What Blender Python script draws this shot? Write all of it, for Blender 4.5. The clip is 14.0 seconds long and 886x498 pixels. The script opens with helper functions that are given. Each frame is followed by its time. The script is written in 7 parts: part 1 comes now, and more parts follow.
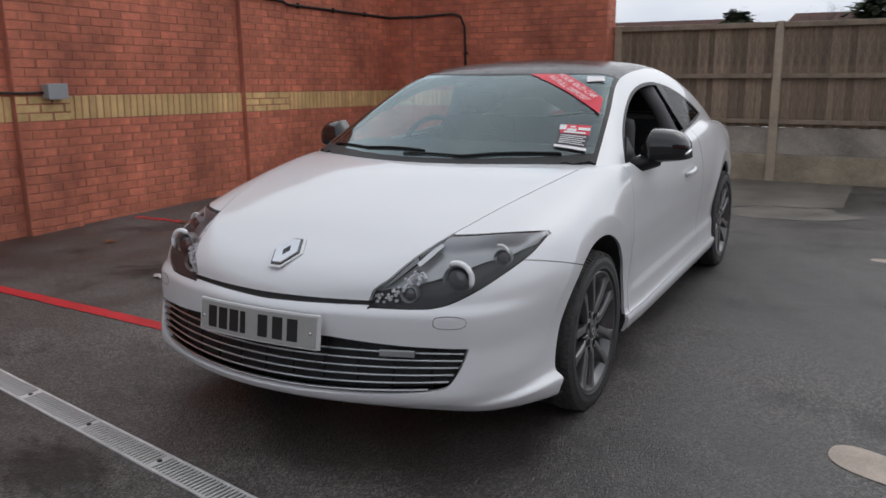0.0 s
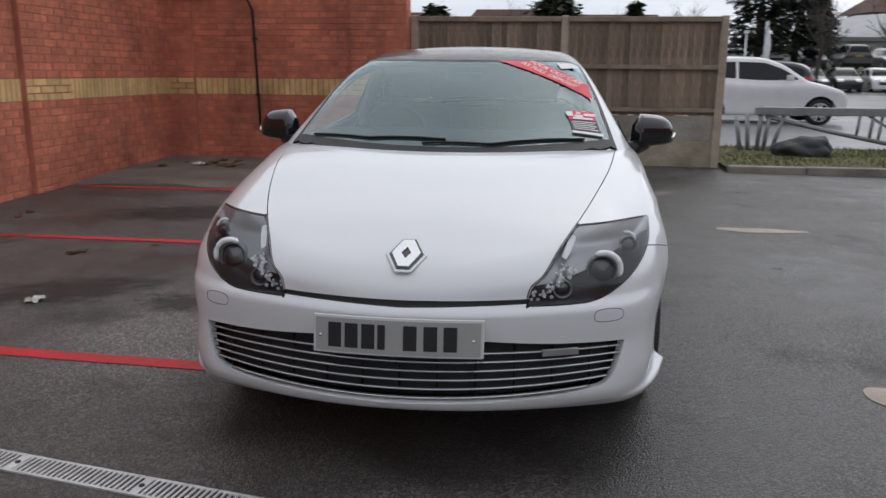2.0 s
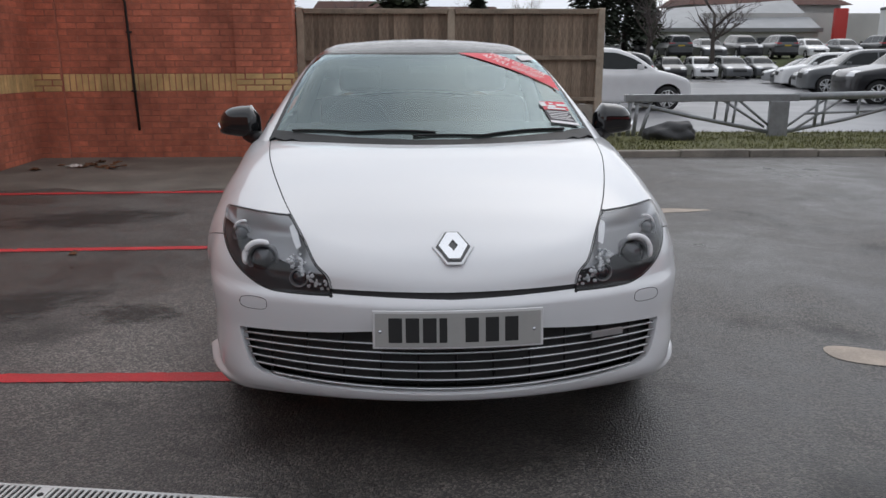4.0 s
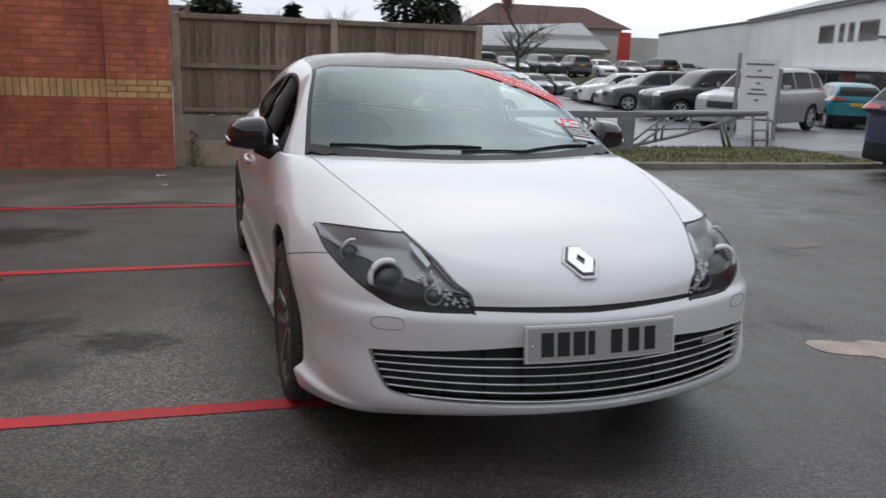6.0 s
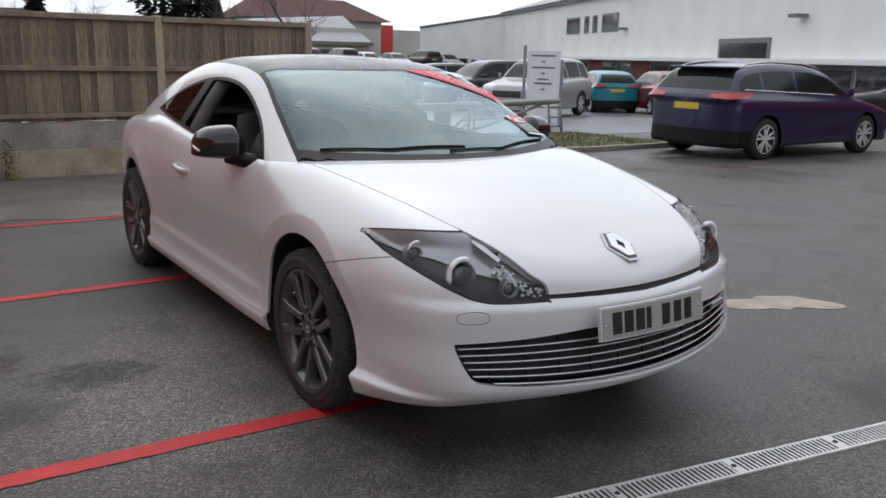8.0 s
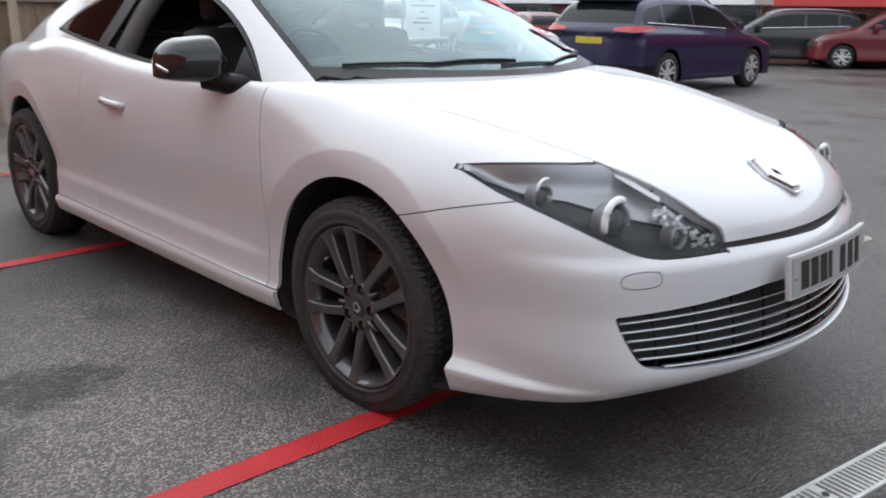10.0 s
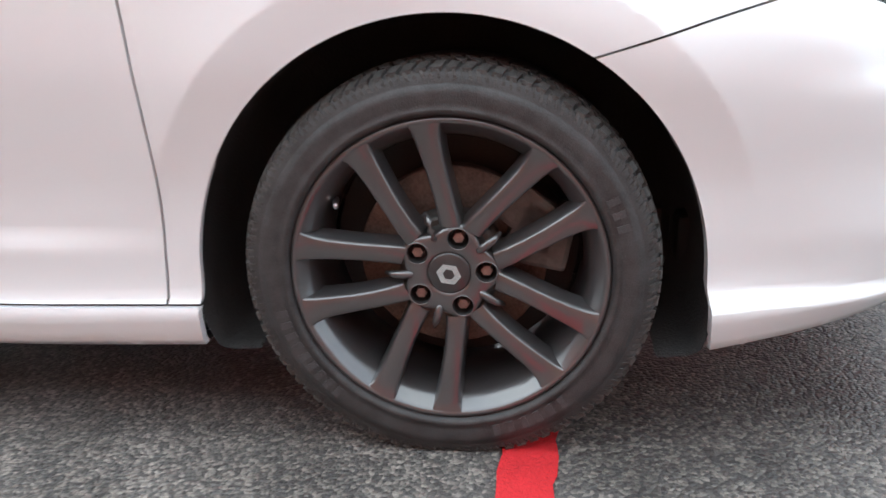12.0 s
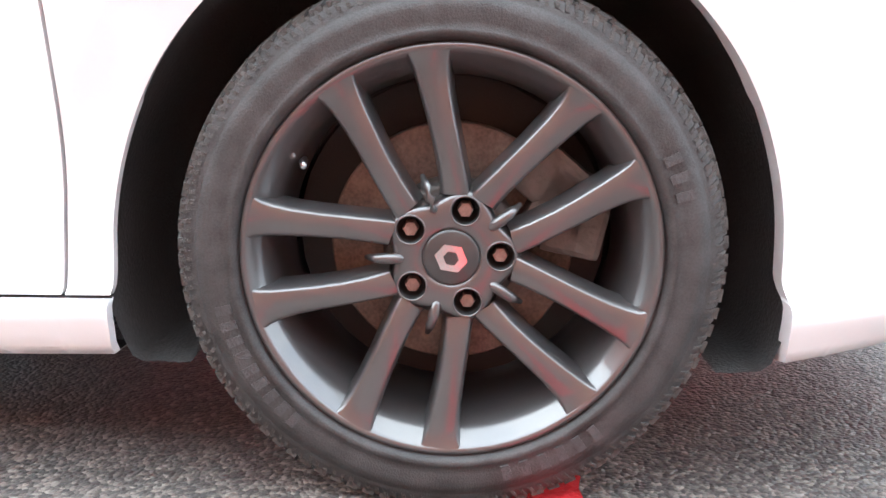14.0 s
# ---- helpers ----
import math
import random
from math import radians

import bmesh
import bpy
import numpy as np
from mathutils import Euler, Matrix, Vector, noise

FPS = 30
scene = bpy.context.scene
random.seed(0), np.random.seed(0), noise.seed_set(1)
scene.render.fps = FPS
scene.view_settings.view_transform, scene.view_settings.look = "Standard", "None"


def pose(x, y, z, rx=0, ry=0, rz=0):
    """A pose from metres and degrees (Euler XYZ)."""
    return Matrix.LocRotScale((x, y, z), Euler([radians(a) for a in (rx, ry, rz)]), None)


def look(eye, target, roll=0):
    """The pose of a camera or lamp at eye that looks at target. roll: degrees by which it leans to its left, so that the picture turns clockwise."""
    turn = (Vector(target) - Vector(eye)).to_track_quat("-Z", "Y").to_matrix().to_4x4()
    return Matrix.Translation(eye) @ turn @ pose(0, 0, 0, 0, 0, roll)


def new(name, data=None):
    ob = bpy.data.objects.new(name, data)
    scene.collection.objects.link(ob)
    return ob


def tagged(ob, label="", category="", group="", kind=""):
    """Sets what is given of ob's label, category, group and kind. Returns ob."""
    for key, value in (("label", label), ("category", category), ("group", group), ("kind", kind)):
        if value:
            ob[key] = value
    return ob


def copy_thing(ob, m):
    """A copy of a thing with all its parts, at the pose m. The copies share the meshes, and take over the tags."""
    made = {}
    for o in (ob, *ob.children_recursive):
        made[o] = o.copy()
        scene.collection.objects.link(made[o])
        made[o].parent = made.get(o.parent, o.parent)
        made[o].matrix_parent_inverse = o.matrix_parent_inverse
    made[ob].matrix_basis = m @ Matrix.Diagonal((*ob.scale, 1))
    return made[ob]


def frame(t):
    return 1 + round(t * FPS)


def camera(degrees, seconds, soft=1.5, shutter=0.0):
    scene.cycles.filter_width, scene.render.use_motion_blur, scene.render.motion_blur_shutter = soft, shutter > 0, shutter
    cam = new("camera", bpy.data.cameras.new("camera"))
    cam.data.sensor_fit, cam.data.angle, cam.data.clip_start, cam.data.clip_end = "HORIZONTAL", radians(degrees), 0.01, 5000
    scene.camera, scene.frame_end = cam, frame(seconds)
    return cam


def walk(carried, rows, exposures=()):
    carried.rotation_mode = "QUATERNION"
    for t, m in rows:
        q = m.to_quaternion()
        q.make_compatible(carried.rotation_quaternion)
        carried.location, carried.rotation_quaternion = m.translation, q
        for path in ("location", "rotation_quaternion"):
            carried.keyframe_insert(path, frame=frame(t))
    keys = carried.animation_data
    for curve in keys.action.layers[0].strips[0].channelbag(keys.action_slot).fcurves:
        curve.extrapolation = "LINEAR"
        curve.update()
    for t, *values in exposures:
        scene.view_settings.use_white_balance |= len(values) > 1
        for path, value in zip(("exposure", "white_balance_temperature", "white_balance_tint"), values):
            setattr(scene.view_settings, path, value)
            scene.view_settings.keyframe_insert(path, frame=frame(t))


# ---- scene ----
cam = camera(57.1, 14.0, shutter=0.4)
PATH = [
    (0, (1.883, -2.075, 1.397), (0.935, -0.372, 0.948), -0.8),
    (0.5, (1.595, -2.21, 1.372), (0.786, -0.445, 0.894), -0.3),
    (1, (1.201, -2.255, 1.363), (0.498, -0.439, 0.903), 0.6),
    (1.5, (0.827, -2.318, 1.385), (0.311, -0.436, 0.947), 2.0),
    (2, (0.442, -2.368, 1.381), (0.195, -0.442, 0.905), 0.3),
    (2.5, (0.174, -2.363, 1.375), (0.037, -0.423, 0.909), -0.8),
    (3, (-0.007, -2.418, 1.383), (-0.032, -0.479, 0.893), -1.0),
    (5.5, (-0.813, -2.341, 1.385), (-0.394, -0.444, 0.911), 2.1),
    (6, (-1.252, -2.227, 1.387), (-0.654, -0.375, 0.927), 2.0),
    (6.5, (-1.606, -2.105, 1.382), (-0.893, -0.3, 0.897), 0.7),
    (7, (-1.89, -2.005, 1.394), (-1.044, -0.256, 0.919), 0.4),
    (7.5, (-2.098, -1.975, 1.406), (-1.097, -0.306, 0.943), 0.6),
    (10, (-2.313, -0.811, 1.185), (-0.958, 0.544, 0.613), 1.0),
    (10.5, (-2.358, -0.324, 1.033), (-0.834, 0.815, 0.418), -0.7),
    (11, (-2.375, 0.211, 0.915), (-0.647, 1.002, 0.291), -0.8),
    (11.5, (-2.26, 0.614, 0.844), (-0.414, 1.082, 0.231), -3.8),
    (12, (-2.047, 0.852, 0.792), (-0.184, 1.083, 0.101), -2.4),
    (12.5, (-1.933, 0.924, 0.662), (-0.027, 0.963, 0.058), -0.2),
    (13, (-1.827, 0.989, 0.575), (0.096, 1.035, 0.027), 0.3),
    (13.5, (-1.804, 0.995, 0.565), (0.126, 1.042, 0.044), 0.8),
    (14, (-1.81, 0.979, 0.554), (0.133, 1.022, 0.081), 0.5),
]
EXPOSURES = [(0, 0.0, 6500, 10), (5.5, 0.05, 6500, 10), (7.5, 0.16, 6500, 9), (10, 0.74, 6350, 7), (11, 1.12, 6250, 3), (12, 2.0, 6150, 1), (12.5, 2.38, 6150, 1), (13, 2.85, 6150, 2), (14, 3.1, 6150, 2)]
walk(cam, [(t, look(eye, target, roll)) for t, eye, target, roll in PATH], EXPOSURES)

# ---- world and light: a bright overcast winter day ----
world = bpy.data.worlds.new("overcast_sky")
scene.world = world
world.use_nodes = True
wn, wl = world.node_tree.nodes, world.node_tree.links
wn.clear()
sky = wn.new("ShaderNodeTexSky")
sky.sky_type = "NISHITA"
sky.sun_disc = False
SUN_EL, SUN_AZ = radians(46), radians(26)
sky.sun_elevation, sky.sun_rotation = SUN_EL, SUN_AZ
sky.air_density, sky.dust_density, sky.ozone_density = 1.0, 3.0, 1.0
soften = wn.new("ShaderNodeHueSaturation")
soften.inputs["Saturation"].default_value = 0.25
wcoord = wn.new("ShaderNodeTexCoord")
wmap = wn.new("ShaderNodeMapping")
wmap.inputs["Scale"].default_value = (1.0, 1.0, 3.0)
cloud = wn.new("ShaderNodeTexNoise")
cloud.inputs["Scale"].default_value, cloud.inputs["Detail"].default_value = 2.2, 6.0
cramp = wn.new("ShaderNodeValToRGB")
cramp.color_ramp.elements[0].position, cramp.color_ramp.elements[0].color = 0.35, (0.76, 0.81, 0.90, 1)
cramp.color_ramp.elements[1].position, cramp.color_ramp.elements[1].color = 0.64, (1.12, 1.12, 1.12, 1)
wmul = wn.new("ShaderNodeMixRGB")
wmul.blend_type = "MULTIPLY"
wmul.inputs[0].default_value = 1.0
wbg = wn.new("ShaderNodeBackground")
wbg.inputs["Strength"].default_value = 0.10
wout = wn.new("ShaderNodeOutputWorld")
wl.new(sky.outputs[0], soften.inputs["Color"])
wl.new(wcoord.outputs["Generated"], wmap.inputs[0])
wl.new(wmap.outputs[0], cloud.inputs["Vector"])
wl.new(cloud.outputs["Fac"], cramp.inputs[0])
veil = wn.new("ShaderNodeMixRGB")
veil.inputs[0].default_value = 0.7
veil.inputs[2].default_value = (7.6, 7.8, 8.2, 1)
wl.new(soften.outputs[0], veil.inputs[1])
wl.new(veil.outputs[0], wmul.inputs[1])
wl.new(cramp.outputs[0], wmul.inputs[2])
wsep = wn.new("ShaderNodeSeparateXYZ")
wl.new(wcoord.outputs["Generated"], wsep.inputs[0])
wgrad = wn.new("ShaderNodeMapRange")
wgrad.inputs["From Min"].default_value, wgrad.inputs["From Max"].default_value = 0.0, 1.0
wgrad.inputs["To Min"].default_value, wgrad.inputs["To Max"].default_value = 1.24, 1.12
wl.new(wsep.outputs["Z"], wgrad.inputs["Value"])
wsc = wn.new("ShaderNodeVectorMath")
wsc.operation = "SCALE"
wl.new(wmul.outputs[0], wsc.inputs[0])
wl.new(wgrad.outputs[0], wsc.inputs["Scale"])
# the cloud is brighter towards the hidden sun
wdot = wn.new("ShaderNodeVectorMath")
wdot.operation = "DOT_PRODUCT"
wdot.inputs[1].default_value = (math.sin(SUN_AZ) * math.cos(SUN_EL), math.cos(SUN_AZ) * math.cos(SUN_EL), math.sin(SUN_EL))
wl.new(wcoord.outputs["Generated"], wdot.inputs[0])
wglow = wn.new("ShaderNodeMapRange")
wglow.inputs["From Min"].default_value, wglow.inputs["From Max"].default_value = -1.0, 1.0
wglow.inputs["To Min"].default_value, wglow.inputs["To Max"].default_value = 0.68, 1.10
wl.new(wdot.outputs["Value"], wglow.inputs["Value"])
wsc2 = wn.new("ShaderNodeVectorMath")
wsc2.operation = "SCALE"
wl.new(wsc.outputs[0], wsc2.inputs[0])
wl.new(wglow.outputs[0], wsc2.inputs["Scale"])
wl.new(wsc2.outputs[0], wbg.inputs["Color"])
wl.new(wbg.outputs[0], wout.inputs[0])
sun_data = bpy.data.lights.new("sun", "SUN")
sun_data.energy, sun_data.angle, sun_data.color = 0.55, radians(150), (1.0, 0.98, 0.95)
sun = new("sun", sun_data)
sun.matrix_world = look((0, 0, 20), (-9 * math.sin(SUN_AZ), -9 * math.cos(SUN_AZ), 20 - 9 * math.tan(SUN_EL)))


# ---- materials ----
def material(name, color, rough=0.6, metal=0.0, vary=0.15, scale=8.0, fine=60.0, bump=0.1, coat=0.0, random_tint=0.0, spec=0.5, coat_rough=0.03, rough_vary=0.1, stretch=(1, 1, 1)):
    """Base colour varied by two noises, with fine relief."""
    m = bpy.data.materials.new(name)
    m.use_nodes = True
    n, l = m.node_tree.nodes, m.node_tree.links
    b = n["Principled BSDF"]
    b.inputs["Metallic"].default_value = metal
    b.inputs["Coat Weight"].default_value = coat
    b.inputs["Coat Roughness"].default_value = coat_rough
    b.inputs["Specular IOR Level"].default_value = spec
    tc = n.new("ShaderNodeTexCoord")
    mp = n.new("ShaderNodeMapping")
    mp.inputs["Scale"].default_value = stretch
    l.new(tc.outputs["Object"], mp.inputs[0])
    big, small = n.new("ShaderNodeTexNoise"), n.new("ShaderNodeTexNoise")
    big.inputs["Scale"].default_value, big.inputs["Detail"].default_value = scale, 5
    small.inputs["Scale"].default_value, small.inputs["Detail"].default_value = fine, 3
    l.new(mp.outputs[0], big.inputs["Vector"])
    l.new(mp.outputs[0], small.inputs["Vector"])
    add = n.new("ShaderNodeMath")
    add.operation = "MULTIPLY_ADD"
    add.inputs[1].default_value = 0.5
    l.new(small.outputs["Fac"], add.inputs[0])
    l.new(big.outputs["Fac"], add.inputs[2])
    ramp = n.new("ShaderNodeMapRange")
    ramp.inputs["From Min"].default_value, ramp.inputs["From Max"].default_value = 0.45, 1.05
    ramp.inputs["To Min"].default_value, ramp.inputs["To Max"].default_value = 1 - vary, 1 + vary
    l.new(add.outputs[0], ramp.inputs["Value"])
    mul = n.new("ShaderNodeVectorMath")
    mul.operation = "SCALE"
    mul.inputs[0].default_value = color
    l.new(ramp.outputs[0], mul.inputs["Scale"])
    last = mul.outputs[0]
    if random_tint:
        info = n.new("ShaderNodeObjectInfo")
        isl = n.new("ShaderNodeNewGeometry")
        rsum = n.new("ShaderNodeMath")
        rsum.operation = "ADD"
        l.new(info.outputs["Random"], rsum.inputs[0])
        l.new(isl.outputs["Random Per Island"], rsum.inputs[1])
        rfr = n.new("ShaderNodeMath")
        rfr.operation = "FRACT"
        l.new(rsum.outputs[0], rfr.inputs[0])
        rr = n.new("ShaderNodeMapRange")
        rr.inputs["To Min"].default_value, rr.inputs["To Max"].default_value = 1 - random_tint, 1 + random_tint
        l.new(rfr.outputs[0], rr.inputs["Value"])
        mul2 = n.new("ShaderNodeVectorMath")
        mul2.operation = "SCALE"
        l.new(last, mul2.inputs[0])
        l.new(rr.outputs[0], mul2.inputs["Scale"])
        last = mul2.outputs[0]
    l.new(last, b.inputs["Base Color"])
    rg = n.new("ShaderNodeMapRange")
    rg.inputs["To Min"].default_value, rg.inputs["To Max"].default_value = max(0.02, rough - rough_vary), min(1, rough + rough_vary)
    l.new(big.outputs["Fac"], rg.inputs["Value"])
    l.new(rg.outputs[0], b.inputs["Roughness"])
    if bump:
        bp = n.new("ShaderNodeBump")
        bp.inputs["Strength"].default_value = bump
        bp.inputs["Distance"].default_value = 0.01
        l.new(small.outputs["Fac"], bp.inputs["Height"])
        l.new(bp.outputs[0], b.inputs["Normal"])
    return m


def weathered(m, lo=0.62, hi=1.25):
    """Soot and washed-out areas that run over neighbouring pieces alike."""
    n, l = m.node_tree.nodes, m.node_tree.links
    b = n["Principled BSDF"]
    src = b.inputs["Base Color"].links[0].from_socket
    geo, mp, no, mr, sc = (n.new("ShaderNode" + k) for k in ("NewGeometry", "Mapping", "TexNoise", "MapRange", "VectorMath"))
    mp.inputs["Scale"].default_value = (1.0, 1.0, 0.55)
    no.inputs["Scale"].default_value, no.inputs["Detail"].default_value, no.inputs["Roughness"].default_value = 1.3, 8, 0.65
    mr.inputs["From Min"].default_value, mr.inputs["From Max"].default_value = 0.32, 0.68
    mr.inputs["To Min"].default_value, mr.inputs["To Max"].default_value = lo, hi
    sc.operation = "SCALE"
    l.new(geo.outputs["Position"], mp.inputs[0])
    l.new(mp.outputs[0], no.inputs["Vector"])
    l.new(no.outputs["Fac"], mr.inputs["Value"])
    l.new(src, sc.inputs[0])
    l.new(mr.outputs[0], sc.inputs["Scale"])
    l.new(sc.outputs[0], b.inputs["Base Color"])


def glass(name, tint, rough=0.0, ior=1.5, boost=1.0, gloss=(1, 1, 1)):
    """A thin pane: clear with a Fresnel gloss."""
    m = bpy.data.materials.new(name)
    m.use_nodes = True
    n, l = m.node_tree.nodes, m.node_tree.links
    n.clear()
    tr, gl, fr, mx, out = (n.new("ShaderNode" + k) for k in ("BsdfTransparent", "BsdfGlossy", "Fresnel", "MixShader", "OutputMaterial"))
    tr.inputs[0].default_value = (*tint, 1)
    gl.inputs["Roughness"].default_value = rough
    gl.inputs["Color"].default_value = (*gloss, 1)
    fr.inputs["IOR"].default_value = ior
    amp = n.new("ShaderNodeMath")
    amp.operation, amp.use_clamp = "MULTIPLY", True
    amp.inputs[1].default_value = boost
    l.new(fr.outputs[0], amp.inputs[0])
    l.new(amp.outputs[0], mx.inputs[0])
    l.new(tr.outputs[0], mx.inputs[1])
    l.new(gl.outputs[0], mx.inputs[2])
    l.new(mx.outputs[0], out.inputs[0])
    return m


WHITE_PAINT = material("pearl_white_paint", (0.72, 0.73, 0.745), 0.38, vary=0.02, scale=1.5, fine=900, bump=0.0, coat=0.9, coat_rough=0.06, rough_vary=0.05)
LINER = material("arch_liner_felt", (0.03, 0.0295, 0.0295), 0.85, vary=0.4, scale=9, fine=200, bump=0.3)
CRYSTAL = material("faceted_reflector", (0.92, 0.92, 0.93), 0.18, metal=0.0, vary=0.1, bump=0.0)
GLOSS_BLACK = material("gloss_black", (0.012, 0.012, 0.013), 0.12, vary=0.2, scale=3, bump=0.0, coat=0.6)
def beaded(m, scale, size, height):
    """Rain beads standing on a surface."""
    n, l = m.node_tree.nodes, m.node_tree.links
    tc, vo, mr, bp = (n.new("ShaderNode" + k) for k in ("TexCoord", "TexVoronoi", "MapRange", "Bump"))
    vo.inputs["Scale"].default_value = scale
    mr.interpolation_type = "SMOOTHSTEP"
    mr.inputs["From Min"].default_value, mr.inputs["From Max"].default_value = size, 0.0
    bp.inputs["Strength"].default_value, bp.inputs["Distance"].default_value = 1.0, height
    l.new(tc.outputs["Object"], vo.inputs["Vector"])
    l.new(vo.outputs["Distance"], mr.inputs["Value"])
    l.new(mr.outputs[0], bp.inputs["Height"])
    for k in ("Normal", "Coat Normal"):
        l.new(bp.outputs[0], n["Principled BSDF"].inputs[k])
    return m


WET_ROOF = beaded(material("wet_black_roof", (0.012, 0.012, 0.014), 0.16, vary=0.2, scale=3, bump=0.0, coat=0.0, spec=0.4), 85, 0.42, 0.004)
MATT_BLACK = material("matt_black_plastic", (0.02, 0.02, 0.021), 0.6, vary=0.3, scale=12, fine=300, bump=0.1)
TRIM_BLACK = material("black_rubber_trim", (0.009, 0.009, 0.010), 0.4, spec=0.25, vary=0.2, scale=10, bump=0.05)
CHROME = material("chrome", (0.75, 0.76, 0.78), 0.12, metal=1.0, vary=0.05, bump=0.0, rough_vary=0.04)
SATIN = material("satin_silver", (0.62, 0.63, 0.65), 0.3, metal=1.0, vary=0.06, bump=0.0)
LAMP_BLACK = material("black_lamp_plastic", (0.02, 0.02, 0.022), 0.42, vary=0.2, bump=0.0)
LAMP_DARK = material("dark_lamp_housing", (0.38, 0.38, 0.39), 0.32, metal=0.7, vary=0.1, bump=0.0)
ALLOY = material("anthracite_alloy", (0.09, 0.088, 0.091), 0.30, metal=0.5, vary=0.05, scale=14, fine=500, bump=0.02, coat=1.0, coat_rough=0.06, rough_vary=0.025)
RUBBER = material("tyre_rubber", (0.036, 0.036, 0.037), 0.58, vary=0.6, scale=26, fine=420, bump=0.16)
CAP_DARK = material("dark_cap_lacquer", (0.03, 0.03, 0.031), 0.4, vary=0.15, scale=60, bump=0.03, coat=0.4)
RUBBER_TREAD = material("tread_rubber", (0.055, 0.053, 0.051), 0.85, vary=0.6, scale=60, fine=400, bump=0.3)
RUBBER_TEXT = material("tyre_lettering", (0.052, 0.052, 0.054), 0.7, vary=0.3, scale=40, fine=300, bump=0.2)
RUST_DISC = material("rusty_brake_disc", (0.15, 0.115, 0.098), 0.55, metal=0.4, vary=0.7, scale=18, fine=200, bump=0.15)
CAST_GREY = material("cast_metal", (0.10, 0.095, 0.09), 0.55, metal=0.5, vary=0.4, scale=20, bump=0.3)
RUST_BOLT = material("rusty_bolt", (0.22, 0.14, 0.12), 0.55, metal=0.4, vary=0.4, scale=60, fine=300, bump=0.2)
WINDSCREEN = glass("windscreen_glass", (0.70, 0.80, 0.77), boost=1.5, gloss=(0.80, 0.96, 1.0))
SIDE_GLASS = glass("tinted_side_glass", (0.20, 0.21, 0.22), boost=0.4)
LAMP_GLASS = glass("headlamp_cover", (0.93, 0.94, 0.95), ior=1.45, boost=0.8)
LENS_GLASS = material("projector_lens", (0.02, 0.022, 0.028), 0.04, vary=0.1, bump=0.0, coat=1.0, rough_vary=0.01, spec=1.0)
CABIN = material("cabin_upholstery", (0.05, 0.05, 0.053), 0.8, vary=0.2, scale=14, fine=400, bump=0.2)
CABIN_GREY = material("dashboard_plastic", (0.05, 0.052, 0.055), 0.6, vary=0.15, scale=14, fine=400, bump=0.15)
RED_STICKER = material("red_vinyl", (0.75, 0.03, 0.06), 0.4, vary=0.05, bump=0.0)
WHITE_STICKER = material("white_vinyl", (0.82, 0.80, 0.80), 0.5, vary=0.04, bump=0.0)
DARK_STICKER = material("dark_print", (0.05, 0.04, 0.05), 0.5, vary=0.1, bump=0.0)
PLATE_GREY = material("number_plate_face", (0.36, 0.36, 0.345), 0.45, vary=0.05, bump=0.0)
PLATE_EDGE = material("plate_surround", (0.62, 0.62, 0.62), 0.4, vary=0.05, bump=0.0)
PLATE_BLACK = material("plate_print", (0.012, 0.012, 0.012), 0.5, vary=0.1, bump=0.0)

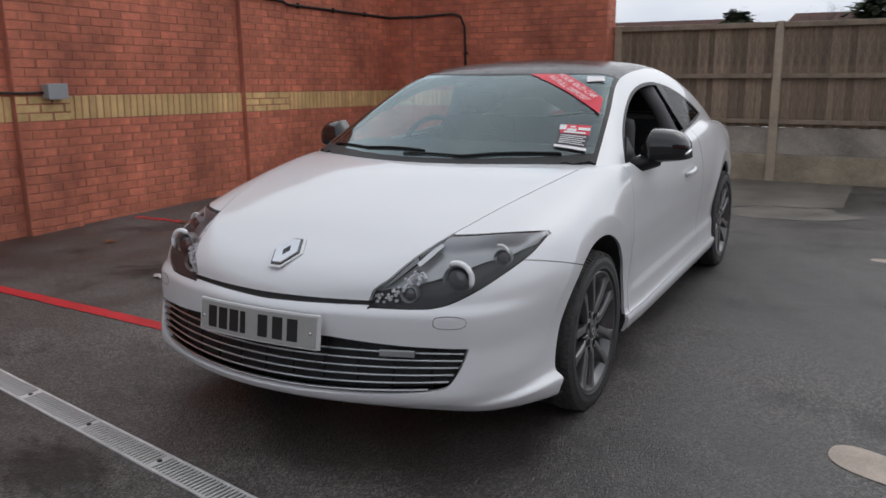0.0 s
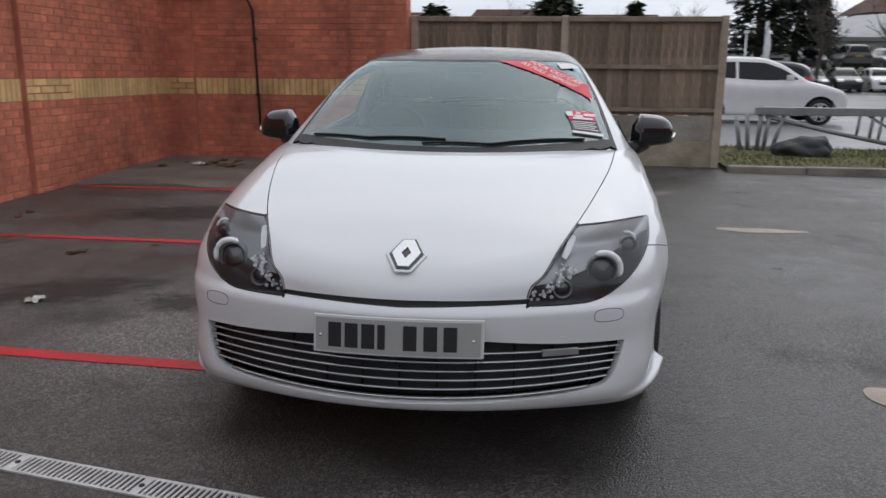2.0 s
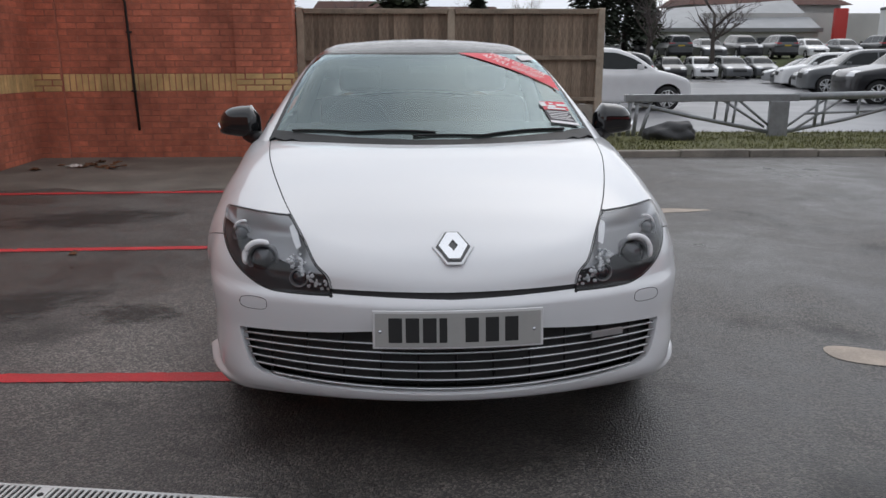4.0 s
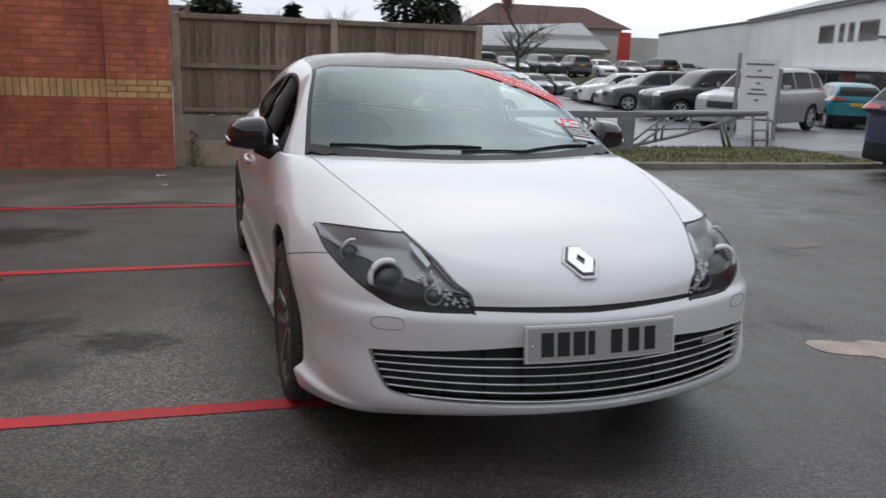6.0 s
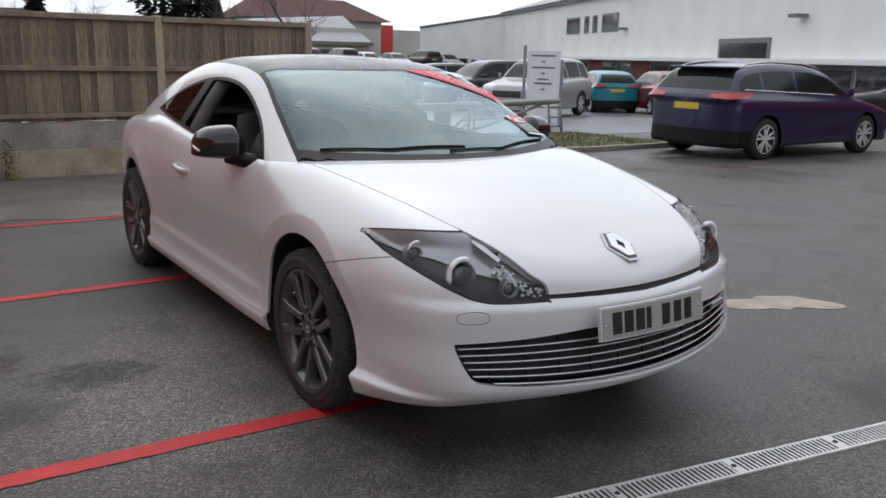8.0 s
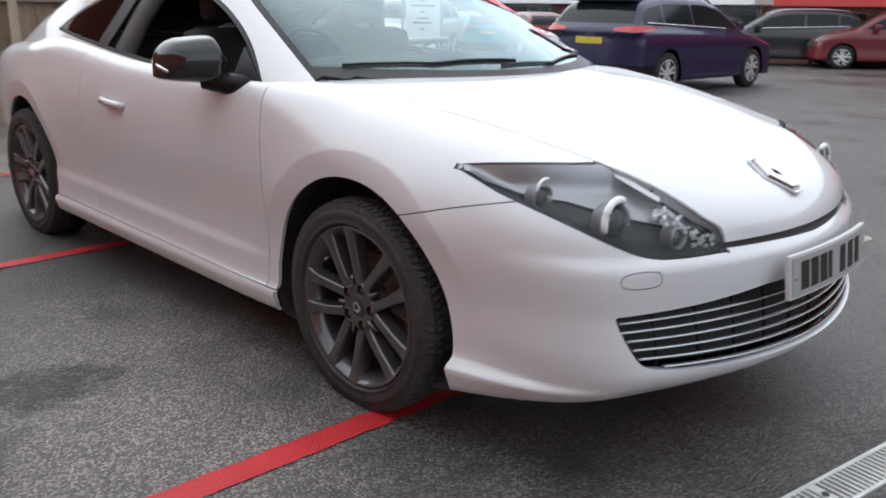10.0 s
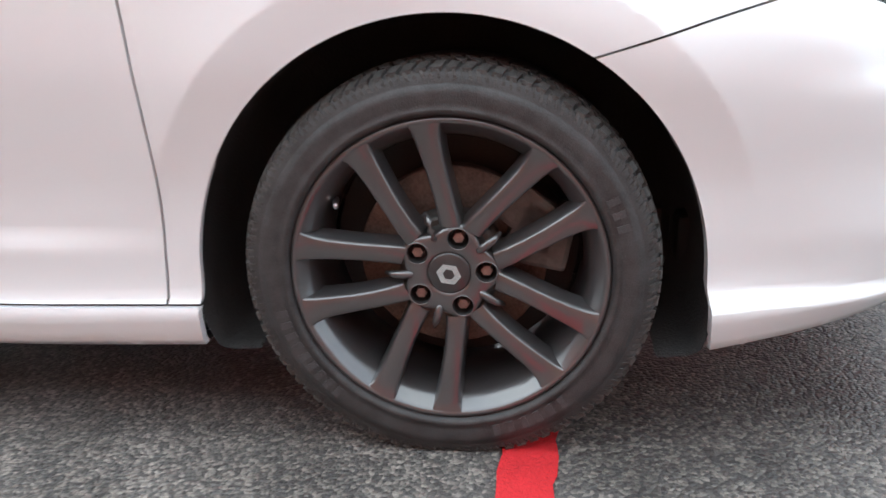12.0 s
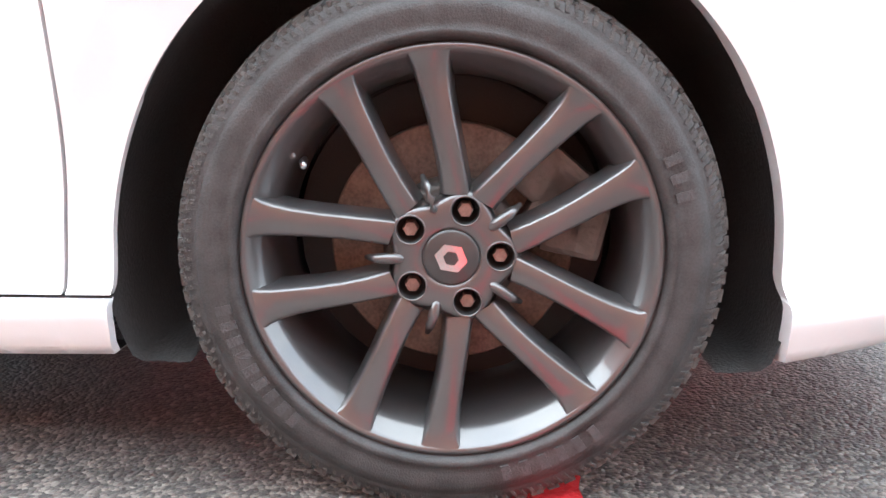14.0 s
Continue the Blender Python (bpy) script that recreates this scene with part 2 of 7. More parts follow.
def asphalt(name, dark, stone, rough):
    """Bitumen with small pale stones, larger worn areas and damp patches."""
    m = bpy.data.materials.new(name)
    m.use_nodes = True
    n, l = m.node_tree.nodes, m.node_tree.links
    b = n["Principled BSDF"]
    tc = n.new("ShaderNodeTexCoord")
    vor = n.new("ShaderNodeTexVoronoi")
    vor.inputs["Scale"].default_value = 140
    big, mid, fine = (n.new("ShaderNodeTexNoise") for _ in range(3))
    for node, sc, dt in ((big, 0.55, 6), (mid, 3.5, 6), (fine, 60, 4)):
        node.inputs["Scale"].default_value, node.inputs["Detail"].default_value = sc, dt
        l.new(tc.outputs["Object"], node.inputs["Vector"])
    l.new(tc.outputs["Object"], vor.inputs["Vector"])
    sep = n.new("ShaderNodeSeparateColor")
    l.new(vor.outputs["Color"], sep.inputs[0])
    cr = n.new("ShaderNodeValToRGB")
    e = cr.color_ramp.elements
    e[0].position, e[0].color = 0.25, (*dark, 1)
    e[1].position, e[1].color = 1.0, (*stone, 1)
    e2 = e.new(0.6)
    e2.color = tuple(0.72 * a + 0.28 * c for a, c in zip(dark, stone)) + (1,)
    l.new(sep.outputs[0], cr.inputs[0])
    wear = n.new("ShaderNodeMath")
    wear.operation = "MULTIPLY_ADD"
    wear.inputs[1].default_value = 0.55
    l.new(mid.outputs["Fac"], wear.inputs[0])
    l.new(big.outputs["Fac"], wear.inputs[2])
    wr = n.new("ShaderNodeMapRange")
    wr.inputs["From Min"].default_value, wr.inputs["From Max"].default_value = 0.55, 0.98
    wr.inputs["To Min"].default_value, wr.inputs["To Max"].default_value = 0.42, 1.65
    l.new(wear.outputs[0], wr.inputs["Value"])
    sc = n.new("ShaderNodeVectorMath")
    sc.operation = "SCALE"
    l.new(cr.outputs[0], sc.inputs[0])
    l.new(wr.outputs[0], sc.inputs["Scale"])
    # dark damp stains with soft, broken edges
    stain = n.new("ShaderNodeTexNoise")
    stain.inputs["Scale"].default_value, stain.inputs["Detail"].default_value, stain.inputs["Roughness"].default_value = 1.15, 9, 0.62
    l.new(tc.outputs["Object"], stain.inputs["Vector"])
    sr = n.new("ShaderNodeMapRange")
    sr.interpolation_type = "SMOOTHSTEP"
    sr.inputs["From Min"].default_value, sr.inputs["From Max"].default_value = 0.54, 0.68
    sr.inputs["To Min"].default_value, sr.inputs["To Max"].default_value = 1.0, 0.42
    l.new(stain.outputs["Fac"], sr.inputs["Value"])
    sc2 = n.new("ShaderNodeVectorMath")
    sc2.operation = "SCALE"
    l.new(sc.outputs[0], sc2.inputs[0])
    l.new(sr.outputs[0], sc2.inputs["Scale"])
    # the bay beside the car is drier and worn down to the stones; extra brightness paints in light
    off, ln, dry_and_lit, mulc = (n.new("ShaderNode" + k) for k in ("VectorMath", "VectorMath", "MapRange", "VectorMath"))
    off.operation, ln.operation, mulc.operation = "MULTIPLY_ADD", "LENGTH", "SCALE"
    off.inputs[1].default_value, off.inputs[2].default_value = (1.0, 0.75, 0.0), (1.2, -1.2, 0.0)
    l.new(tc.outputs["Object"], off.inputs[0])
    l.new(off.outputs[0], ln.inputs[0])
    edge = n.new("ShaderNodeMath")
    edge.operation = "MULTIPLY_ADD"
    edge.inputs[1].default_value = 0.9
    l.new(stain.outputs["Fac"], edge.inputs[0])
    l.new(ln.outputs["Value"], edge.inputs[2])
    dry_and_lit.interpolation_type = "SMOOTHSTEP"
    dry_and_lit.inputs["From Min"].default_value, dry_and_lit.inputs["From Max"].default_value = 1.45, 0.75
    dry_and_lit.inputs["To Min"].default_value, dry_and_lit.inputs["To Max"].default_value = 1.0, 1.9
    l.new(edge.outputs[0], dry_and_lit.inputs["Value"])
    l.new(sc2.outputs[0], mulc.inputs[0])
    l.new(dry_and_lit.outputs[0], mulc.inputs["Scale"])
    l.new(mulc.outputs[0], b.inputs["Base Color"])
    b.inputs["Specular IOR Level"].default_value = 0.65
    rr = n.new("ShaderNodeMapRange")
    rr.inputs["From Min"].default_value, rr.inputs["From Max"].default_value = 0.5, 0.95
    rr.inputs["To Min"].default_value, rr.inputs["To Max"].default_value = rough - 0.22, rough + 0.2
    l.new(wear.outputs[0], rr.inputs["Value"])
    l.new(rr.outputs[0], b.inputs["Roughness"])
    hs = n.new("ShaderNodeMath")
    hs.operation = "SUBTRACT"
    l.new(fine.outputs["Fac"], hs.inputs[0])
    l.new(vor.outputs["Distance"], hs.inputs[1])
    bp = n.new("ShaderNodeBump")
    bp.inputs["Strength"].default_value, bp.inputs["Distance"].default_value = 0.8, 0.004
    l.new(hs.outputs[0], bp.inputs["Height"])
    l.new(bp.outputs[0], b.inputs["Normal"])
    return m


ASPHALT = asphalt("damp_asphalt", (0.035, 0.032, 0.031), (0.145, 0.13, 0.115), 0.46)
ROAD_FAR = material("wet_car_park", (0.16, 0.16, 0.17), 0.35, vary=0.3, scale=0.6, fine=40, bump=0.15, rough_vary=0.2)
RED_LINE = material("red_line_paint", (0.56, 0.022, 0.030), 0.55, vary=0.22, scale=7, fine=120, bump=0.4)
CONCRETE = material("weathered_concrete", (0.34, 0.31, 0.265), 0.8, vary=0.45, scale=2.5, fine=60, bump=0.35)
CONCRETE_POST = material("concrete_post", (0.42, 0.35, 0.27), 0.85, vary=0.25, scale=6, fine=90, bump=0.3)
MOSSY = material("mossy_concrete", (0.36, 0.31, 0.23), 0.85, vary=0.45, scale=3, fine=60, bump=0.35)
KERB = material("kerb_concrete", (0.26, 0.235, 0.20), 0.85, vary=0.4, scale=3, fine=70, bump=0.4)
BRICK = material("red_brick", (0.55, 0.175, 0.105), 0.8, vary=0.3, scale=9, fine=120, bump=0.5, random_tint=0.14)
BUFF = material("buff_brick", (0.68, 0.47, 0.21), 0.8, vary=0.2, scale=9, fine=120, bump=0.4, random_tint=0.14)
MORTAR = material("mortar", (0.45, 0.17, 0.115), 0.9, vary=0.3, scale=6, fine=120, bump=0.4)
BUFF_MORTAR = material("buff_mortar", (0.50, 0.34, 0.17), 0.9, vary=0.3, scale=6, fine=120, bump=0.4)
for m in (BRICK, MORTAR, BUFF, BUFF_MORTAR):
    weathered(m)
BOARD = material("weathered_fence_board", (0.27, 0.205, 0.15), 0.85, vary=0.6, scale=5, fine=40, bump=0.4, random_tint=0.32, stretch=(2.2, 2.2, 0.35))
RAIL_WOOD = material("fence_rail_wood", (0.27, 0.215, 0.16), 0.85, vary=0.4, scale=5, fine=50, bump=0.4)
GALV = material("galvanised_steel", (0.30, 0.31, 0.32), 0.5, metal=0.5, vary=0.2, scale=8, bump=0.1)
DRAIN = material("galvanised_grating", (0.62, 0.62, 0.61), 0.45, metal=0.35, vary=0.25, scale=9, fine=150, bump=0.15)
DRAIN_SHADE = material("drain_void", (0.012, 0.012, 0.012), 0.9, vary=0.2, bump=0.0)
CABLE = material("black_cable", (0.015, 0.014, 0.014), 0.6, vary=0.2, bump=0.05)
BOX_GREY = material("grey_plastic_box", (0.33, 0.34, 0.35), 0.5, vary=0.08, bump=0.03)
GRASS = material("grass", (0.125, 0.125, 0.045), 0.9, vary=0.5, scale=5, fine=80, bump=0.3, random_tint=0.35)
LITTER = material("paper_litter", (0.62, 0.58, 0.55), 0.8, vary=0.2, bump=0.1)
LEAF = material("dead_leaves", (0.16, 0.07, 0.03), 0.9, vary=0.4, bump=0.2, random_tint=0.5)


# ---- mesh helpers ----
def mesh_of(name, verts, faces, mat, smooth=True, mats=None):
    me = bpy.data.meshes.new(name)
    me.from_pydata([tuple(map(float, v)) for v in verts], [], [tuple(int(i) for i in f) for f in faces])
    me.materials.append(mat)
    if smooth:
        me.shade_smooth()
    return me


def part(name, source, mat, parent=None, label="", smooth=False, at=None):
    """One mesh object from a bmesh, a mesh, or verts and faces, under a thing or a part."""
    if isinstance(source, bmesh.types.BMesh):
        me = bpy.data.meshes.new(name)
        source.to_mesh(me)
        source.free()
        me.materials.append(mat)
        if smooth:
            me.shade_smooth()
    elif isinstance(source, bpy.types.Mesh):
        me = source
    else:
        me = mesh_of(name, source[0], source[1], mat, smooth)
    ob = new(name, me)
    if at is not None:
        ob.matrix_basis = at
    ob.parent = parent
    if label:
        ob["label"] = label
    return ob


def thing(name, label, category, at=None, group="", kind=""):
    ob = new(name)
    if at is not None:
        ob.matrix_basis = at
    return tagged(ob, label, category, group, kind)


def box(bm, lo, hi, bevel=0.0, m=None):
    """A block between two corners, with bevelled edges."""
    c = [(a + b) / 2 for a, b in zip(lo, hi)]
    s = [abs(b - a) for a, b in zip(lo, hi)]
    mat = Matrix.Translation(c) @ Matrix.Diagonal((*s, 1))
    geo = bmesh.ops.create_cube(bm, size=1.0, matrix=(m @ mat) if m else mat)
    if bevel:
        edges = list({e for v in geo["verts"] for e in v.link_edges})
        bmesh.ops.bevel(bm, geom=edges, offset=bevel, segments=2, affect="EDGES", profile=0.6)
    return bm


def boxes(*items, bevel=0.0):
    bm = bmesh.new()
    for lo, hi in items:
        box(bm, lo, hi, bevel)
    return bm


def tube(points, r, sides=8, closed=False):
    """Verts and faces of a round bar along a line."""
    pts = [Vector(p) for p in points]
    n = len(pts)
    verts, faces = [], []
    for i, p in enumerate(pts):
        a, b = pts[max(i - 1, 0)], pts[min(i + 1, n - 1)]
        d = (b - a).normalized()
        up = Vector((0, 0, 1)) if abs(d.z) < 0.9 else Vector((0, 1, 0))
        u = d.cross(up).normalized()
        w = u.cross(d)
        rr = r[i] if isinstance(r, (list, tuple)) else r
        for k in range(sides):
            t = 2 * math.pi * k / sides
            verts.append(p + u * (rr * math.cos(t)) + w * (rr * math.sin(t)))
    for i in range(n - 1):
        for k in range(sides):
            k2 = (k + 1) % sides
            faces.append((i * sides + k, i * sides + k2, (i + 1) * sides + k2, (i + 1) * sides + k))
    faces.append(tuple(range(sides))[::-1])
    faces.append(tuple((n - 1) * sides + k for k in range(sides)))
    return verts, faces


def revolve(profile, sides=48, axis="x", ends=False):
    """Spin a profile of (along, radius) about an axis."""
    verts, faces = [], []
    n = len(profile)
    for k in range(sides):
        t = 2 * math.pi * k / sides
        for a, r in profile:
            c, s = r * math.cos(t), r * math.sin(t)
            verts.append((a, c, s) if axis == "x" else (c, a, s) if axis == "y" else (c, s, a))
    for k in range(sides):
        k2 = (k + 1) % sides
        for i in range(n - 1):
            faces.append((k * n + i, k2 * n + i, k2 * n + i + 1, k * n + i + 1))
    return verts, faces


def join(*pieces):
    verts, faces = [], []
    for v, f in pieces:
        o = len(verts)
        verts.extend(v)
        faces.extend(tuple(i + o for i in q) for q in f)
    return verts, faces


def moved(piece, m):
    return [m @ Vector(v) for v in piece[0]], piece[1]


def curve(x, xs, ys):
    """A smooth line through given values (monotone cubic)."""
    x = np.asarray(x, float)
    xs, ys = np.asarray(xs, float), np.asarray(ys, float)
    d = np.diff(ys) / np.diff(xs)
    m = np.zeros_like(ys)
    m[0], m[-1] = d[0], d[-1]
    prod = d[:-1] * d[1:]
    m[1:-1] = np.where(prod > 0, 2 * prod / np.where(np.abs(d[:-1] + d[1:]) < 1e-9, 1e-9, d[:-1] + d[1:]), 0)
    i = np.clip(np.searchsorted(xs, x) - 1, 0, len(xs) - 2)
    h = xs[i + 1] - xs[i]
    t = np.clip((x - xs[i]) / h, 0, 1)
    return ((1 + 2 * t) * (1 - t) ** 2 * ys[i] + t * (1 - t) ** 2 * h * m[i] + t * t * (3 - 2 * t) * ys[i + 1] + t * t * (t - 1) * h * m[i + 1])


def smax(a, b, k):
    h = np.maximum(k - np.abs(a - b), 0) / k
    return np.maximum(a, b) + h * h * k * 0.25


def poly_sd(px, py, poly):
    """Signed distance to a polygon, minus inside."""
    px, py = np.asarray(px, float), np.asarray(py, float)
    best = np.full(px.shape, 1e9)
    inside = np.zeros(px.shape, bool)
    n = len(poly)
    for i in range(n):
        ax, ay = poly[i]
        bx, by = poly[(i + 1) % n]
        ex, ey = bx - ax, by - ay
        t = np.clip(((px - ax) * ex + (py - ay) * ey) / (ex * ex + ey * ey), 0, 1)
        best = np.minimum(best, np.hypot(px - ax - t * ex, py - ay - t * ey))
        cross = ((ay > py) != (by > py)) & (px < (bx - ax) * (py - ay) / (by - ay + 1e-12) + ax)
        inside ^= cross
    return np.where(inside, -best, best)


def smooth_poly(poly, n=6):
    """Rounds a polygon by corner cutting; corners flagged sharp stay."""
    pts = [(p[0], p[1], len(p) > 2) for p in poly]
    for _ in range(n):
        out = []
        m = len(pts)
        for i in range(m):
            a, b, c = pts[i - 1], pts[i], pts[(i + 1) % m]
            if b[2]:
                out.append(b)
            else:
                out.append((0.25 * a[0] + 0.75 * b[0], 0.25 * a[1] + 0.75 * b[1], False))
                out.append((0.75 * b[0] + 0.25 * c[0], 0.75 * b[1] + 0.25 * c[1], False))
        pts = out
        if len(pts) > 120:
            break
    return [(p[0], p[1]) for p in pts]


def split(V, F, f):
    """Cut every face along f(V) = 0."""
    val = f(V)
    val = np.where(np.abs(val) < 1e-6, 0.0, val)
    sg = np.sign(val)
    verts = list(map(tuple, V))
    cache, out = {}, []
    sgl, vl = sg.tolist(), val.tolist()
    for q in F:
        s = [sgl[i] for i in q]
        if not (1.0 in s and -1.0 in s):
            out.append(q)
            continue
        pos, neg = [], []
        n = len(q)
        for k in range(n):
            i, j = q[k], q[(k + 1) % n]
            if s[k] >= 0:
                pos.append(i)
            if s[k] <= 0:
                neg.append(i)
            if s[k] * s[(k + 1) % n] < 0:
                key = (i, j) if i < j else (j, i)
                w = cache.get(key)
                if w is None:
                    t = vl[i] / (vl[i] - vl[j])
                    a, b = verts[i], verts[j]
                    w = len(verts)
                    verts.append((a[0] + (b[0] - a[0]) * t, a[1] + (b[1] - a[1]) * t, a[2] + (b[2] - a[2]) * t))
                    cache[key] = w
                pos.append(w)
                neg.append(w)
        if len(pos) > 2:
            out.append(tuple(pos))
        if len(neg) > 2:
            out.append(tuple(neg))
    return np.array(verts), out


def pick(V, F, keep):
    """The faces flagged, with their own compact verts."""
    faces = [q for q, k in zip(F, keep) if k]
    used = sorted({i for q in faces for i in q})
    back = {i: k for k, i in enumerate(used)}
    return V[used] if used else np.zeros((0, 3)), [tuple(back[i] for i in q) for q in faces]


def rimmed(V, F, N, depth):
    """Turn the open edges of a panel inwards, so that it has thickness."""
    count = {}
    for q in F:
        for k in range(len(q)):
            i, j = q[k], q[(k + 1) % len(q)]
            count[(i, j)] = count.get((i, j), 0) + 1
    verts, faces = [tuple(v) for v in V], list(F)
    made = {}

    def copy(i, d):
        key = (i, d)
        if key not in made:
            made[key] = len(verts)
            verts.append(tuple(V[i] - N[i] * d))
        return made[key]

    for (i, j) in count:
        if (j, i) not in count and not (abs(V[i][0]) < 1e-5 and abs(V[j][0]) < 1e-5):
            faces.append((copy(j, 0.0), copy(i, 0.0), copy(i, depth), copy(j, depth)))
    return np.array(verts), faces


def mirrored(V, F):
    W = np.array(V, float)
    W[:, 0] *= -1
    return W, [tuple(reversed(q)) for q in F]


def both_sides(V, F):
    """A half joined with its mirror image, welded on the centre line."""
    W, G = mirrored(V, F)
    n = len(V)
    centre = {i + n: i for i in range(n) if abs(V[i][0]) < 1e-5}
    return np.vstack([V, W]), list(F) + [tuple(centre.get(i + n, i + n) for i in q) for q in G]

# ---- ground ----


def ground_z(x, y):
    """The yard lies level at the bays and falls gently beyond them."""
    s = 0.5 * np.asarray(x, float) + 0.85 * np.asarray(y, float) - 3.5
    return -0.012 * np.clip(s, 0, 11) - 0.026 * np.clip(s - 11, 0, 36)


def gz(x, y):
    return float(ground_z(x, y))


def grade(n, near, far):
    t = np.linspace(-1, 1, n)
    return np.sign(t) * (near * np.abs(t) + (far - near) * np.abs(t) ** 5)


def plane_grid(xs, ys, lift=0.0):
    gx, gy = np.meshgrid(xs, ys)
    n = len(xs)
    v = np.stack([gx.ravel(), gy.ravel(), (ground_z(gx, gy) + lift).ravel()], 1)
    return v, [(j * n + i, j * n + i + 1, (j + 1) * n + i + 1, (j + 1) * n + i) for j in range(len(ys) - 1) for i in range(n - 1)]


ground = part("ground", plane_grid(grade(141, 25, 600) + 2, grade(141, 25, 600) + 6), ASPHALT, smooth=True)
tagged(ground, "dark damp asphalt yard, patchy and worn", "ground", kind="structure")

FADED_RED = material("faded_red_paint", (0.17, 0.055, 0.055), 0.6, vary=0.4, scale=6, fine=60, bump=0.3)


def stripe(name, p, q, width, mat, label, wobble=0.004, lift=0.004, gaps=0.0):
    """A painted line with ragged, worn edges."""
    p, q = Vector(p), Vector(q)
    d = (q - p).normalized()
    s = Vector((-d.y, d.x))
    n = max(int((q - p).length / 0.025), 2)
    v, f = [], []
    for i in range(n + 1):
        c = p + (q - p) * (i / n)
        for sg in (-1, -0.4, 0.4, 1):
            e = c + s * (sg * width / 2 + (random.uniform(-wobble, wobble) if abs(sg) == 1 else 0))
            v.append((e.x, e.y, gz(e.x, e.y) + lift))
    for i in range(n):
        for k in range(3):
            if random.random() < gaps * (1.0 if k != 1 else 0.4):
                continue
            f.append((i * 4 + k, i * 4 + 4 + k, i * 4 + 5 + k, i * 4 + 1 + k))
    return tagged(part(name, (v, f), mat), label, "road marking", kind="structure")


stripe("red_line", (-0.55, 0.850), (-4.3, 1.03), 0.092, RED_LINE, "worn red painted bay line on the asphalt")
stripe("red_line", (-0.5, 3.15), (-3.3, 3.17), 0.085, RED_LINE, "worn red painted bay line on the asphalt", gaps=0.02)
stripe("red_line", (-3.3, 3.17), (-4.35, 3.15), 0.085, RED_LINE, "broken red painted line by the wall", gaps=0.45)
stripe("red_line", (-0.4, 5.36), (-4.3, 5.36), 0.08, RED_LINE, "worn red painted bay line on the asphalt", gaps=0.03)
stripe("red_line", (7.5, 5.5), (8.7, 5.35), 0.10, FADED_RED, "faded red bay line beside the estate car", gaps=0.3)
stripe("red_line", (7.3, 6.9), (8.6, 6.7), 0.08, CONCRETE, "faded pale bay line near the kerb", gaps=0.3)


def blot(name, cx, cy, rx, ry, mat, label, lift=0.003, turn=0.0, rough=0.25, seed=1, kind="structure", category="ground patch"):
    """A patch with an uneven outline lying on the ground."""
    rnd = random.Random(seed)
    ph = [rnd.uniform(0, 6.28) for _ in range(6)]
    n = 64
    v, f = [(cx, cy, gz(cx, cy) + lift)], []
    for i in range(n):
        t = 2 * math.pi * i / n
        r = 1 + sum(rough / (k + 1) * math.sin((k + 2) * t + ph[k]) for k in range(6)) * 0.6
        dx, dy = rx * r * math.cos(t), ry * r * math.sin(t)
        x, y = cx + dx * math.cos(turn) - dy * math.sin(turn), cy + dx * math.sin(turn) + dy * math.cos(turn)
        v.append((x, y, gz(x, y) + lift))
        f.append((0, 1 + i, 1 + (i + 1) % n))
    return tagged(part(name, (v, f), mat), label, category, kind=kind)


PALE_PATCH = material("pale_worn_patch", (0.42, 0.35, 0.29), 0.75, vary=0.3, scale=6, fine=90, bump=0.3)
APRON = material("stained_concrete_apron", (0.15, 0.135, 0.115), 0.7, vary=0.5, scale=2.2, fine=70, bump=0.35, rough_vary=0.2)
# the first patch paints a wet highlight on the asphalt as pale colour
blot("pale_patch", 2.12, 0.83, 0.27, 0.17, PALE_PATCH, "pale patch in the asphalt, painted for a wet highlight", turn=-0.5, seed=3, rough=0.5)
blot("pale_patch", 2.14, 4.26, 0.30, 0.10, PALE_PATCH, "pale scraped patch in the asphalt", seed=4)
blot("pale_patch", 1.05, 6.0, 0.62, 0.35, APRON, "worn concrete patch by the fence", turn=0.5, seed=5)
blot("pale_patch", 3.6, 3.1, 0.28, 0.12, APRON, "pale scraped patch in the asphalt", turn=0.2, seed=15)
# an oily stain that thins out towards its edge
WET_SOFT = material("soaked_in_oil", (0.020, 0.018, 0.017), 0.5, vary=0.4, scale=5, fine=100, bump=0.12)
wn_, wl_ = WET_SOFT.node_tree.nodes, WET_SOFT.node_tree.links
w_tc, w_len, w_no, w_mix, w_ramp = (wn_.new("ShaderNode" + k) for k in ("TexCoord", "VectorMath", "TexNoise", "Math", "MapRange"))
w_len.operation = "LENGTH"
w_no.inputs["Scale"].default_value, w_no.inputs["Detail"].default_value = 3.5, 7
w_mix.operation = "MULTIPLY_ADD"
w_mix.inputs[1].default_value = 1.5
w_ramp.interpolation_type = "SMOOTHSTEP"
w_ramp.inputs["From Min"].default_value, w_ramp.inputs["From Max"].default_value = 1.75, 0.95
w_ramp.inputs["To Max"].default_value = 0.6
wl_.new(w_tc.outputs["Object"], w_len.inputs[0])
wl_.new(w_tc.outputs["Object"], w_no.inputs["Vector"])
wl_.new(w_no.outputs["Fac"], w_mix.inputs[0])
wl_.new(w_len.outputs["Value"], w_mix.inputs[2])
wl_.new(w_mix.outputs[0], w_ramp.inputs["Value"])
wl_.new(w_ramp.outputs[0], wn_["Principled BSDF"].inputs["Alpha"])


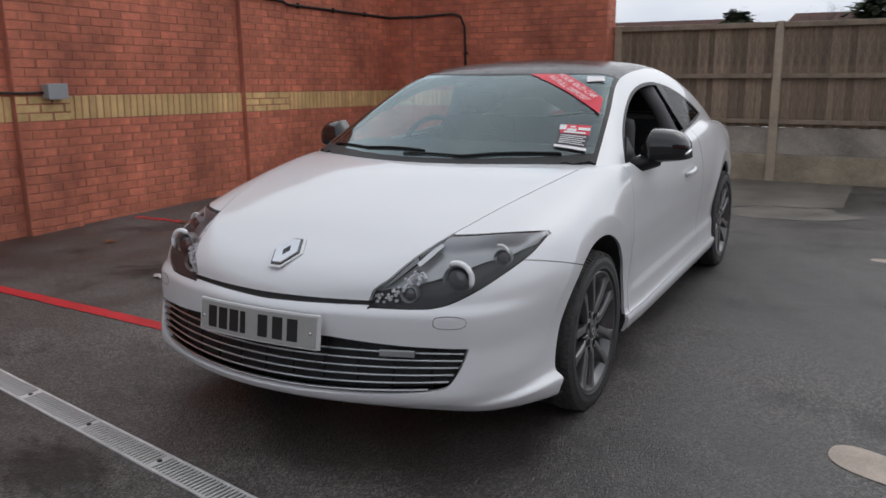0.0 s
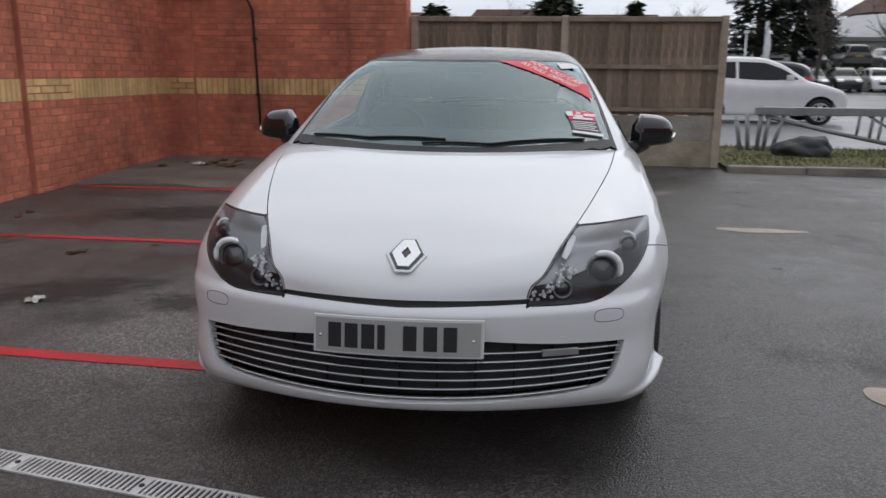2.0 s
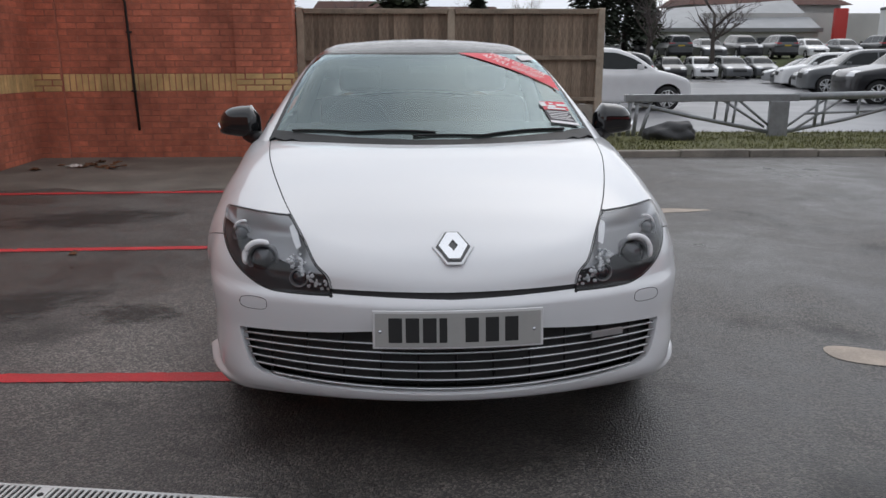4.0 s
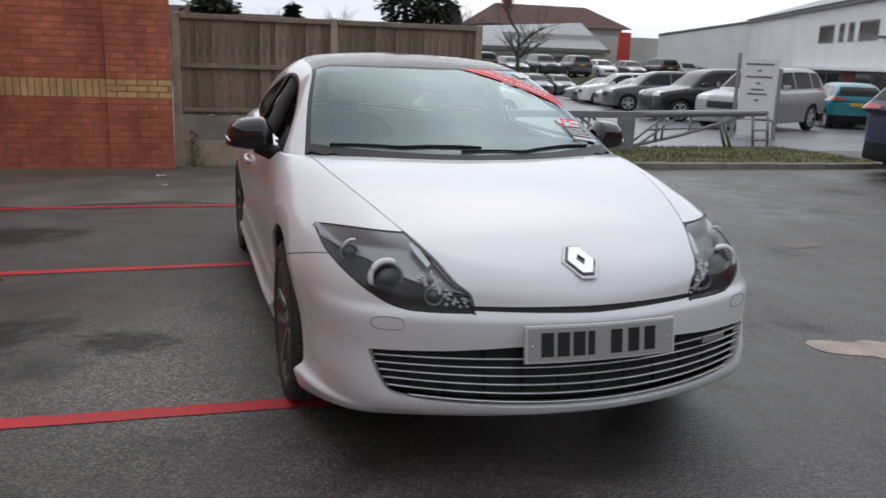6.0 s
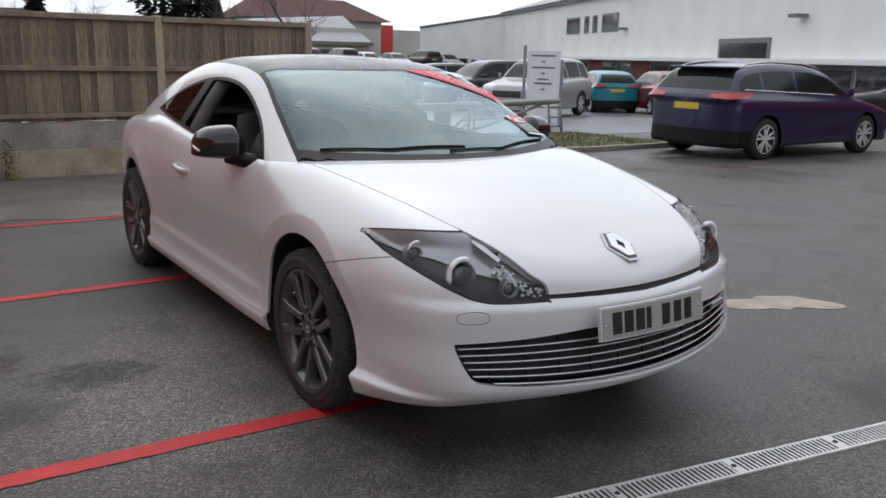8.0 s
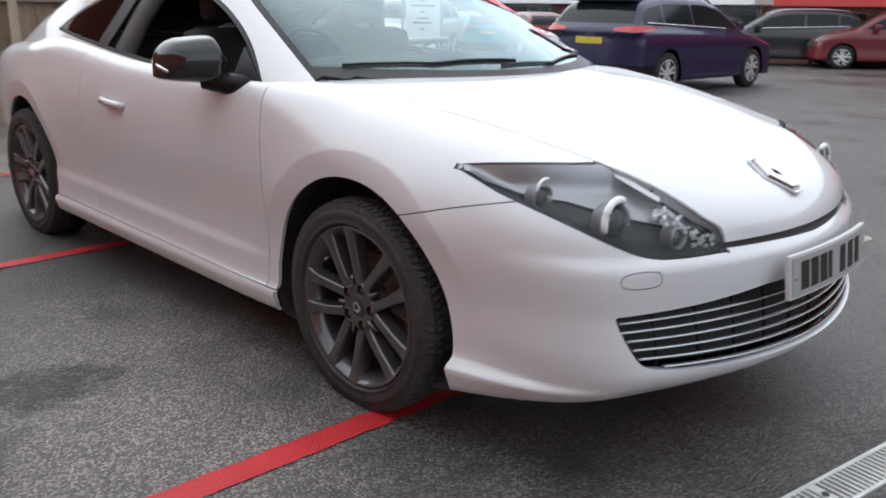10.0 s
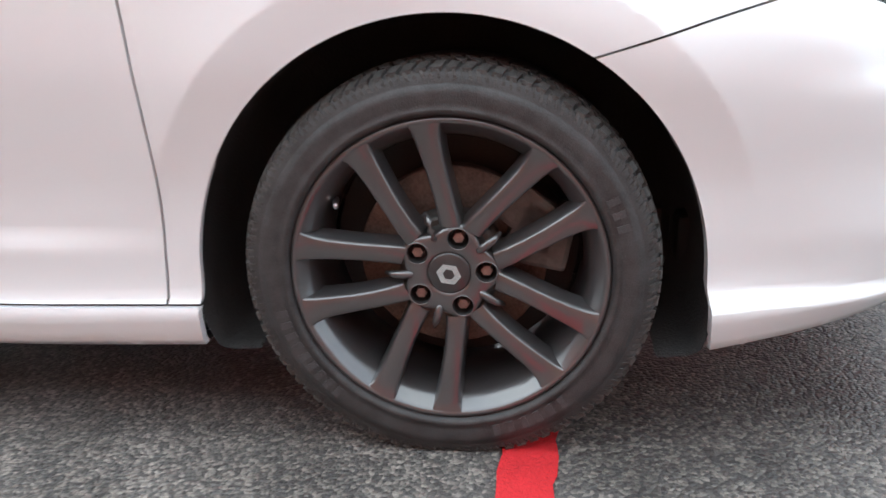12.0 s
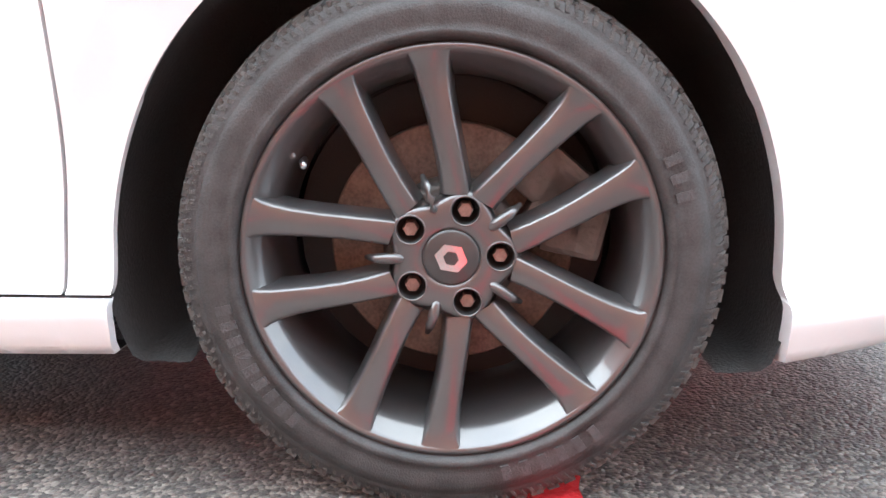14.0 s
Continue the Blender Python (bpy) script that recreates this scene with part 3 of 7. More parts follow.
def soak(x, y, rx, ry, turn, label):
    n = 48
    v = [(0, 0, 0)] + [(1.3 * math.cos(6.2832 * i / n), 1.3 * math.sin(6.2832 * i / n), 0) for i in range(n)]
    m = pose(x, y, gz(x, y) + 0.004, 0, 0, turn) @ Matrix.Diagonal((rx, ry, 1, 1))
    tagged(part("oil_stain", (v, [(0, 1 + i, 1 + (i + 1) % n) for i in range(n)]), WET_SOFT, at=m), label, "ground patch", kind="structure")


soak(-0.62, -0.44, 0.42, 0.22, -10, "dark wet oily stain beside the drain")
soak(-2.3, 1.9, 0.75, 0.34, 25, "damp dark stain inside the bay")
soak(-1.55, 1.75, 0.35, 0.22, -15, "dark oil drips inside the bay")
soak(-2.6, 4.2, 0.9, 0.45, 10, "damp dark stain inside the bay")
# the lighter concrete strip along the back wall
v, f = [], []
n = 120
for i in range(n + 1):
    x = -4.5 + 6.0 * i / n
    y0 = 5.5 + 0.10 * math.sin(3.1 * x) + 0.05 * math.sin(9 * x + 1) + max(0, x + 0.5) * 0.55
    for k in range(5):
        y = y0 + (8.25 - y0) * k / 4
        v.append((x, y, gz(x, y) + 0.003))
f = [(i * 5 + k, i * 5 + 5 + k, i * 5 + 6 + k, i * 5 + 1 + k) for i in range(n) for k in range(4)]
tagged(part("concrete_apron", (v, f), APRON), "stained pale concrete strip under the back wall", "pavement", kind="structure")
tagged(part("car_park", plane_grid(np.linspace(-20, 75, 60), np.linspace(10.4, 58, 40), 0.006), ROAD_FAR, smooth=True), "wet grey car park surface", "road", kind="structure")

# ---- brick walls ----
WALL_X, WALL_Y, WALL_END, WALL_TOP = -4.5, 8.0, -1.36, 3.3
BAND0, BAND1 = 0.795, 1.01
COURSE, BRICK_H, BRICK_L, JOINT = 0.075, 0.064, 0.215, 0.011
brick_items = []


def brick_block(L, H, D=0.005):
    """A brick's face and edges, slightly rounded."""
    b = 0.0025
    v = []
    for x, z, y in ((0, 0, 0), (L, 0, 0), (L, H, 0), (0, H, 0), (b, b, -D), (L - b, b, -D), (L - b, H - b, -D), (b, H - b, -D)):
        v.append((x, y, z))
    return v, [(4, 5, 6, 7), (0, 1, 5, 4), (1, 2, 6, 5), (2, 3, 7, 6), (3, 0, 4, 7)]


def lay(place, u0, u1, z0, z1, bond="stretcher", kind="red", out=0.0):
    """Fill a rectangle of wall with bricks; place(u, z, out) gives the pose of a brick."""
    if bond == "soldier":
        n = int(round((u1 - u0) / (BRICK_H + JOINT)))
        w = (u1 - u0) / n
        for i in range(n):
            brick_items.append((kind, place(u0 + i * w + JOINT / 2, z0 + JOINT / 2, out), w - JOINT, z1 - z0 - JOINT))
        return
    n = int(round((z1 - z0) / COURSE))
    h = (z1 - z0) / n
    for r in range(n):
        u = u0 - (0.0 if r % 2 else (BRICK_L + JOINT) / 2)
        while u < u1 - 0.01:
            a, b = max(u, u0), min(u + BRICK_L, u1)
            if b - a > 0.03:
                brick_items.append((kind, place(a + JOINT / 4, z0 + r * h + JOINT / 2, out), b - a - JOINT / 2, h - JOINT))
            u += BRICK_L + JOINT


COURSE_RISE = 0.027


def place_left(u, z, out):
    """The courses of this wall run level while the yard falls away."""
    return pose(WALL_X + out, u, z + COURSE_RISE * (WALL_Y - u), 0, 0, 90) @ pose(0, 0, 0, 0, math.degrees(COURSE_RISE), 0)


def place_back(u, z, out):
    return pose(u, WALL_Y - out, z)


wall_left = tagged(part("wall_left", boxes(((WALL_X - 0.3, -7, -0.3), (WALL_X, WALL_Y + 0.3, WALL_TOP)), ((WALL_X, 2.14, -0.2), (WALL_X + 0.055, 2.65, WALL_TOP)), ((WALL_X, 4.86, -0.2), (WALL_X + 0.055, 5.60, WALL_TOP))), MORTAR), "red brick wall with a buff band", "wall", kind="structure")
wall_back = tagged(part("wall_back", boxes(((WALL_X, WALL_Y, -0.3), (WALL_END, WALL_Y + 0.3, WALL_TOP)), ((-2.07, WALL_Y - 0.04, -0.2), (WALL_END, WALL_Y, WALL_TOP)), ((WALL_X, WALL_Y - 0.04, -0.2), (-4.16, WALL_Y, WALL_TOP))), MORTAR), "red brick wall with a buff band", "wall", kind="structure")
for u0, u1, pier in ((-1.0, 2.14, 0), (2.14, 2.65, 1), (2.65, 4.86, 0), (4.86, 5.60, 1), (5.60, 8.0, 0)):
    o = 0.055 * pier
    lay(place_left, u0, u1, -0.405, BAND0, out=o)
    lay(place_left, u0, u1, BAND0, BAND1, "stretcher" if pier else "soldier", "buff", o)
    lay(place_left, u0, u1, BAND1, BAND1 + 30 * COURSE, out=o)
for u0, u1, pier in ((-4.5, -4.16, 1), (-4.16, -2.07, 0), (-2.07, WALL_END, 1)):
    o = 0.04 * pier
    lay(place_back, u0, u1, -0.105, BAND0, out=o)
    lay(place_back, u0, u1, BAND0, BAND1, "stretcher" if pier else "soldier", "buff", o)
    lay(place_back, u0, u1, BAND1, BAND1 + 30 * COURSE, out=o)
# the short end face of the back wall
for r in range(int(3.2 / COURSE)):
    z = -0.105 + r * COURSE
    buff = BAND0 - 0.01 < z < BAND1 - 0.02
    brick_items.append(("buff" if buff else "red", pose(WALL_END, WALL_Y - 0.03, z + JOINT / 2, 0, 0, 90), 0.215 if r % 2 else 0.10, BRICK_H))
    brick_items.append(("buff" if buff else "red", pose(WALL_END, WALL_Y - 0.03 + (0.226 if r % 2 else 0.111), z + JOINT / 2, 0, 0, 90), 0.10 if r % 2 else 0.215, BRICK_H))

# ---- cables and meter box on the walls ----
cable = thing("wall_cable", "black cable run fixed along the brick wall", "cable")
part("cable_run", tube([(WALL_X + 0.02, 4.2, 2.18), (WALL_X + 0.075, 4.95, 2.12), (WALL_X + 0.075, 5.55, 2.10), (WALL_X + 0.02, 5.7, 2.07), (WALL_X + 0.02, 7.9, 2.0), (WALL_X + 0.06, 7.94, 2.0), (-4.14, 7.94, 2.0), (-4.1, 7.985, 2.0), (-3.52, 7.985, 2.02), (-3.40, 7.985, 1.98), (-3.34, 7.985, 1.85), (-3.32, 7.985, 1.0), (-3.30, 7.985, 0.32)], 0.016, 8), CABLE, cable, smooth=True)
for y in (5.9, 6.6, 7.3):
    part("cable_clip", boxes(((WALL_X, y - 0.012, 2.0 + (7.9 - y) * 0.032 - 0.03), (WALL_X + 0.034, y + 0.012, 2.0 + (7.9 - y) * 0.032 + 0.03)), bevel=0.004), CABLE, cable)
for z in (1.5, 0.8):
    part("cable_clip", boxes(((-3.35, 7.955, z - 0.012), (-3.29, 8.0, z + 0.012)), bevel=0.004), CABLE, cable)
meter = thing("meter_box", "small grey junction box fixed on the buff brick band", "junction box")
part("box_body", boxes(((WALL_X + 0.06, 2.39, 1.135), (WALL_X + 0.14, 2.57, 1.255)), bevel=0.008), BOX_GREY, meter)
part("box_lid", boxes(((WALL_X + 0.14, 2.385, 1.13), (WALL_X + 0.152, 2.575, 1.26)), bevel=0.004), BOX_GREY, meter)
part("box_cable", tube([(WALL_X + 0.03, -1.0, 1.25), (WALL_X + 0.03, 2.08, 1.195), (WALL_X + 0.08, 2.17, 1.19), (WALL_X + 0.08, 2.41, 1.185)], 0.011, 8), CABLE, meter, smooth=True)

# ---- fence ----
FENCE_Y = 8.3
POST_X = (-1.298, 0.60, 2.53)
fence = thing("fence", "weathered timber board fence between concrete posts on concrete gravel boards", "fence")
for x in POST_X:
    b = gz(x, FENCE_Y) - 0.15
    bm = bmesh.new()
    box(bm, (x - 0.055, FENCE_Y - 0.06, b), (x + 0.055, FENCE_Y + 0.06, 1.80), 0.012)
    for vtx in bm.verts:
        if vtx.co.z > 1.75:
            vtx.co.x = x + (vtx.co.x - x) * 0.82
    part("post", bm, CONCRETE_POST, fence, "pale concrete fence post")
rnd = random.Random(11)
board_meshes = []
for k in range(4):
    bm = bmesh.new()
    box(bm, (-0.06, -0.008, 0.0), (0.06, 0.008, 1.17), 0.002)
    me = bpy.data.meshes.new("board")
    bm.to_mesh(me)
    bm.free()
    me.materials.append(BOARD)
    board_meshes.append(me)
for x0, x1 in zip(POST_X[:-1], POST_X[1:]):
    a, b = x0 + 0.05, x1 - 0.05
    g = min(gz(a, FENCE_Y), gz(b, FENCE_Y))
    for z0, z1, m in ((g - 0.12, 0.27, MOSSY), (0.275, 0.585, CONCRETE)):
        part("gravel_board", boxes(((a, FENCE_Y - 0.025, z0), (b, FENCE_Y + 0.025, z1)), bevel=0.008), m, fence, "stained concrete gravel board")
    n = int((b - a) / 0.092)
    for i in range(n):
        x = a + 0.05 + (b - a - 0.1) * i / (n - 1)
        ob = part("board", board_meshes[i % 4], BOARD, fence)
        ob.matrix_basis = pose(x, FENCE_Y + (0.006 if i % 2 else -0.008), 0.59 + rnd.uniform(-0.006, 0.004), 0, rnd.uniform(-0.25, 0.25), rnd.uniform(-4, 4))
    for z, h, d in ((1.155, 0.055, 0.05), (1.725, 0.06, 0.055), (0.63, 0.05, 0.045)):
        part("rail", boxes(((a, FENCE_Y - 0.02 - d, z), (b, FENCE_Y - 0.018, z + h)), bevel=0.006), RAIL_WOOD, fence, "horizontal timber rail")
    part("capping", boxes(((a - 0.02, FENCE_Y - 0.07, 1.762), (b + 0.02, FENCE_Y + 0.04, 1.788)), bevel=0.005), RAIL_WOOD, fence)

# ---- drainage channel ----
drain = thing("drain_channel", "slotted galvanised drain channel set in the asphalt", "drain", kind="structure")
DR = pose(-1.56, -0.005, 0.0, 0, 0, math.degrees(math.atan(-0.178)))
BAR_V = [(x, y, z) for x in (-0.0045, 0.0045) for y in (-0.045, 0.045) for z in (-0.010, 0.0065)]
BAR_F = [(1, 3, 7, 5), (0, 1, 5, 4), (2, 6, 7, 3), (0, 2, 3, 1), (4, 5, 7, 6)]
bar_mesh = mesh_of("grating_bar", BAR_V, BAR_F, DRAIN, smooth=False)
for s0 in range(-3, 5):
    for w0, w1 in ((-0.056, -0.044), (0.044, 0.056)):
        bm = bmesh.new()
        box(bm, (s0 + 0.002, w0, -0.03), (s0 + 0.998, w1, 0.0070), 0.002)
        bmesh.ops.transform(bm, matrix=DR, verts=bm.verts)
        part("grating_edge", bm, DRAIN, drain)
    for x in (s0 + 0.25, s0 + 0.75):
        plate_bm = bmesh.new()
        box(plate_bm, (x - 0.016, -0.044, -0.01), (x + 0.016, 0.044, 0.0068), 0.001)
        bmesh.ops.transform(plate_bm, matrix=DR, verts=plate_bm.verts)
        part("grating_web", plate_bm, DRAIN, drain)
        part("grating_bolt", moved(revolve([(0.010, 0.0), (0.010, 0.009), (0.006, 0.011)], 10, "z"), DR @ pose(x, 0, 0)), MATT_BLACK, drain)
# a black block just under the bars paints in the channel's shade
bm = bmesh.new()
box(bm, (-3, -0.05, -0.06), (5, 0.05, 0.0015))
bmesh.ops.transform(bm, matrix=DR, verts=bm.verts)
part("drain_void", bm, DRAIN_SHADE, drain)
for i in range(281):
    ob = part("grating_bar", bar_mesh, DRAIN, drain)
    ob.matrix_basis = DR @ pose(-0.9 + 0.021 * i, 0, 0)
rest = [moved((BAR_V, BAR_F), DR @ pose(-0.9 - 0.021 * (i + 1), 0, 0)) for i in range(99)]
part("grating_bars", join(*rest), DRAIN, drain)["kind"] = "stuff"

# ---- kerb, grass, litter ----
kerb = thing("kerb", "row of worn concrete kerb stones", "kerb", kind="structure")
x = 2.62
while x < 9.6:
    g = gz(x + 0.45, 7.9)
    part("kerb_stone", boxes(((x, 7.82, g - 0.15), (x + 0.905, 7.95, g + 0.085 + rnd.uniform(-0.006, 0.006))), bevel=0.014), KERB, kerb)
    x += 0.915
v, f = plane_grid(np.linspace(2.6, 9.55, 60), np.linspace(7.95, 10.55, 30), 0.06)
v = [(a, b, c + 0.02 * noise.noise(Vector((a * 1.5, b * 1.5, 0)))) for a, b, c in v]
tagged(part("verge", (v, f), GRASS, smooth=True), "short rough grass verge behind the kerb", "grass", kind="structure")
rnd = random.Random(5)
v, f = [], []
for i in range(9000):
    a, b = rnd.uniform(2.6, 9.5), rnd.uniform(7.93, 10.5)
    h, t, w = rnd.uniform(0.02, 0.07), rnd.uniform(0, 6.28), 0.006
    c = gz(a, b) + 0.055
    lx, ly = rnd.uniform(-0.03, 0.03), rnd.uniform(-0.03, 0.03)
    k = len(v)
    v += [(a - w * math.cos(t), b - w * math.sin(t), c), (a + w * math.cos(t), b + w * math.sin(t), c), (a + lx, b + ly, c + h)]
    f.append((k, k + 1, k + 2))
tagged(part("grass_blades", (v, f), GRASS), "short green and straw grass blades", "grass", kind="stuff")


def crumple(name, x, y, s, mat, label, category, seed):
    rnd = random.Random(seed)
    bm = bmesh.new()
    bmesh.ops.create_grid(bm, x_segments=5, y_segments=5, size=s)
    for w in bm.verts:
        w.co.z = abs(rnd.gauss(0, s * 0.22)) + 0.004
        w.co.x += rnd.uniform(-s, s) * 0.25
        w.co.y += rnd.uniform(-s, s) * 0.25
    return tagged(part(name, bm, mat, at=pose(x, y, gz(x, y) + 0.003, 0, 0, rnd.uniform(0, 360))), label, category)


crumple("paper_scrap", -2.38, 1.66, 0.045, LITTER, "crumpled white paper scrap on the asphalt", "litter", 1)
crumple("paper_scrap", -3.80, 7.1, 0.07, LITTER, "pale food wrapper lying by the wall", "litter", 2)
crumple("paper_scrap", -1.50, 7.3, 0.05, LITTER, "crumpled white wrapper at the wall's foot", "litter", 4)
crumple("paper_scrap", -1.45, 6.6, 0.03, LITTER, "small white scrap on the concrete", "litter", 6)
for i in range(14):
    crumple("dead_leaf", -3.75 + rnd.uniform(-0.45, 0.5), 7.2 + rnd.uniform(-0.35, 0.3), rnd.uniform(0.03, 0.07), LEAF, "brown dead leaf blown against the wall", "leaf", 20 + i)
for i in range(8):
    crumple("dead_leaf", rnd.uniform(-4.2, -2.2), rnd.uniform(1.9, 4.2), rnd.uniform(0.02, 0.04), LEAF, "brown dead leaf on the asphalt", "leaf", 50 + i)
# weeds at the foot of the first post
v, f = [], []
for i in range(240):
    a, b = -1.17 + abs(rnd.gauss(0, 0.07)), 8.18 + rnd.gauss(0, 0.04)
    z = rnd.uniform(-0.05, 0.42) * (1 - min(abs(a + 1.17), 0.2) * 2.5)
    t, s = rnd.uniform(0, 6.28), rnd.uniform(0.012, 0.028)
    k = len(v)
    v += [(a, b, z), (a + s * math.cos(t), b + s * math.sin(t), z + s * 0.7), (a + s * 0.6 * math.cos(t + 1), b - s, z + s * 1.2)]
    f.append((k, k + 1, k + 2))
WEED = material("weed_leaves", (0.19, 0.185, 0.06), 0.8, vary=0.4, bump=0.1, random_tint=0.4)
tagged(part("weeds", (v, f), WEED), "straggling weeds growing at the fence post", "weeds", kind="stuff")

# ---- the white coupe: body surface ----
AXLE_F, AXLE_R, HUB_Z, TYRE_R = 0.99, 3.675, 0.315, 0.320


def top_z(x, y):
    zc = curve(y, [-0.1, 0.035, 0.117, 0.25, 0.4, 0.7, 1.0, 1.25, 1.5, 2.4, 3.4, 4.1, 4.45, 4.65],
               [0.50, 0.646, 0.713, 0.772, 0.826, 0.900, 0.950, 0.972, 0.975, 0.988, 1.045, 1.02, 0.96, 0.88])
    d = curve(y, [0.0, 0.35, 1.2, 3.2, 4.0, 4.6], [0.07, 0.07, 0.045, 0.05, 0.12, 0.14])
    return zc - d * x * x


FLARE_R = 0.474


def lip_z(y):
    """The height of the crease along the bumper's corner and the lower door."""
    return curve(y, [0.0, 0.2, 0.62, 0.8, 1.4, 3.2], [0.266, 0.272, 0.293, 0.30, 0.395, 0.41])


def lip_w(y):
    return curve(y, [0.0, 0.8, 1.4, 3.2], [0.022, 0.030, 0.045, 0.045])


def side_x(y, z):
    s = curve(z, [0.10, 0.17, 0.22, 0.256, 0.280, 0.33, 0.43, 0.56, 0.66, 0.73, 0.81, 0.90, 1.0, 1.1],
              [0.85, 0.882, 0.895, 0.904, 0.884, 0.880, 0.880, 0.891, 0.899, 0.897, 0.888, 0.866, 0.835, 0.79])
    s = s + curve(y, [0.0, 0.25, 0.5, 0.75, 3.2, 4.0, 4.6], [-0.135, -0.067, -0.033, 0.0, 0.0, -0.045, -0.17])
    s = s - 0.048 * np.clip((0.36 - z) / 0.16, 0, 1) * np.clip((0.62 - y) / 0.45, 0, 1)
    lip = np.clip((lip_z(y) - z) / lip_w(y), 0, 1)
    s = s + lip * lip * (3 - 2 * lip) * np.where(y < 1.2, 0.015 * np.clip((0.95 - y) / 0.3, 0, 1) * np.clip(0.35 + y / 0.5, 0, 1), 0.011 * np.clip((y - 1.35) / 0.3, 0, 1))
    for ya in (AXLE_F, AXLE_R):
        r = np.hypot(y - ya, z - HUB_Z)
        swell = np.clip((0.62 - np.maximum(r, FLARE_R)) / (0.62 - FLARE_R), 0, 1)
        s = s + (0.013 * swell * swell - 0.13 * np.clip(FLARE_R - r, 0, 0.08)) * np.clip((z - 0.36) / 0.25, 0, 1)
    return s


def front_y(x, z):
    y0 = curve(z, [0.12, 0.20, 0.255, 0.28, 0.31, 0.36, 0.42, 0.47, 0.53, 0.575, 0.592, 0.605, 0.66, 0.80],
               [0.12, 0.06, 0.005, -0.022, -0.034, -0.026, -0.012, -0.002, -0.004, -0.002, 0.010, 0.028, 0.042, 0.16])
    return y0 + 0.385 * x * x + 0.6 * np.maximum(x - 0.72, 0) ** 2


def bottom_z(x, y):
    return curve(y, [-0.06, 0.1, 0.3, 0.58, 0.75, 1.4, 4.0, 4.6], [0.266, 0.246, 0.214, 0.184, 0.178, 0.188, 0.19, 0.26])


def body_f(p):
    x, y, z = p[:, 0], p[:, 1], p[:, 2]
    k = curve(y, [0.0, 0.35, 0.7, 1.1, 1.5, 4.5], [0.10, 0.22, 0.26, 0.19, 0.07, 0.09])
    f = smax(z - top_z(x, y), x - side_x(y, z), k)
    f = smax(f, (front_y(x, z) - y) * 0.8, curve(x, [0, 0.4, 0.75, 1.0], [0.02, 0.04, 0.14, 0.2]))
    f = smax(f, y - (4.62 - 0.22 * x * x - 0.5 * np.maximum(z - 0.75, 0) ** 2), 0.12)
    return smax(f, bottom_z(x, y) - z, 0.018)


def cast(f, org, way, far=2.6, steps=42):
    lo, hi = np.zeros(len(org)), np.full(len(org), far)
    for _ in range(steps):
        mid = (lo + hi) / 2
        inside = f(org + way * mid[:, None]) < 0
        lo, hi = np.where(inside, mid, lo), np.where(inside, hi, mid)
    return org + way * lo[:, None]


def normals(f, p, e=0.0015):
    g = np.stack([f(p + e * np.eye(3)[k]) - f(p - e * np.eye(3)[k]) for k in range(3)], 1)
    return g / np.maximum(np.linalg.norm(g, axis=1), 1e-9)[:, None]


def grid_faces(rows, cols):
    return [(i * cols + j, i * cols + j + 1, (i + 1) * cols + j + 1, (i + 1) * cols + j) for i in range(rows - 1) for j in range(cols - 1)]


def cab_f(p):
    x, y, z = p[:, 0], p[:, 1], p[:, 2]
    zr = curve(y, [0.9, 1.0, 1.1, 1.3, 1.6, 1.9, 2.0, 2.15, 2.4, 2.7, 3.0, 3.3, 3.7, 4.1, 4.3],
               [0.88, 0.93, 0.974, 1.056, 1.182, 1.298, 1.332, 1.364, 1.392, 1.398, 1.380, 1.332, 1.220, 1.09, 1.02])
    sx = 0.840 - 0.56 * np.maximum(z - 0.91, -0.01) - 0.10 * np.maximum(y - 3.0, 0) ** 2 - 0.05 * np.maximum(1.5 - y, 0)
    return smax(z - zr + curve(y, [1.0, 1.4, 2.0, 3.0], [0.205, 0.20, 0.115, 0.11]) * x * x, (x - sx) * 0.87, 0.10)


COLS = 170
phi = np.pi * (np.arange(COLS) / (COLS - 1))
ring_o, ring_w = [], []
for th in np.linspace(0.004, math.pi / 2, 120):
    ring_o.append(0.80), ring_w.append(th)
for yy in np.linspace(0.80, 3.9, 190)[1:]:
    ring_o.append(yy), ring_w.append(math.pi / 2)
for th in np.linspace(math.pi / 2, math.pi - 0.004, 40)[1:]:
    ring_o.append(3.9), ring_w.append(th)
ROWSN = len(ring_o)
org = np.zeros((ROWSN * COLS, 3))
way = np.zeros_like(org)
org[:, 1] = np.repeat(ring_o, COLS)
org[:, 2] = 0.47
th = np.repeat(ring_w, COLS)
ph = np.tile(phi, ROWSN)
way[:, 0], way[:, 1], way[:, 2] = np.sin(th) * np.sin(ph), -np.cos(th), np.sin(th) * np.cos(ph)
way[np.abs(way[:, 0]) < 1e-9, 0] = 0
BV = cast(body_f, org, way)
BV[:, 0] = np.where(np.tile((np.arange(COLS) == 0) | (np.arange(COLS) == COLS - 1), ROWSN), 0.0, BV[:, 0])
BF = grid_faces(ROWSN, COLS)


# outlines on the body
def arch_f(V, ya):
    dy, dz = V[:, 1] - ya - 0.003, V[:, 2] - 0.302
    r = np.hypot(dy, np.where(dz > 0, dz * 0.972, 0.0)) - 0.398 - np.where(dz < 0, -dz * 0.08, 0.0)
    return np.where((V[:, 0] > 0.5), r, 0.5)


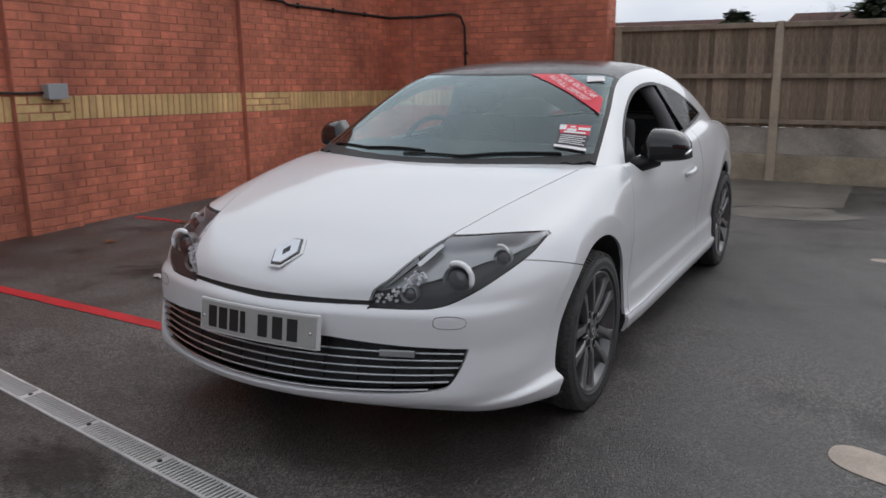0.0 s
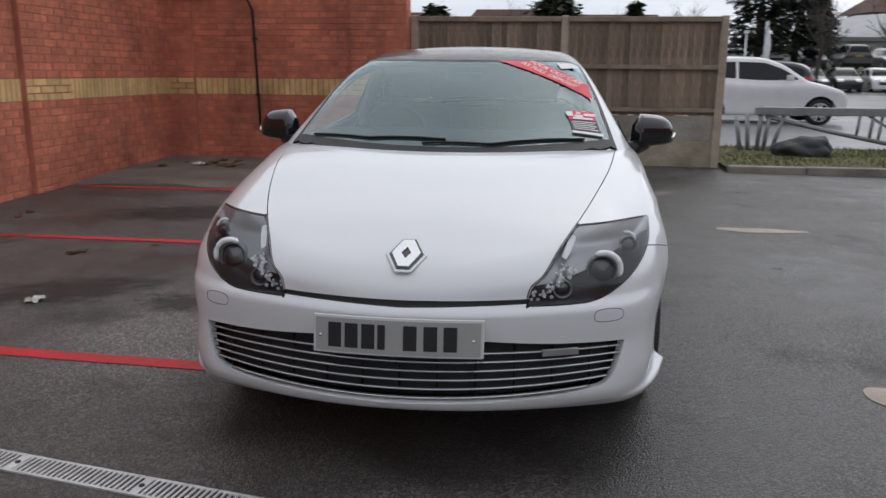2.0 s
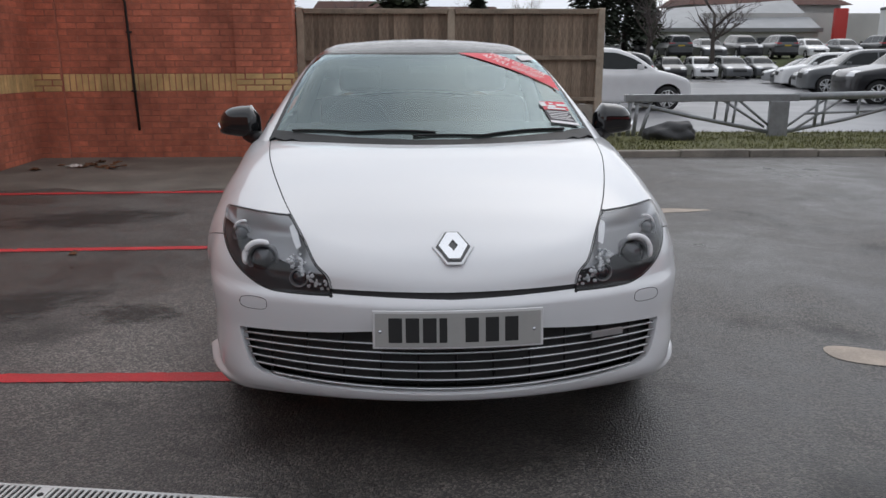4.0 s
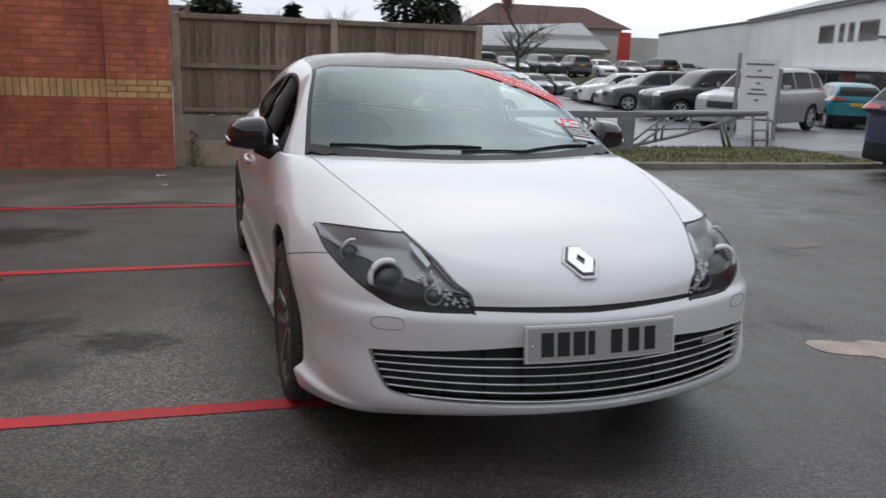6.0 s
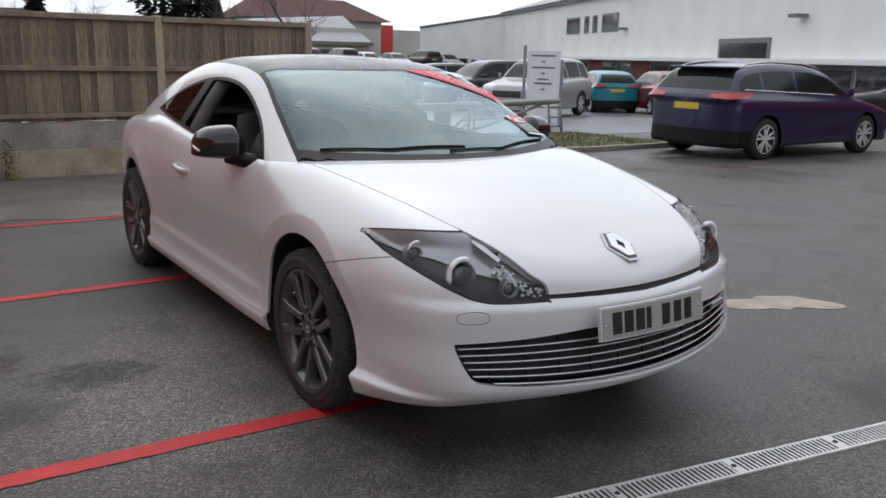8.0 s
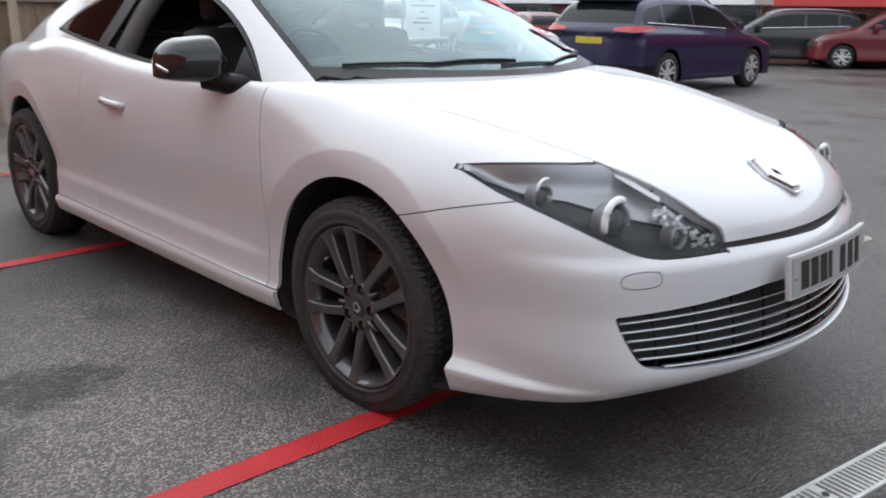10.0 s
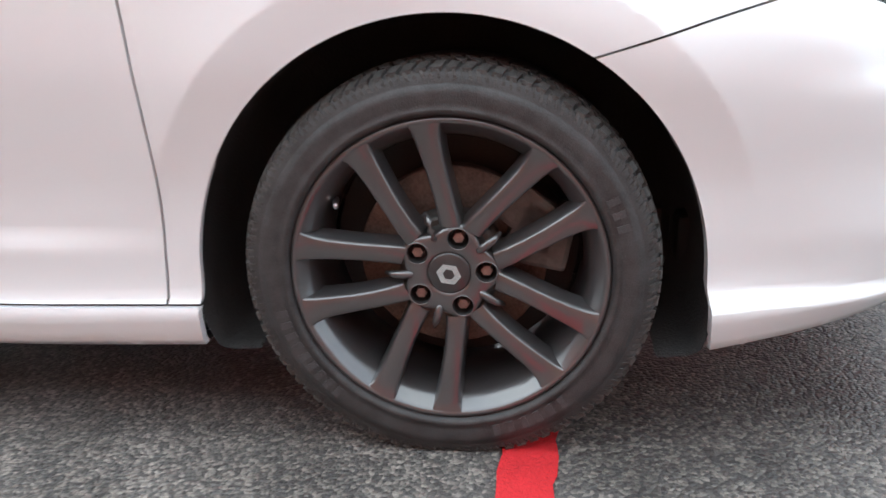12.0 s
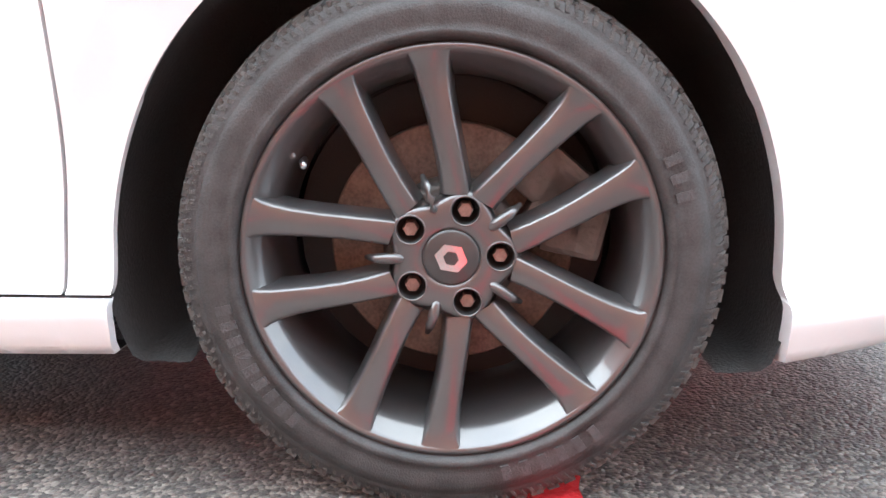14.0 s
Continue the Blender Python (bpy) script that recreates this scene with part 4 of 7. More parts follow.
LAMP = smooth_poly([(0.30, 0.603, 1), (0.50, 0.600), (0.585, 0.606), (0.655, 0.633), (0.79, 0.691), (0.935, 0.742, 1), (1.036, 0.788, 1), (0.95, 0.798), (0.81, 0.804), (0.65, 0.798), (0.58, 0.80, 1), (0.46, 0.757, 1), (0.36, 0.70, 1), (0.30, 0.63, 1)], 3)
GRILLE = smooth_poly([(-0.2, 0.497, 1), (0.27, 0.497, 1), (0.5, 0.476), (0.712, 0.467, 1), (0.70, 0.415), (0.672, 0.35), (0.64, 0.330), (0.5, 0.314), (0.25, 0.302), (0.0, 0.299, 1), (-0.2, 0.299, 1)], 3)


def bonnet_x(y):
    return curve(y, [-0.1, 0.05, 0.09, 0.14, 0.24, 0.37, 0.48, 0.67, 0.88, 1.0, 1.4], [0.36, 0.372, 0.392, 0.444, 0.488, 0.539, 0.576, 0.628, 0.676, 0.698, 0.748])


def bonnet_f(V):
    return np.where(V[:, 2] > 0.57, V[:, 0] - bonnet_x(V[:, 1]), 0.4)


def lamp_f(V):
    """Inside the lamp's outline and outside the bonnet's edge."""
    sd = poly_sd(V[:, 0] * 0.75 + V[:, 1] * 0.66, V[:, 2], LAMP)
    return np.where((V[:, 1] < 1.0) & (V[:, 2] > 0.5), np.maximum(sd, 0.007 - (V[:, 0] - bonnet_x(V[:, 1]))), 0.4)


def grille_f(V):
    return np.where(V[:, 1] < 0.5, poly_sd(V[:, 0], V[:, 2], GRILLE), 0.4)


def slot_hi(V):
    return np.where(V[:, 1] < 0.4, V[:, 2] - 0.618 - 0.006 * V[:, 0], 0.4)


def slot_lo(V):
    return np.where(V[:, 1] < 0.4, V[:, 2] - 0.598 - 0.02 * V[:, 0], 0.4)


def wing_line(V):
    return V[:, 2] - curve(V[:, 1], [0.3, 0.48, 0.60, 0.772, 1.0], [0.752, 0.719, 0.692, 0.645, 0.58])


def cowl_f(V):
    return V[:, 1] - (1.075 + 0.57 * V[:, 0] ** 2)


def door_front(V):
    return V[:, 1] - curve(V[:, 2], [0.1, 0.25, 0.5, 0.75, 0.95, 1.1], [1.453, 1.450, 1.436, 1.448, 1.475, 1.50])


def door_rear(V):
    return V[:, 1] - curve(V[:, 2], [0.1, 0.3, 0.6, 0.95], [2.80, 2.83, 2.88, 2.90])


def sill_f(V):
    return V[:, 2] - (0.266 + 0.004 * (V[:, 1] - 1.5))


def crease(f, w):
    return (lambda V: f(V) - w), (lambda V: f(V) + w)


def fold(f, keep):
    """A cut along f = 0 only where the side's folds run."""
    return lambda V: np.where(keep(V), f(V), 0.4)


def on_side(V):
    return (V[:, 0] > 0.5) & (V[:, 2] < 0.8)


for w in (0.0, 0.25, 0.5, 0.75, 1.0):
    BV, BF = split(BV, BF, fold(lambda V: lip_z(V[:, 1]) - lip_w(V[:, 1]) * w - V[:, 2], on_side))
for ya in (AXLE_F, AXLE_R):
    for dr in (-0.006, 0.0, 0.006):
        BV, BF = split(BV, BF, fold(lambda V: np.hypot(V[:, 1] - ya, V[:, 2] - HUB_Z) - FLARE_R - dr, on_side))
for f in (lambda V: arch_f(V, AXLE_F), lambda V: arch_f(V, AXLE_R), lamp_f, lambda V: lamp_f(V) - 0.004, grille_f, slot_hi, slot_lo, cowl_f, lambda V: V[:, 1] - 4.25,
          *crease(bonnet_f, 0.0022), *crease(wing_line, 0.0018), *crease(door_front, 0.0024), *crease(door_rear, 0.0024), *crease(sill_f, 0.003)):
    BV, BF = split(BV, BF, f)
# lay the cut points back on the curved surface
for _ in range(2):
    grad = np.stack([body_f(BV + 0.001 * np.eye(3)[k]) - body_f(BV - 0.001 * np.eye(3)[k]) for k in range(3)], 1) / 0.002
    step = grad * (body_f(BV) / np.maximum((grad ** 2).sum(1), 0.2))[:, None]
    step[np.abs(BV[:, 0]) < 1e-6, 0] = 0.0
    BV = BV - np.clip(step, -0.004, 0.004)
BN = normals(body_f, BV)
C = np.array([BV[list(q)].mean(0) for q in BF])
a_f, a_r, l_f, g_f = arch_f(C, AXLE_F), arch_f(C, AXLE_R), lamp_f(C), grille_f(C)
b_f, w_f, d_f, d_r, s_f, c_f = bonnet_f(C), wing_line(C), door_front(C), door_rear(C), sill_f(C), cowl_f(C)
hi, lo = slot_hi(C), slot_lo(C)
hole = (a_f < 0) | (a_r < 0)
lamp = (l_f < 0) & ~hole
lamp_gap = (l_f >= 0) & (l_f < 0.004)
grille = (g_f < 0) & ~hole
cut = hole | (l_f < 0.004) | grille
nose = C[:, 1] < 0.4
slot = nose & (hi < 0) & (lo > 0) & (C[:, 0] < 0.47) & ~cut
bonnet = (b_f < -0.0022) & (c_f < 0) & (hi > 0) & ~cut & ~slot
cabin_hole = (c_f > 0) & (C[:, 1] < 4.2) & (C[:, 2] > 0.8) & (cab_f(C) < -0.015)
bumper = (C[:, 1] < 0.95) & (w_f < -0.0018) & ~((b_f < 0.0022) & (hi > 0)) & ~cut & ~slot
wing = (w_f > 0.0018) & (C[:, 1] > 0.15) & (b_f > 0.0022) & (d_f < -0.0024) & ~cut & (C[:, 2] > 0.2) & ~cabin_hole
wing |= (C[:, 1] > 0.95) & (d_f < -0.0024) & (s_f > 0.003) & (C[:, 2] < 0.75) & ~cut & (C[:, 0] > 0.5)
wing &= ~bumper
sill = (C[:, 1] > 1.0) & (C[:, 1] < 3.5) & (s_f < -0.003) & ~cut & ~wing & (C[:, 0] > 0.70)
door = (d_f > 0.0024) & (d_r < -0.0024) & (s_f > 0.003) & ~cut & ~cabin_hole
quarter = (d_r > 0.0024) & (s_f > 0.003) & ~cut & ~cabin_hole

# the low side panels fold straight inwards at their edges
RIM_N = np.where(((BV[:, 0] > 0.72) & (BV[:, 2] < 0.5) & (BV[:, 1] > 0.4))[:, None], np.array([[1.0, 0.0, 0.0]]), BN)
coupe = thing("coupe", "white two-door coupe with black roof, parked on wet asphalt", "car")


def panel(name, keep, label="", depth=0.012, mat=None, centre=False):
    V, F = pick(BV, BF, keep)
    ids = sorted({i for q, k in zip(BF, keep) if k for i in q})
    V, F = rimmed(V, F, RIM_N[ids], depth)
    mat = mat or WHITE_PAINT
    if centre:
        return part(name, both_sides(V, F), mat, coupe, label, smooth=True)
    part(name, (V, F), mat, coupe, label, smooth=True)
    return part(name, mirrored(V, F), mat, coupe, label, smooth=True)


panel("bonnet", bonnet, "white bonnet with a slim shut line", centre=True)
front_bumper = panel("front_bumper", bumper, "smooth white front bumper", depth=0.03, centre=True)
panel("front_wing", wing)
panel("door", door)
panel("rear_quarter", quarter)
panel("sill", sill, depth=0.016)
# dark structure behind the shut lines
under = ~(cut | cabin_hole) & (C[:, 1] < 4.3)
V, F = pick(BV, BF, under)
ids = sorted({i for q, k in zip(BF, under) if k for i in q})
part("inner_shell", both_sides(V - RIM_N[ids] * 0.011, F), MATT_BLACK, coupe, smooth=True)

# wheel arch liners
for ya in (AXLE_F, AXLE_R):
    for sx in (1, -1):
        prof = []
        for k in range(49):
            t = math.radians(-38 + 256 * k / 48)
            prof.append((math.cos(t) * 0.412, max(math.sin(t) * 0.415, -0.128)))
        v, f = [], []
        edge_ = side_x(np.array([ya + c for c, s in prof]), np.array([0.302 + s for c, s in prof])) - 0.02
        for xx in (None, 0.78, 0.55, 0.50):
            rr = 0.3 if xx == 0.50 else 1.0
            v += [(sx * (xx or edge_[i]), ya + c * rr, 0.302 + s * rr) for i, (c, s) in enumerate(prof)]
        n = len(prof)
        for i in range(3):
            for k in range(n - 1):
                f.append((i * n + k, i * n + k + 1, (i + 1) * n + k + 1, (i + 1) * n + k))
        part("arch_liner", (v, f), LINER, coupe, smooth=True)
part("underbody", boxes(((-0.60, 0.35, 0.22), (0.60, 0.60, 0.32)), ((-0.55, 0.6, 0.19), (0.55, 4.3, 0.32)), ((-0.84, 1.45, 0.19), (0.84, 3.2, 0.30)), bevel=0.02), MATT_BLACK, coupe)

# ---- greenhouse ----


GC, GR = 90, 260
gy = np.linspace(1.0, 4.25, GR)
gp = np.linspace(0, radians(97), GC)
org = np.zeros((GR * GC, 3))
org[:, 1], org[:, 2] = np.repeat(gy, GC), 0.86
way = np.zeros_like(org)
way[:, 0], way[:, 2] = np.tile(np.sin(gp), GR), np.tile(np.cos(gp), GR)
GV = cast(cab_f, org, way)
GV[::GC, 0] = 0.0
GF = grid_faces(GR, GC)


def screen_x(y):
    return curve(y, [0.9, 1.1, 1.315, 1.7, 2.18, 3.0, 3.8, 4.3], [0.825, 0.790, 0.754, 0.686, 0.594, 0.555, 0.52, 0.48])


def screen_f(V):
    return V[:, 0] - screen_x(V[:, 1])


def screen_top(V):
    return V[:, 1] - (1.99 + 0.42 * V[:, 0] ** 2)


SIDE = smooth_poly([(1.475, 0.895, 1), (1.67, 1.050), (1.92, 1.168), (2.22, 1.253), (2.60, 1.276), (2.95, 1.230), (3.25, 1.140), (3.46, 1.045, 1), (3.0, 1.00), (2.5, 0.955)], 3)


def window_f(V):
    return np.where(V[:, 0] > 0.42, poly_sd(V[:, 1], V[:, 2], SIDE), 0.4)


def pillar_f(V):
    return V[:, 1] - (2.86 - 0.45 * (V[:, 2] - 0.95))


for f in (screen_f, lambda V: screen_f(V) + 0.022, screen_top, lambda V: screen_top(V) + 0.035, cowl_f, lambda V: cowl_f(V) - 0.028, window_f, lambda V: window_f(V) + 0.016, lambda V: pillar_f(V) - 0.055, lambda V: pillar_f(V) + 0.055):
    GV, GF = split(GV, GF, f)
GN = normals(cab_f, GV)
C = np.array([GV[list(q)].mean(0) for q in GF])
sc, st, wi, pl, cw = screen_f(C), screen_top(C), window_f(C), pillar_f(C), cowl_f(C)
clear = (sc < -0.022) & (st < -0.035) & (cw > 0.028)
frit = (sc < 0) & (st < 0) & ~clear & (cw > -0.04)
roof = (sc < 0) & (st > 0)
pane_f = (wi < -0.016) & (pl < -0.055)
pane_r = (wi < -0.016) & (pl > 0.055)
trim = (wi < 0) & ~pane_f & ~pane_r
rail = (sc >= 0) & (wi >= 0)


def cab_panel(name, keep, mat, label="", depth=0.012, centre=False):
    V, F = pick(GV, GF, keep)
    ids = sorted({i for q, k in zip(GF, keep) if k for i in q})
    if depth:
        V, F = rimmed(V, F, GN[ids], depth)
    if centre:
        return [part(name, both_sides(V, F), mat, coupe, label, smooth=True)]
    return [part(name, (V, F), mat, coupe, label, smooth=True), part(name, mirrored(V, F), mat, coupe, label, smooth=True)]


for ob in cab_panel("windscreen", clear, WINDSCREEN, "raked windscreen reflecting the sky", 0, True):
    ob.visible_shadow = False
cab_panel("windscreen_surround", frit, TRIM_BLACK, centre=True)
cab_panel("roof", roof, WET_ROOF, "gloss black roof panel beaded with rain", centre=True)
hv, hf = pick(GV - GN * 0.035, GF, roof | (rail & (C[:, 2] > 1.15)))
part("headliner", both_sides(hv, hf), CABIN, coupe, "dark roof lining", smooth=True)
cab_panel("roof_rail", rail, WHITE_PAINT)
cab_panel("window_trim", trim, TRIM_BLACK)
# the door windows are wound down
for ob in cab_panel("rear_side_window", pane_r, SIDE_GLASS, depth=0):
    ob.visible_shadow = False

# ---- wheels ----


def text_mesh(body, size, depth=0.0):
    """Letters of the built-in font as verts and faces, centred."""
    cu = bpy.data.curves.new("letters", "FONT")
    cu.body, cu.size, cu.extrude, cu.align_x, cu.align_y = body, size, depth, "CENTER", "CENTER"
    cu.resolution_u = 3
    ob = bpy.data.objects.new("letters", cu)
    me = bpy.data.meshes.new_from_object(ob)
    v, f = [tuple(p.co) for p in me.vertices], [tuple(q.vertices) for q in me.polygons]
    bpy.data.objects.remove(ob)
    bpy.data.curves.remove(cu)
    bpy.data.meshes.remove(me)
    return v, f


def wheel_at(r, a, o):
    """A point of the wheel: radius, degrees from the car's front upwards, outward."""
    return (-o, -r * math.cos(radians(a)), r * math.sin(radians(a)))


def spoke(beta, side):
    v, f = [], []
    rows = [(0.074, 12.4, 0.0868, 0.030), (0.085, 13.8, 0.0895, 0.0285), (0.10, 15.5, 0.0925, 0.0272), (0.13, 18.2, 0.0955, 0.0265), (0.16, 20.2, 0.0975, 0.0275), (0.19, 21.6, 0.0985, 0.0305), (0.212, 22.2, 0.0995, 0.035), (0.226, 22.4, 0.1012, 0.041), (0.2365, 22.5, 0.1038, 0.052)]
    for r, da, o, w in rows:
        a = beta + side * da
        for q, d in ((-0.5 * w - 0.006, 0.042), (-0.5 * w - 0.003, 0.010), (-0.5 * w, 0.0015), (-0.5 * w + 0.003, 0.0), (0.5 * w - 0.003, -0.0005), (0.5 * w, 0.0015), (0.5 * w + 0.003, 0.010), (0.5 * w + 0.006, 0.042)):
            aa = a + math.degrees(q / r)
            v.append(wheel_at(r, aa, o - d))
    for i in range(len(rows) - 1):
        for k in range(7):
            f.append((i * 8 + k, i * 8 + k + 1, i * 8 + 9 + k, i * 8 + 8 + k))
    return v, f


def ring_text(body, r, a_mid, step, size):
    pieces = []
    n = len(body)
    for i, ch in enumerate(body):
        if ch == " ":
            continue
        a = a_mid + (n - 1) * step / 2 - i * step
        c = Vector(wheel_at(r, a, 0.1125))
        up = (Vector(wheel_at(1, a, 0)) - Vector(wheel_at(0, a, 0))).normalized()
        out = Vector((-1, 0, 0))
        right = up.cross(out)
        m = Matrix((right, up, out)).transposed().to_4x4()
        pieces.append(moved(text_mesh(ch, size, 0.0008), Matrix.Translation(c) @ m))
    return join(*pieces)


def tread_lugs():
    """Shoulder blocks with slanted sipes, and the grooves' ribs across the tread."""
    v, f = [], []
    rnd = random.Random(4)
    for i in range(92):
        a = 360 * i / 92
        for (o0, o1, r0, r1, skew) in ((0.080, 0.1045, 0.3165, 0.3105, 1.0), (0.050, 0.0745, 0.3185, 0.3180, -1.2), (0.012, 0.045, 0.3190, 0.3190, 0.8)):
            w = 1.35 + rnd.uniform(-0.1, 0.1)
            b = len(v)
            for oo, rr, sh in ((o0, r0, 0), (o1, r1, skew)):
                for dr in (-0.006, 0.0018):
                    for s in (-w, w):
                        v.append(wheel_at(rr + dr, a + sh + s, oo))
            f += [(b, b + 1, b + 3, b + 2), (b + 4, b + 6, b + 7, b + 5), (b + 2, b + 3, b + 7, b + 6), (b, b + 2, b + 6, b + 4), (b + 1, b + 5, b + 7, b + 3)]
    # fine ribs over the shoulder
    for i in range(168):
        a = 360 * i / 168
        w = 0.42 + rnd.uniform(-0.08, 0.12)
        r0, r1 = 0.2955 + rnd.uniform(-0.002, 0.002), 0.3085
        b = len(v)
        for rr, oo in ((r0, 0.1098), ((r0 + r1) / 2, 0.1080), (r1, 0.1030)):
            for lift in (-0.004, 0.0014):
                for q in (-w, w):
                    v.append(wheel_at(rr + lift * 0.4, a + q + (rr - r0) * 60, oo + lift))
        for k in (0, 4):
            f += [(b + k + 2, b + k + 3, b + k + 7, b + k + 6), (b + k, b + k + 2, b + k + 6, b + k + 4), (b + k + 1, b + k + 5, b + k + 7, b + k + 3)]
    return v, f


def build_wheel(parent, at):
    wheel = thing("wheel", "", "")
    wheel.parent, wheel.matrix_basis = parent, at
    wheel["label"] = "ten-spoke anthracite alloy wheel with a low tyre"
    side = [(-0.1015, 0.309), (-0.1075, 0.3025), (-0.1115, 0.292), (-0.1120, 0.2885), (-0.1132, 0.2880), (-0.1140, 0.276), (-0.1135, 0.264), (-0.1120, 0.2550), (-0.1128, 0.2545), (-0.110, 0.2480), (-0.1035, 0.2455), (-0.1, 0.243), (-0.097, 0.238)]
    part("tyre", revolve([(0.1, 0.24), (0.113, 0.27), (0.105, 0.305), (0.09, 0.3125), (-0.09, 0.3125)] + side, 120), RUBBER, wheel, "dusty low-profile tyre", smooth=True)
    part("tread", tread_lugs(), RUBBER_TREAD, wheel)
    part("tyre_lettering", ring_text("225/45ZR18", 0.268, 93, 4.1, 0.019), RUBBER_TEXT, wheel, "raised size lettering on the tyre wall")
    part("tyre_lettering", ring_text("UHP", 0.268, 12, 4.5, 0.02), RUBBER_TEXT, wheel, "raised lettering on the tyre wall")
    for a0, n, st in ((24, 3, 4.6), (212, 9, 4.2), (300, 6, 5.0)):
        bars = []
        for i in range(n):
            a = a0 + (i - n / 2) * st
            q = [wheel_at(r, a + d, o) for o in (0.1120, 0.1146) for r in (0.259, 0.278) for d in (-1.15, 1.15)]
            bars.append((q, [(4, 5, 7, 6), (0, 4, 6, 2), (1, 3, 7, 5), (0, 1, 5, 4), (2, 6, 7, 3)]))
        part("tyre_marking", join(*bars), RUBBER_TEXT, wheel)
    part("rim", revolve([(-0.096, 0.2395), (-0.1005, 0.2425), (-0.1045, 0.2415), (-0.1055, 0.2375), (-0.1035, 0.2340), (-0.0985, 0.2305), (-0.088, 0.2215), (-0.076, 0.2135), (-0.055, 0.2075), (-0.02, 0.2045), (0.02, 0.203), (0.1, 0.202), (0.105, 0.235)], 120), ALLOY, wheel, smooth=True)
    # the hub's face, pierced by five bolt wells
    prof = [(0.030, 0.080), (0.034, 0.0885), (0.038, 0.0895), (0.045, 0.0897), (0.052, 0.0897), (0.058, 0.0895), (0.064, 0.0892), (0.070, 0.0885), (0.075, 0.0872), (0.079, 0.084), (0.082, 0.078), (0.083, 0.066), (0.081, 0.04)]
    nc = 181
    HV = np.array([wheel_at(r, 360 * c / (nc - 1), o) for r, o in prof for c in range(nc)])
    # the face draws in between the pairs of spokes
    ang = np.degrees(np.arctan2(HV[:, 2], -HV[:, 1]))
    rad = np.hypot(HV[:, 1], HV[:, 2])
    pull = 1 - 0.38 * (0.5 - 0.5 * np.cos(np.radians(5 * (ang - 2)))) * np.maximum(rad - 0.045, 0) / rad
    HV[:, 1:] *= pull[:, None]
    HF = [tuple(reversed(q)) for q in grid_faces(len(prof), nc)]
    centres = [wheel_at(0.0572, 2 + 72 * k, 0.0) for k in range(5)]
    for c in centres:
        HV, HF = split(HV, HF, lambda V, c=c: np.hypot(V[:, 1] - c[1], V[:, 2] - c[2]) - 0.0162)
    HC = np.array([HV[list(q)].mean(0) for q in HF])
    solid = np.ones(len(HF), bool)
    for c in centres:
        solid &= np.hypot(HC[:, 1] - c[1], HC[:, 2] - c[2]) > 0.0160
    part("hub", pick(HV, HF, solid), ALLOY, wheel, smooth=True)
    for k in range(5):
        b = 2 + 72 * k
        for sgn in (1, -1):
            part("spoke", spoke(b, sgn), ALLOY, wheel, smooth=True)
        c = Matrix.Translation(wheel_at(0.0572, b, 0.0))
        part("bolt_well", moved(revolve([(-0.0897, 0.0164), (-0.086, 0.0160), (-0.066, 0.0155), (-0.066, 0.0)], 28), c), MATT_BLACK, wheel, smooth=True)
        part("well_rim", moved(revolve([(-0.088, 0.0188), (-0.0902, 0.0180), (-0.0906, 0.0170), (-0.0895, 0.0160)], 28), c), ALLOY, wheel, smooth=True)
        part("wheel_bolt", moved(revolve([(-0.066, 0.0095), (-0.080, 0.0095), (-0.0825, 0.0082), (-0.0825, 0.0)], 6), c), RUST_BOLT, wheel, "rust-tinged wheel bolt")
        mid = b + 36
        part("web_rib", tube([wheel_at(0.052, mid, 0.082), wheel_at(0.060, mid, 0.0875), wheel_at(0.072, mid, 0.0885), wheel_at(0.086, mid, 0.086), wheel_at(0.100, mid, 0.076)], [0.003, 0.0058, 0.0068, 0.0060, 0.003], 12), ALLOY, wheel, smooth=True)
    cap = part("centre_cap", revolve([(-0.074, 0.0335), (-0.0875, 0.0335), (-0.090, 0.0315), (-0.0905, 0.029), (-0.0915, 0.026), (-0.0925, 0.014), (-0.093, 0.0)], 48), CAP_DARK, wheel, "grey wheel centre cap", smooth=True)
    out, inn = [(-0.019, 0.004), (-0.008, 0.0165), (0.012, 0.0135), (0.019, -0.004), (0.008, -0.0165), (-0.012, -0.0135)], []
    inn = [(x * 0.47 , y * 0.5) for x, y in out]
    v = [(-0.0936, -a, b) for a, b in out] + [(-0.0936, -a, b) for a, b in inn] + [(-0.0918, -a, b) for a, b in out]
    f = [(i, (i + 1) % 6, 6 + (i + 1) % 6, 6 + i) for i in range(6)] + [(i, 12 + i, 12 + (i + 1) % 6, (i + 1) % 6) for i in range(6)]
    part("badge", (v, f), CHROME, cap, "small silver diamond badge")
    part("brake_disc", revolve([(0.0, 0.05), (-0.012, 0.06), (-0.014, 0.085), (-0.014, 0.148), (-0.012, 0.150), (0.012, 0.150), (0.014, 0.148)], 64), RUST_DISC, wheel, "rusty brake disc", smooth=False)
    part("disc_bell", revolve([(-0.012, 0.086), (-0.048, 0.082), (-0.052, 0.074), (-0.052, 0.0)], 48), CAST_GREY, wheel, smooth=True)
    bm = bmesh.new()
    for a0, w in ((12, 0.035), (26, 0.04), (40, 0.035)):
        box(bm, (-0.052, -0.045, -w), (0.03, 0.030, w), 0.008, Matrix.Translation(wheel_at(0.142, a0, 0.0)) @ Matrix.Rotation(radians(a0), 4, "X"))
    part("brake_caliper", bm, CAST_GREY, wheel, smooth=False)
    part("valve", tube([wheel_at(0.206, 149, 0.045), wheel_at(0.199, 149, 0.075)], [0.0055, 0.004], 10), SATIN, wheel, smooth=True)
    part("wheel_back", revolve([(0.06, 0.202), (0.06, 0.0)], 32), MATT_BLACK, wheel)
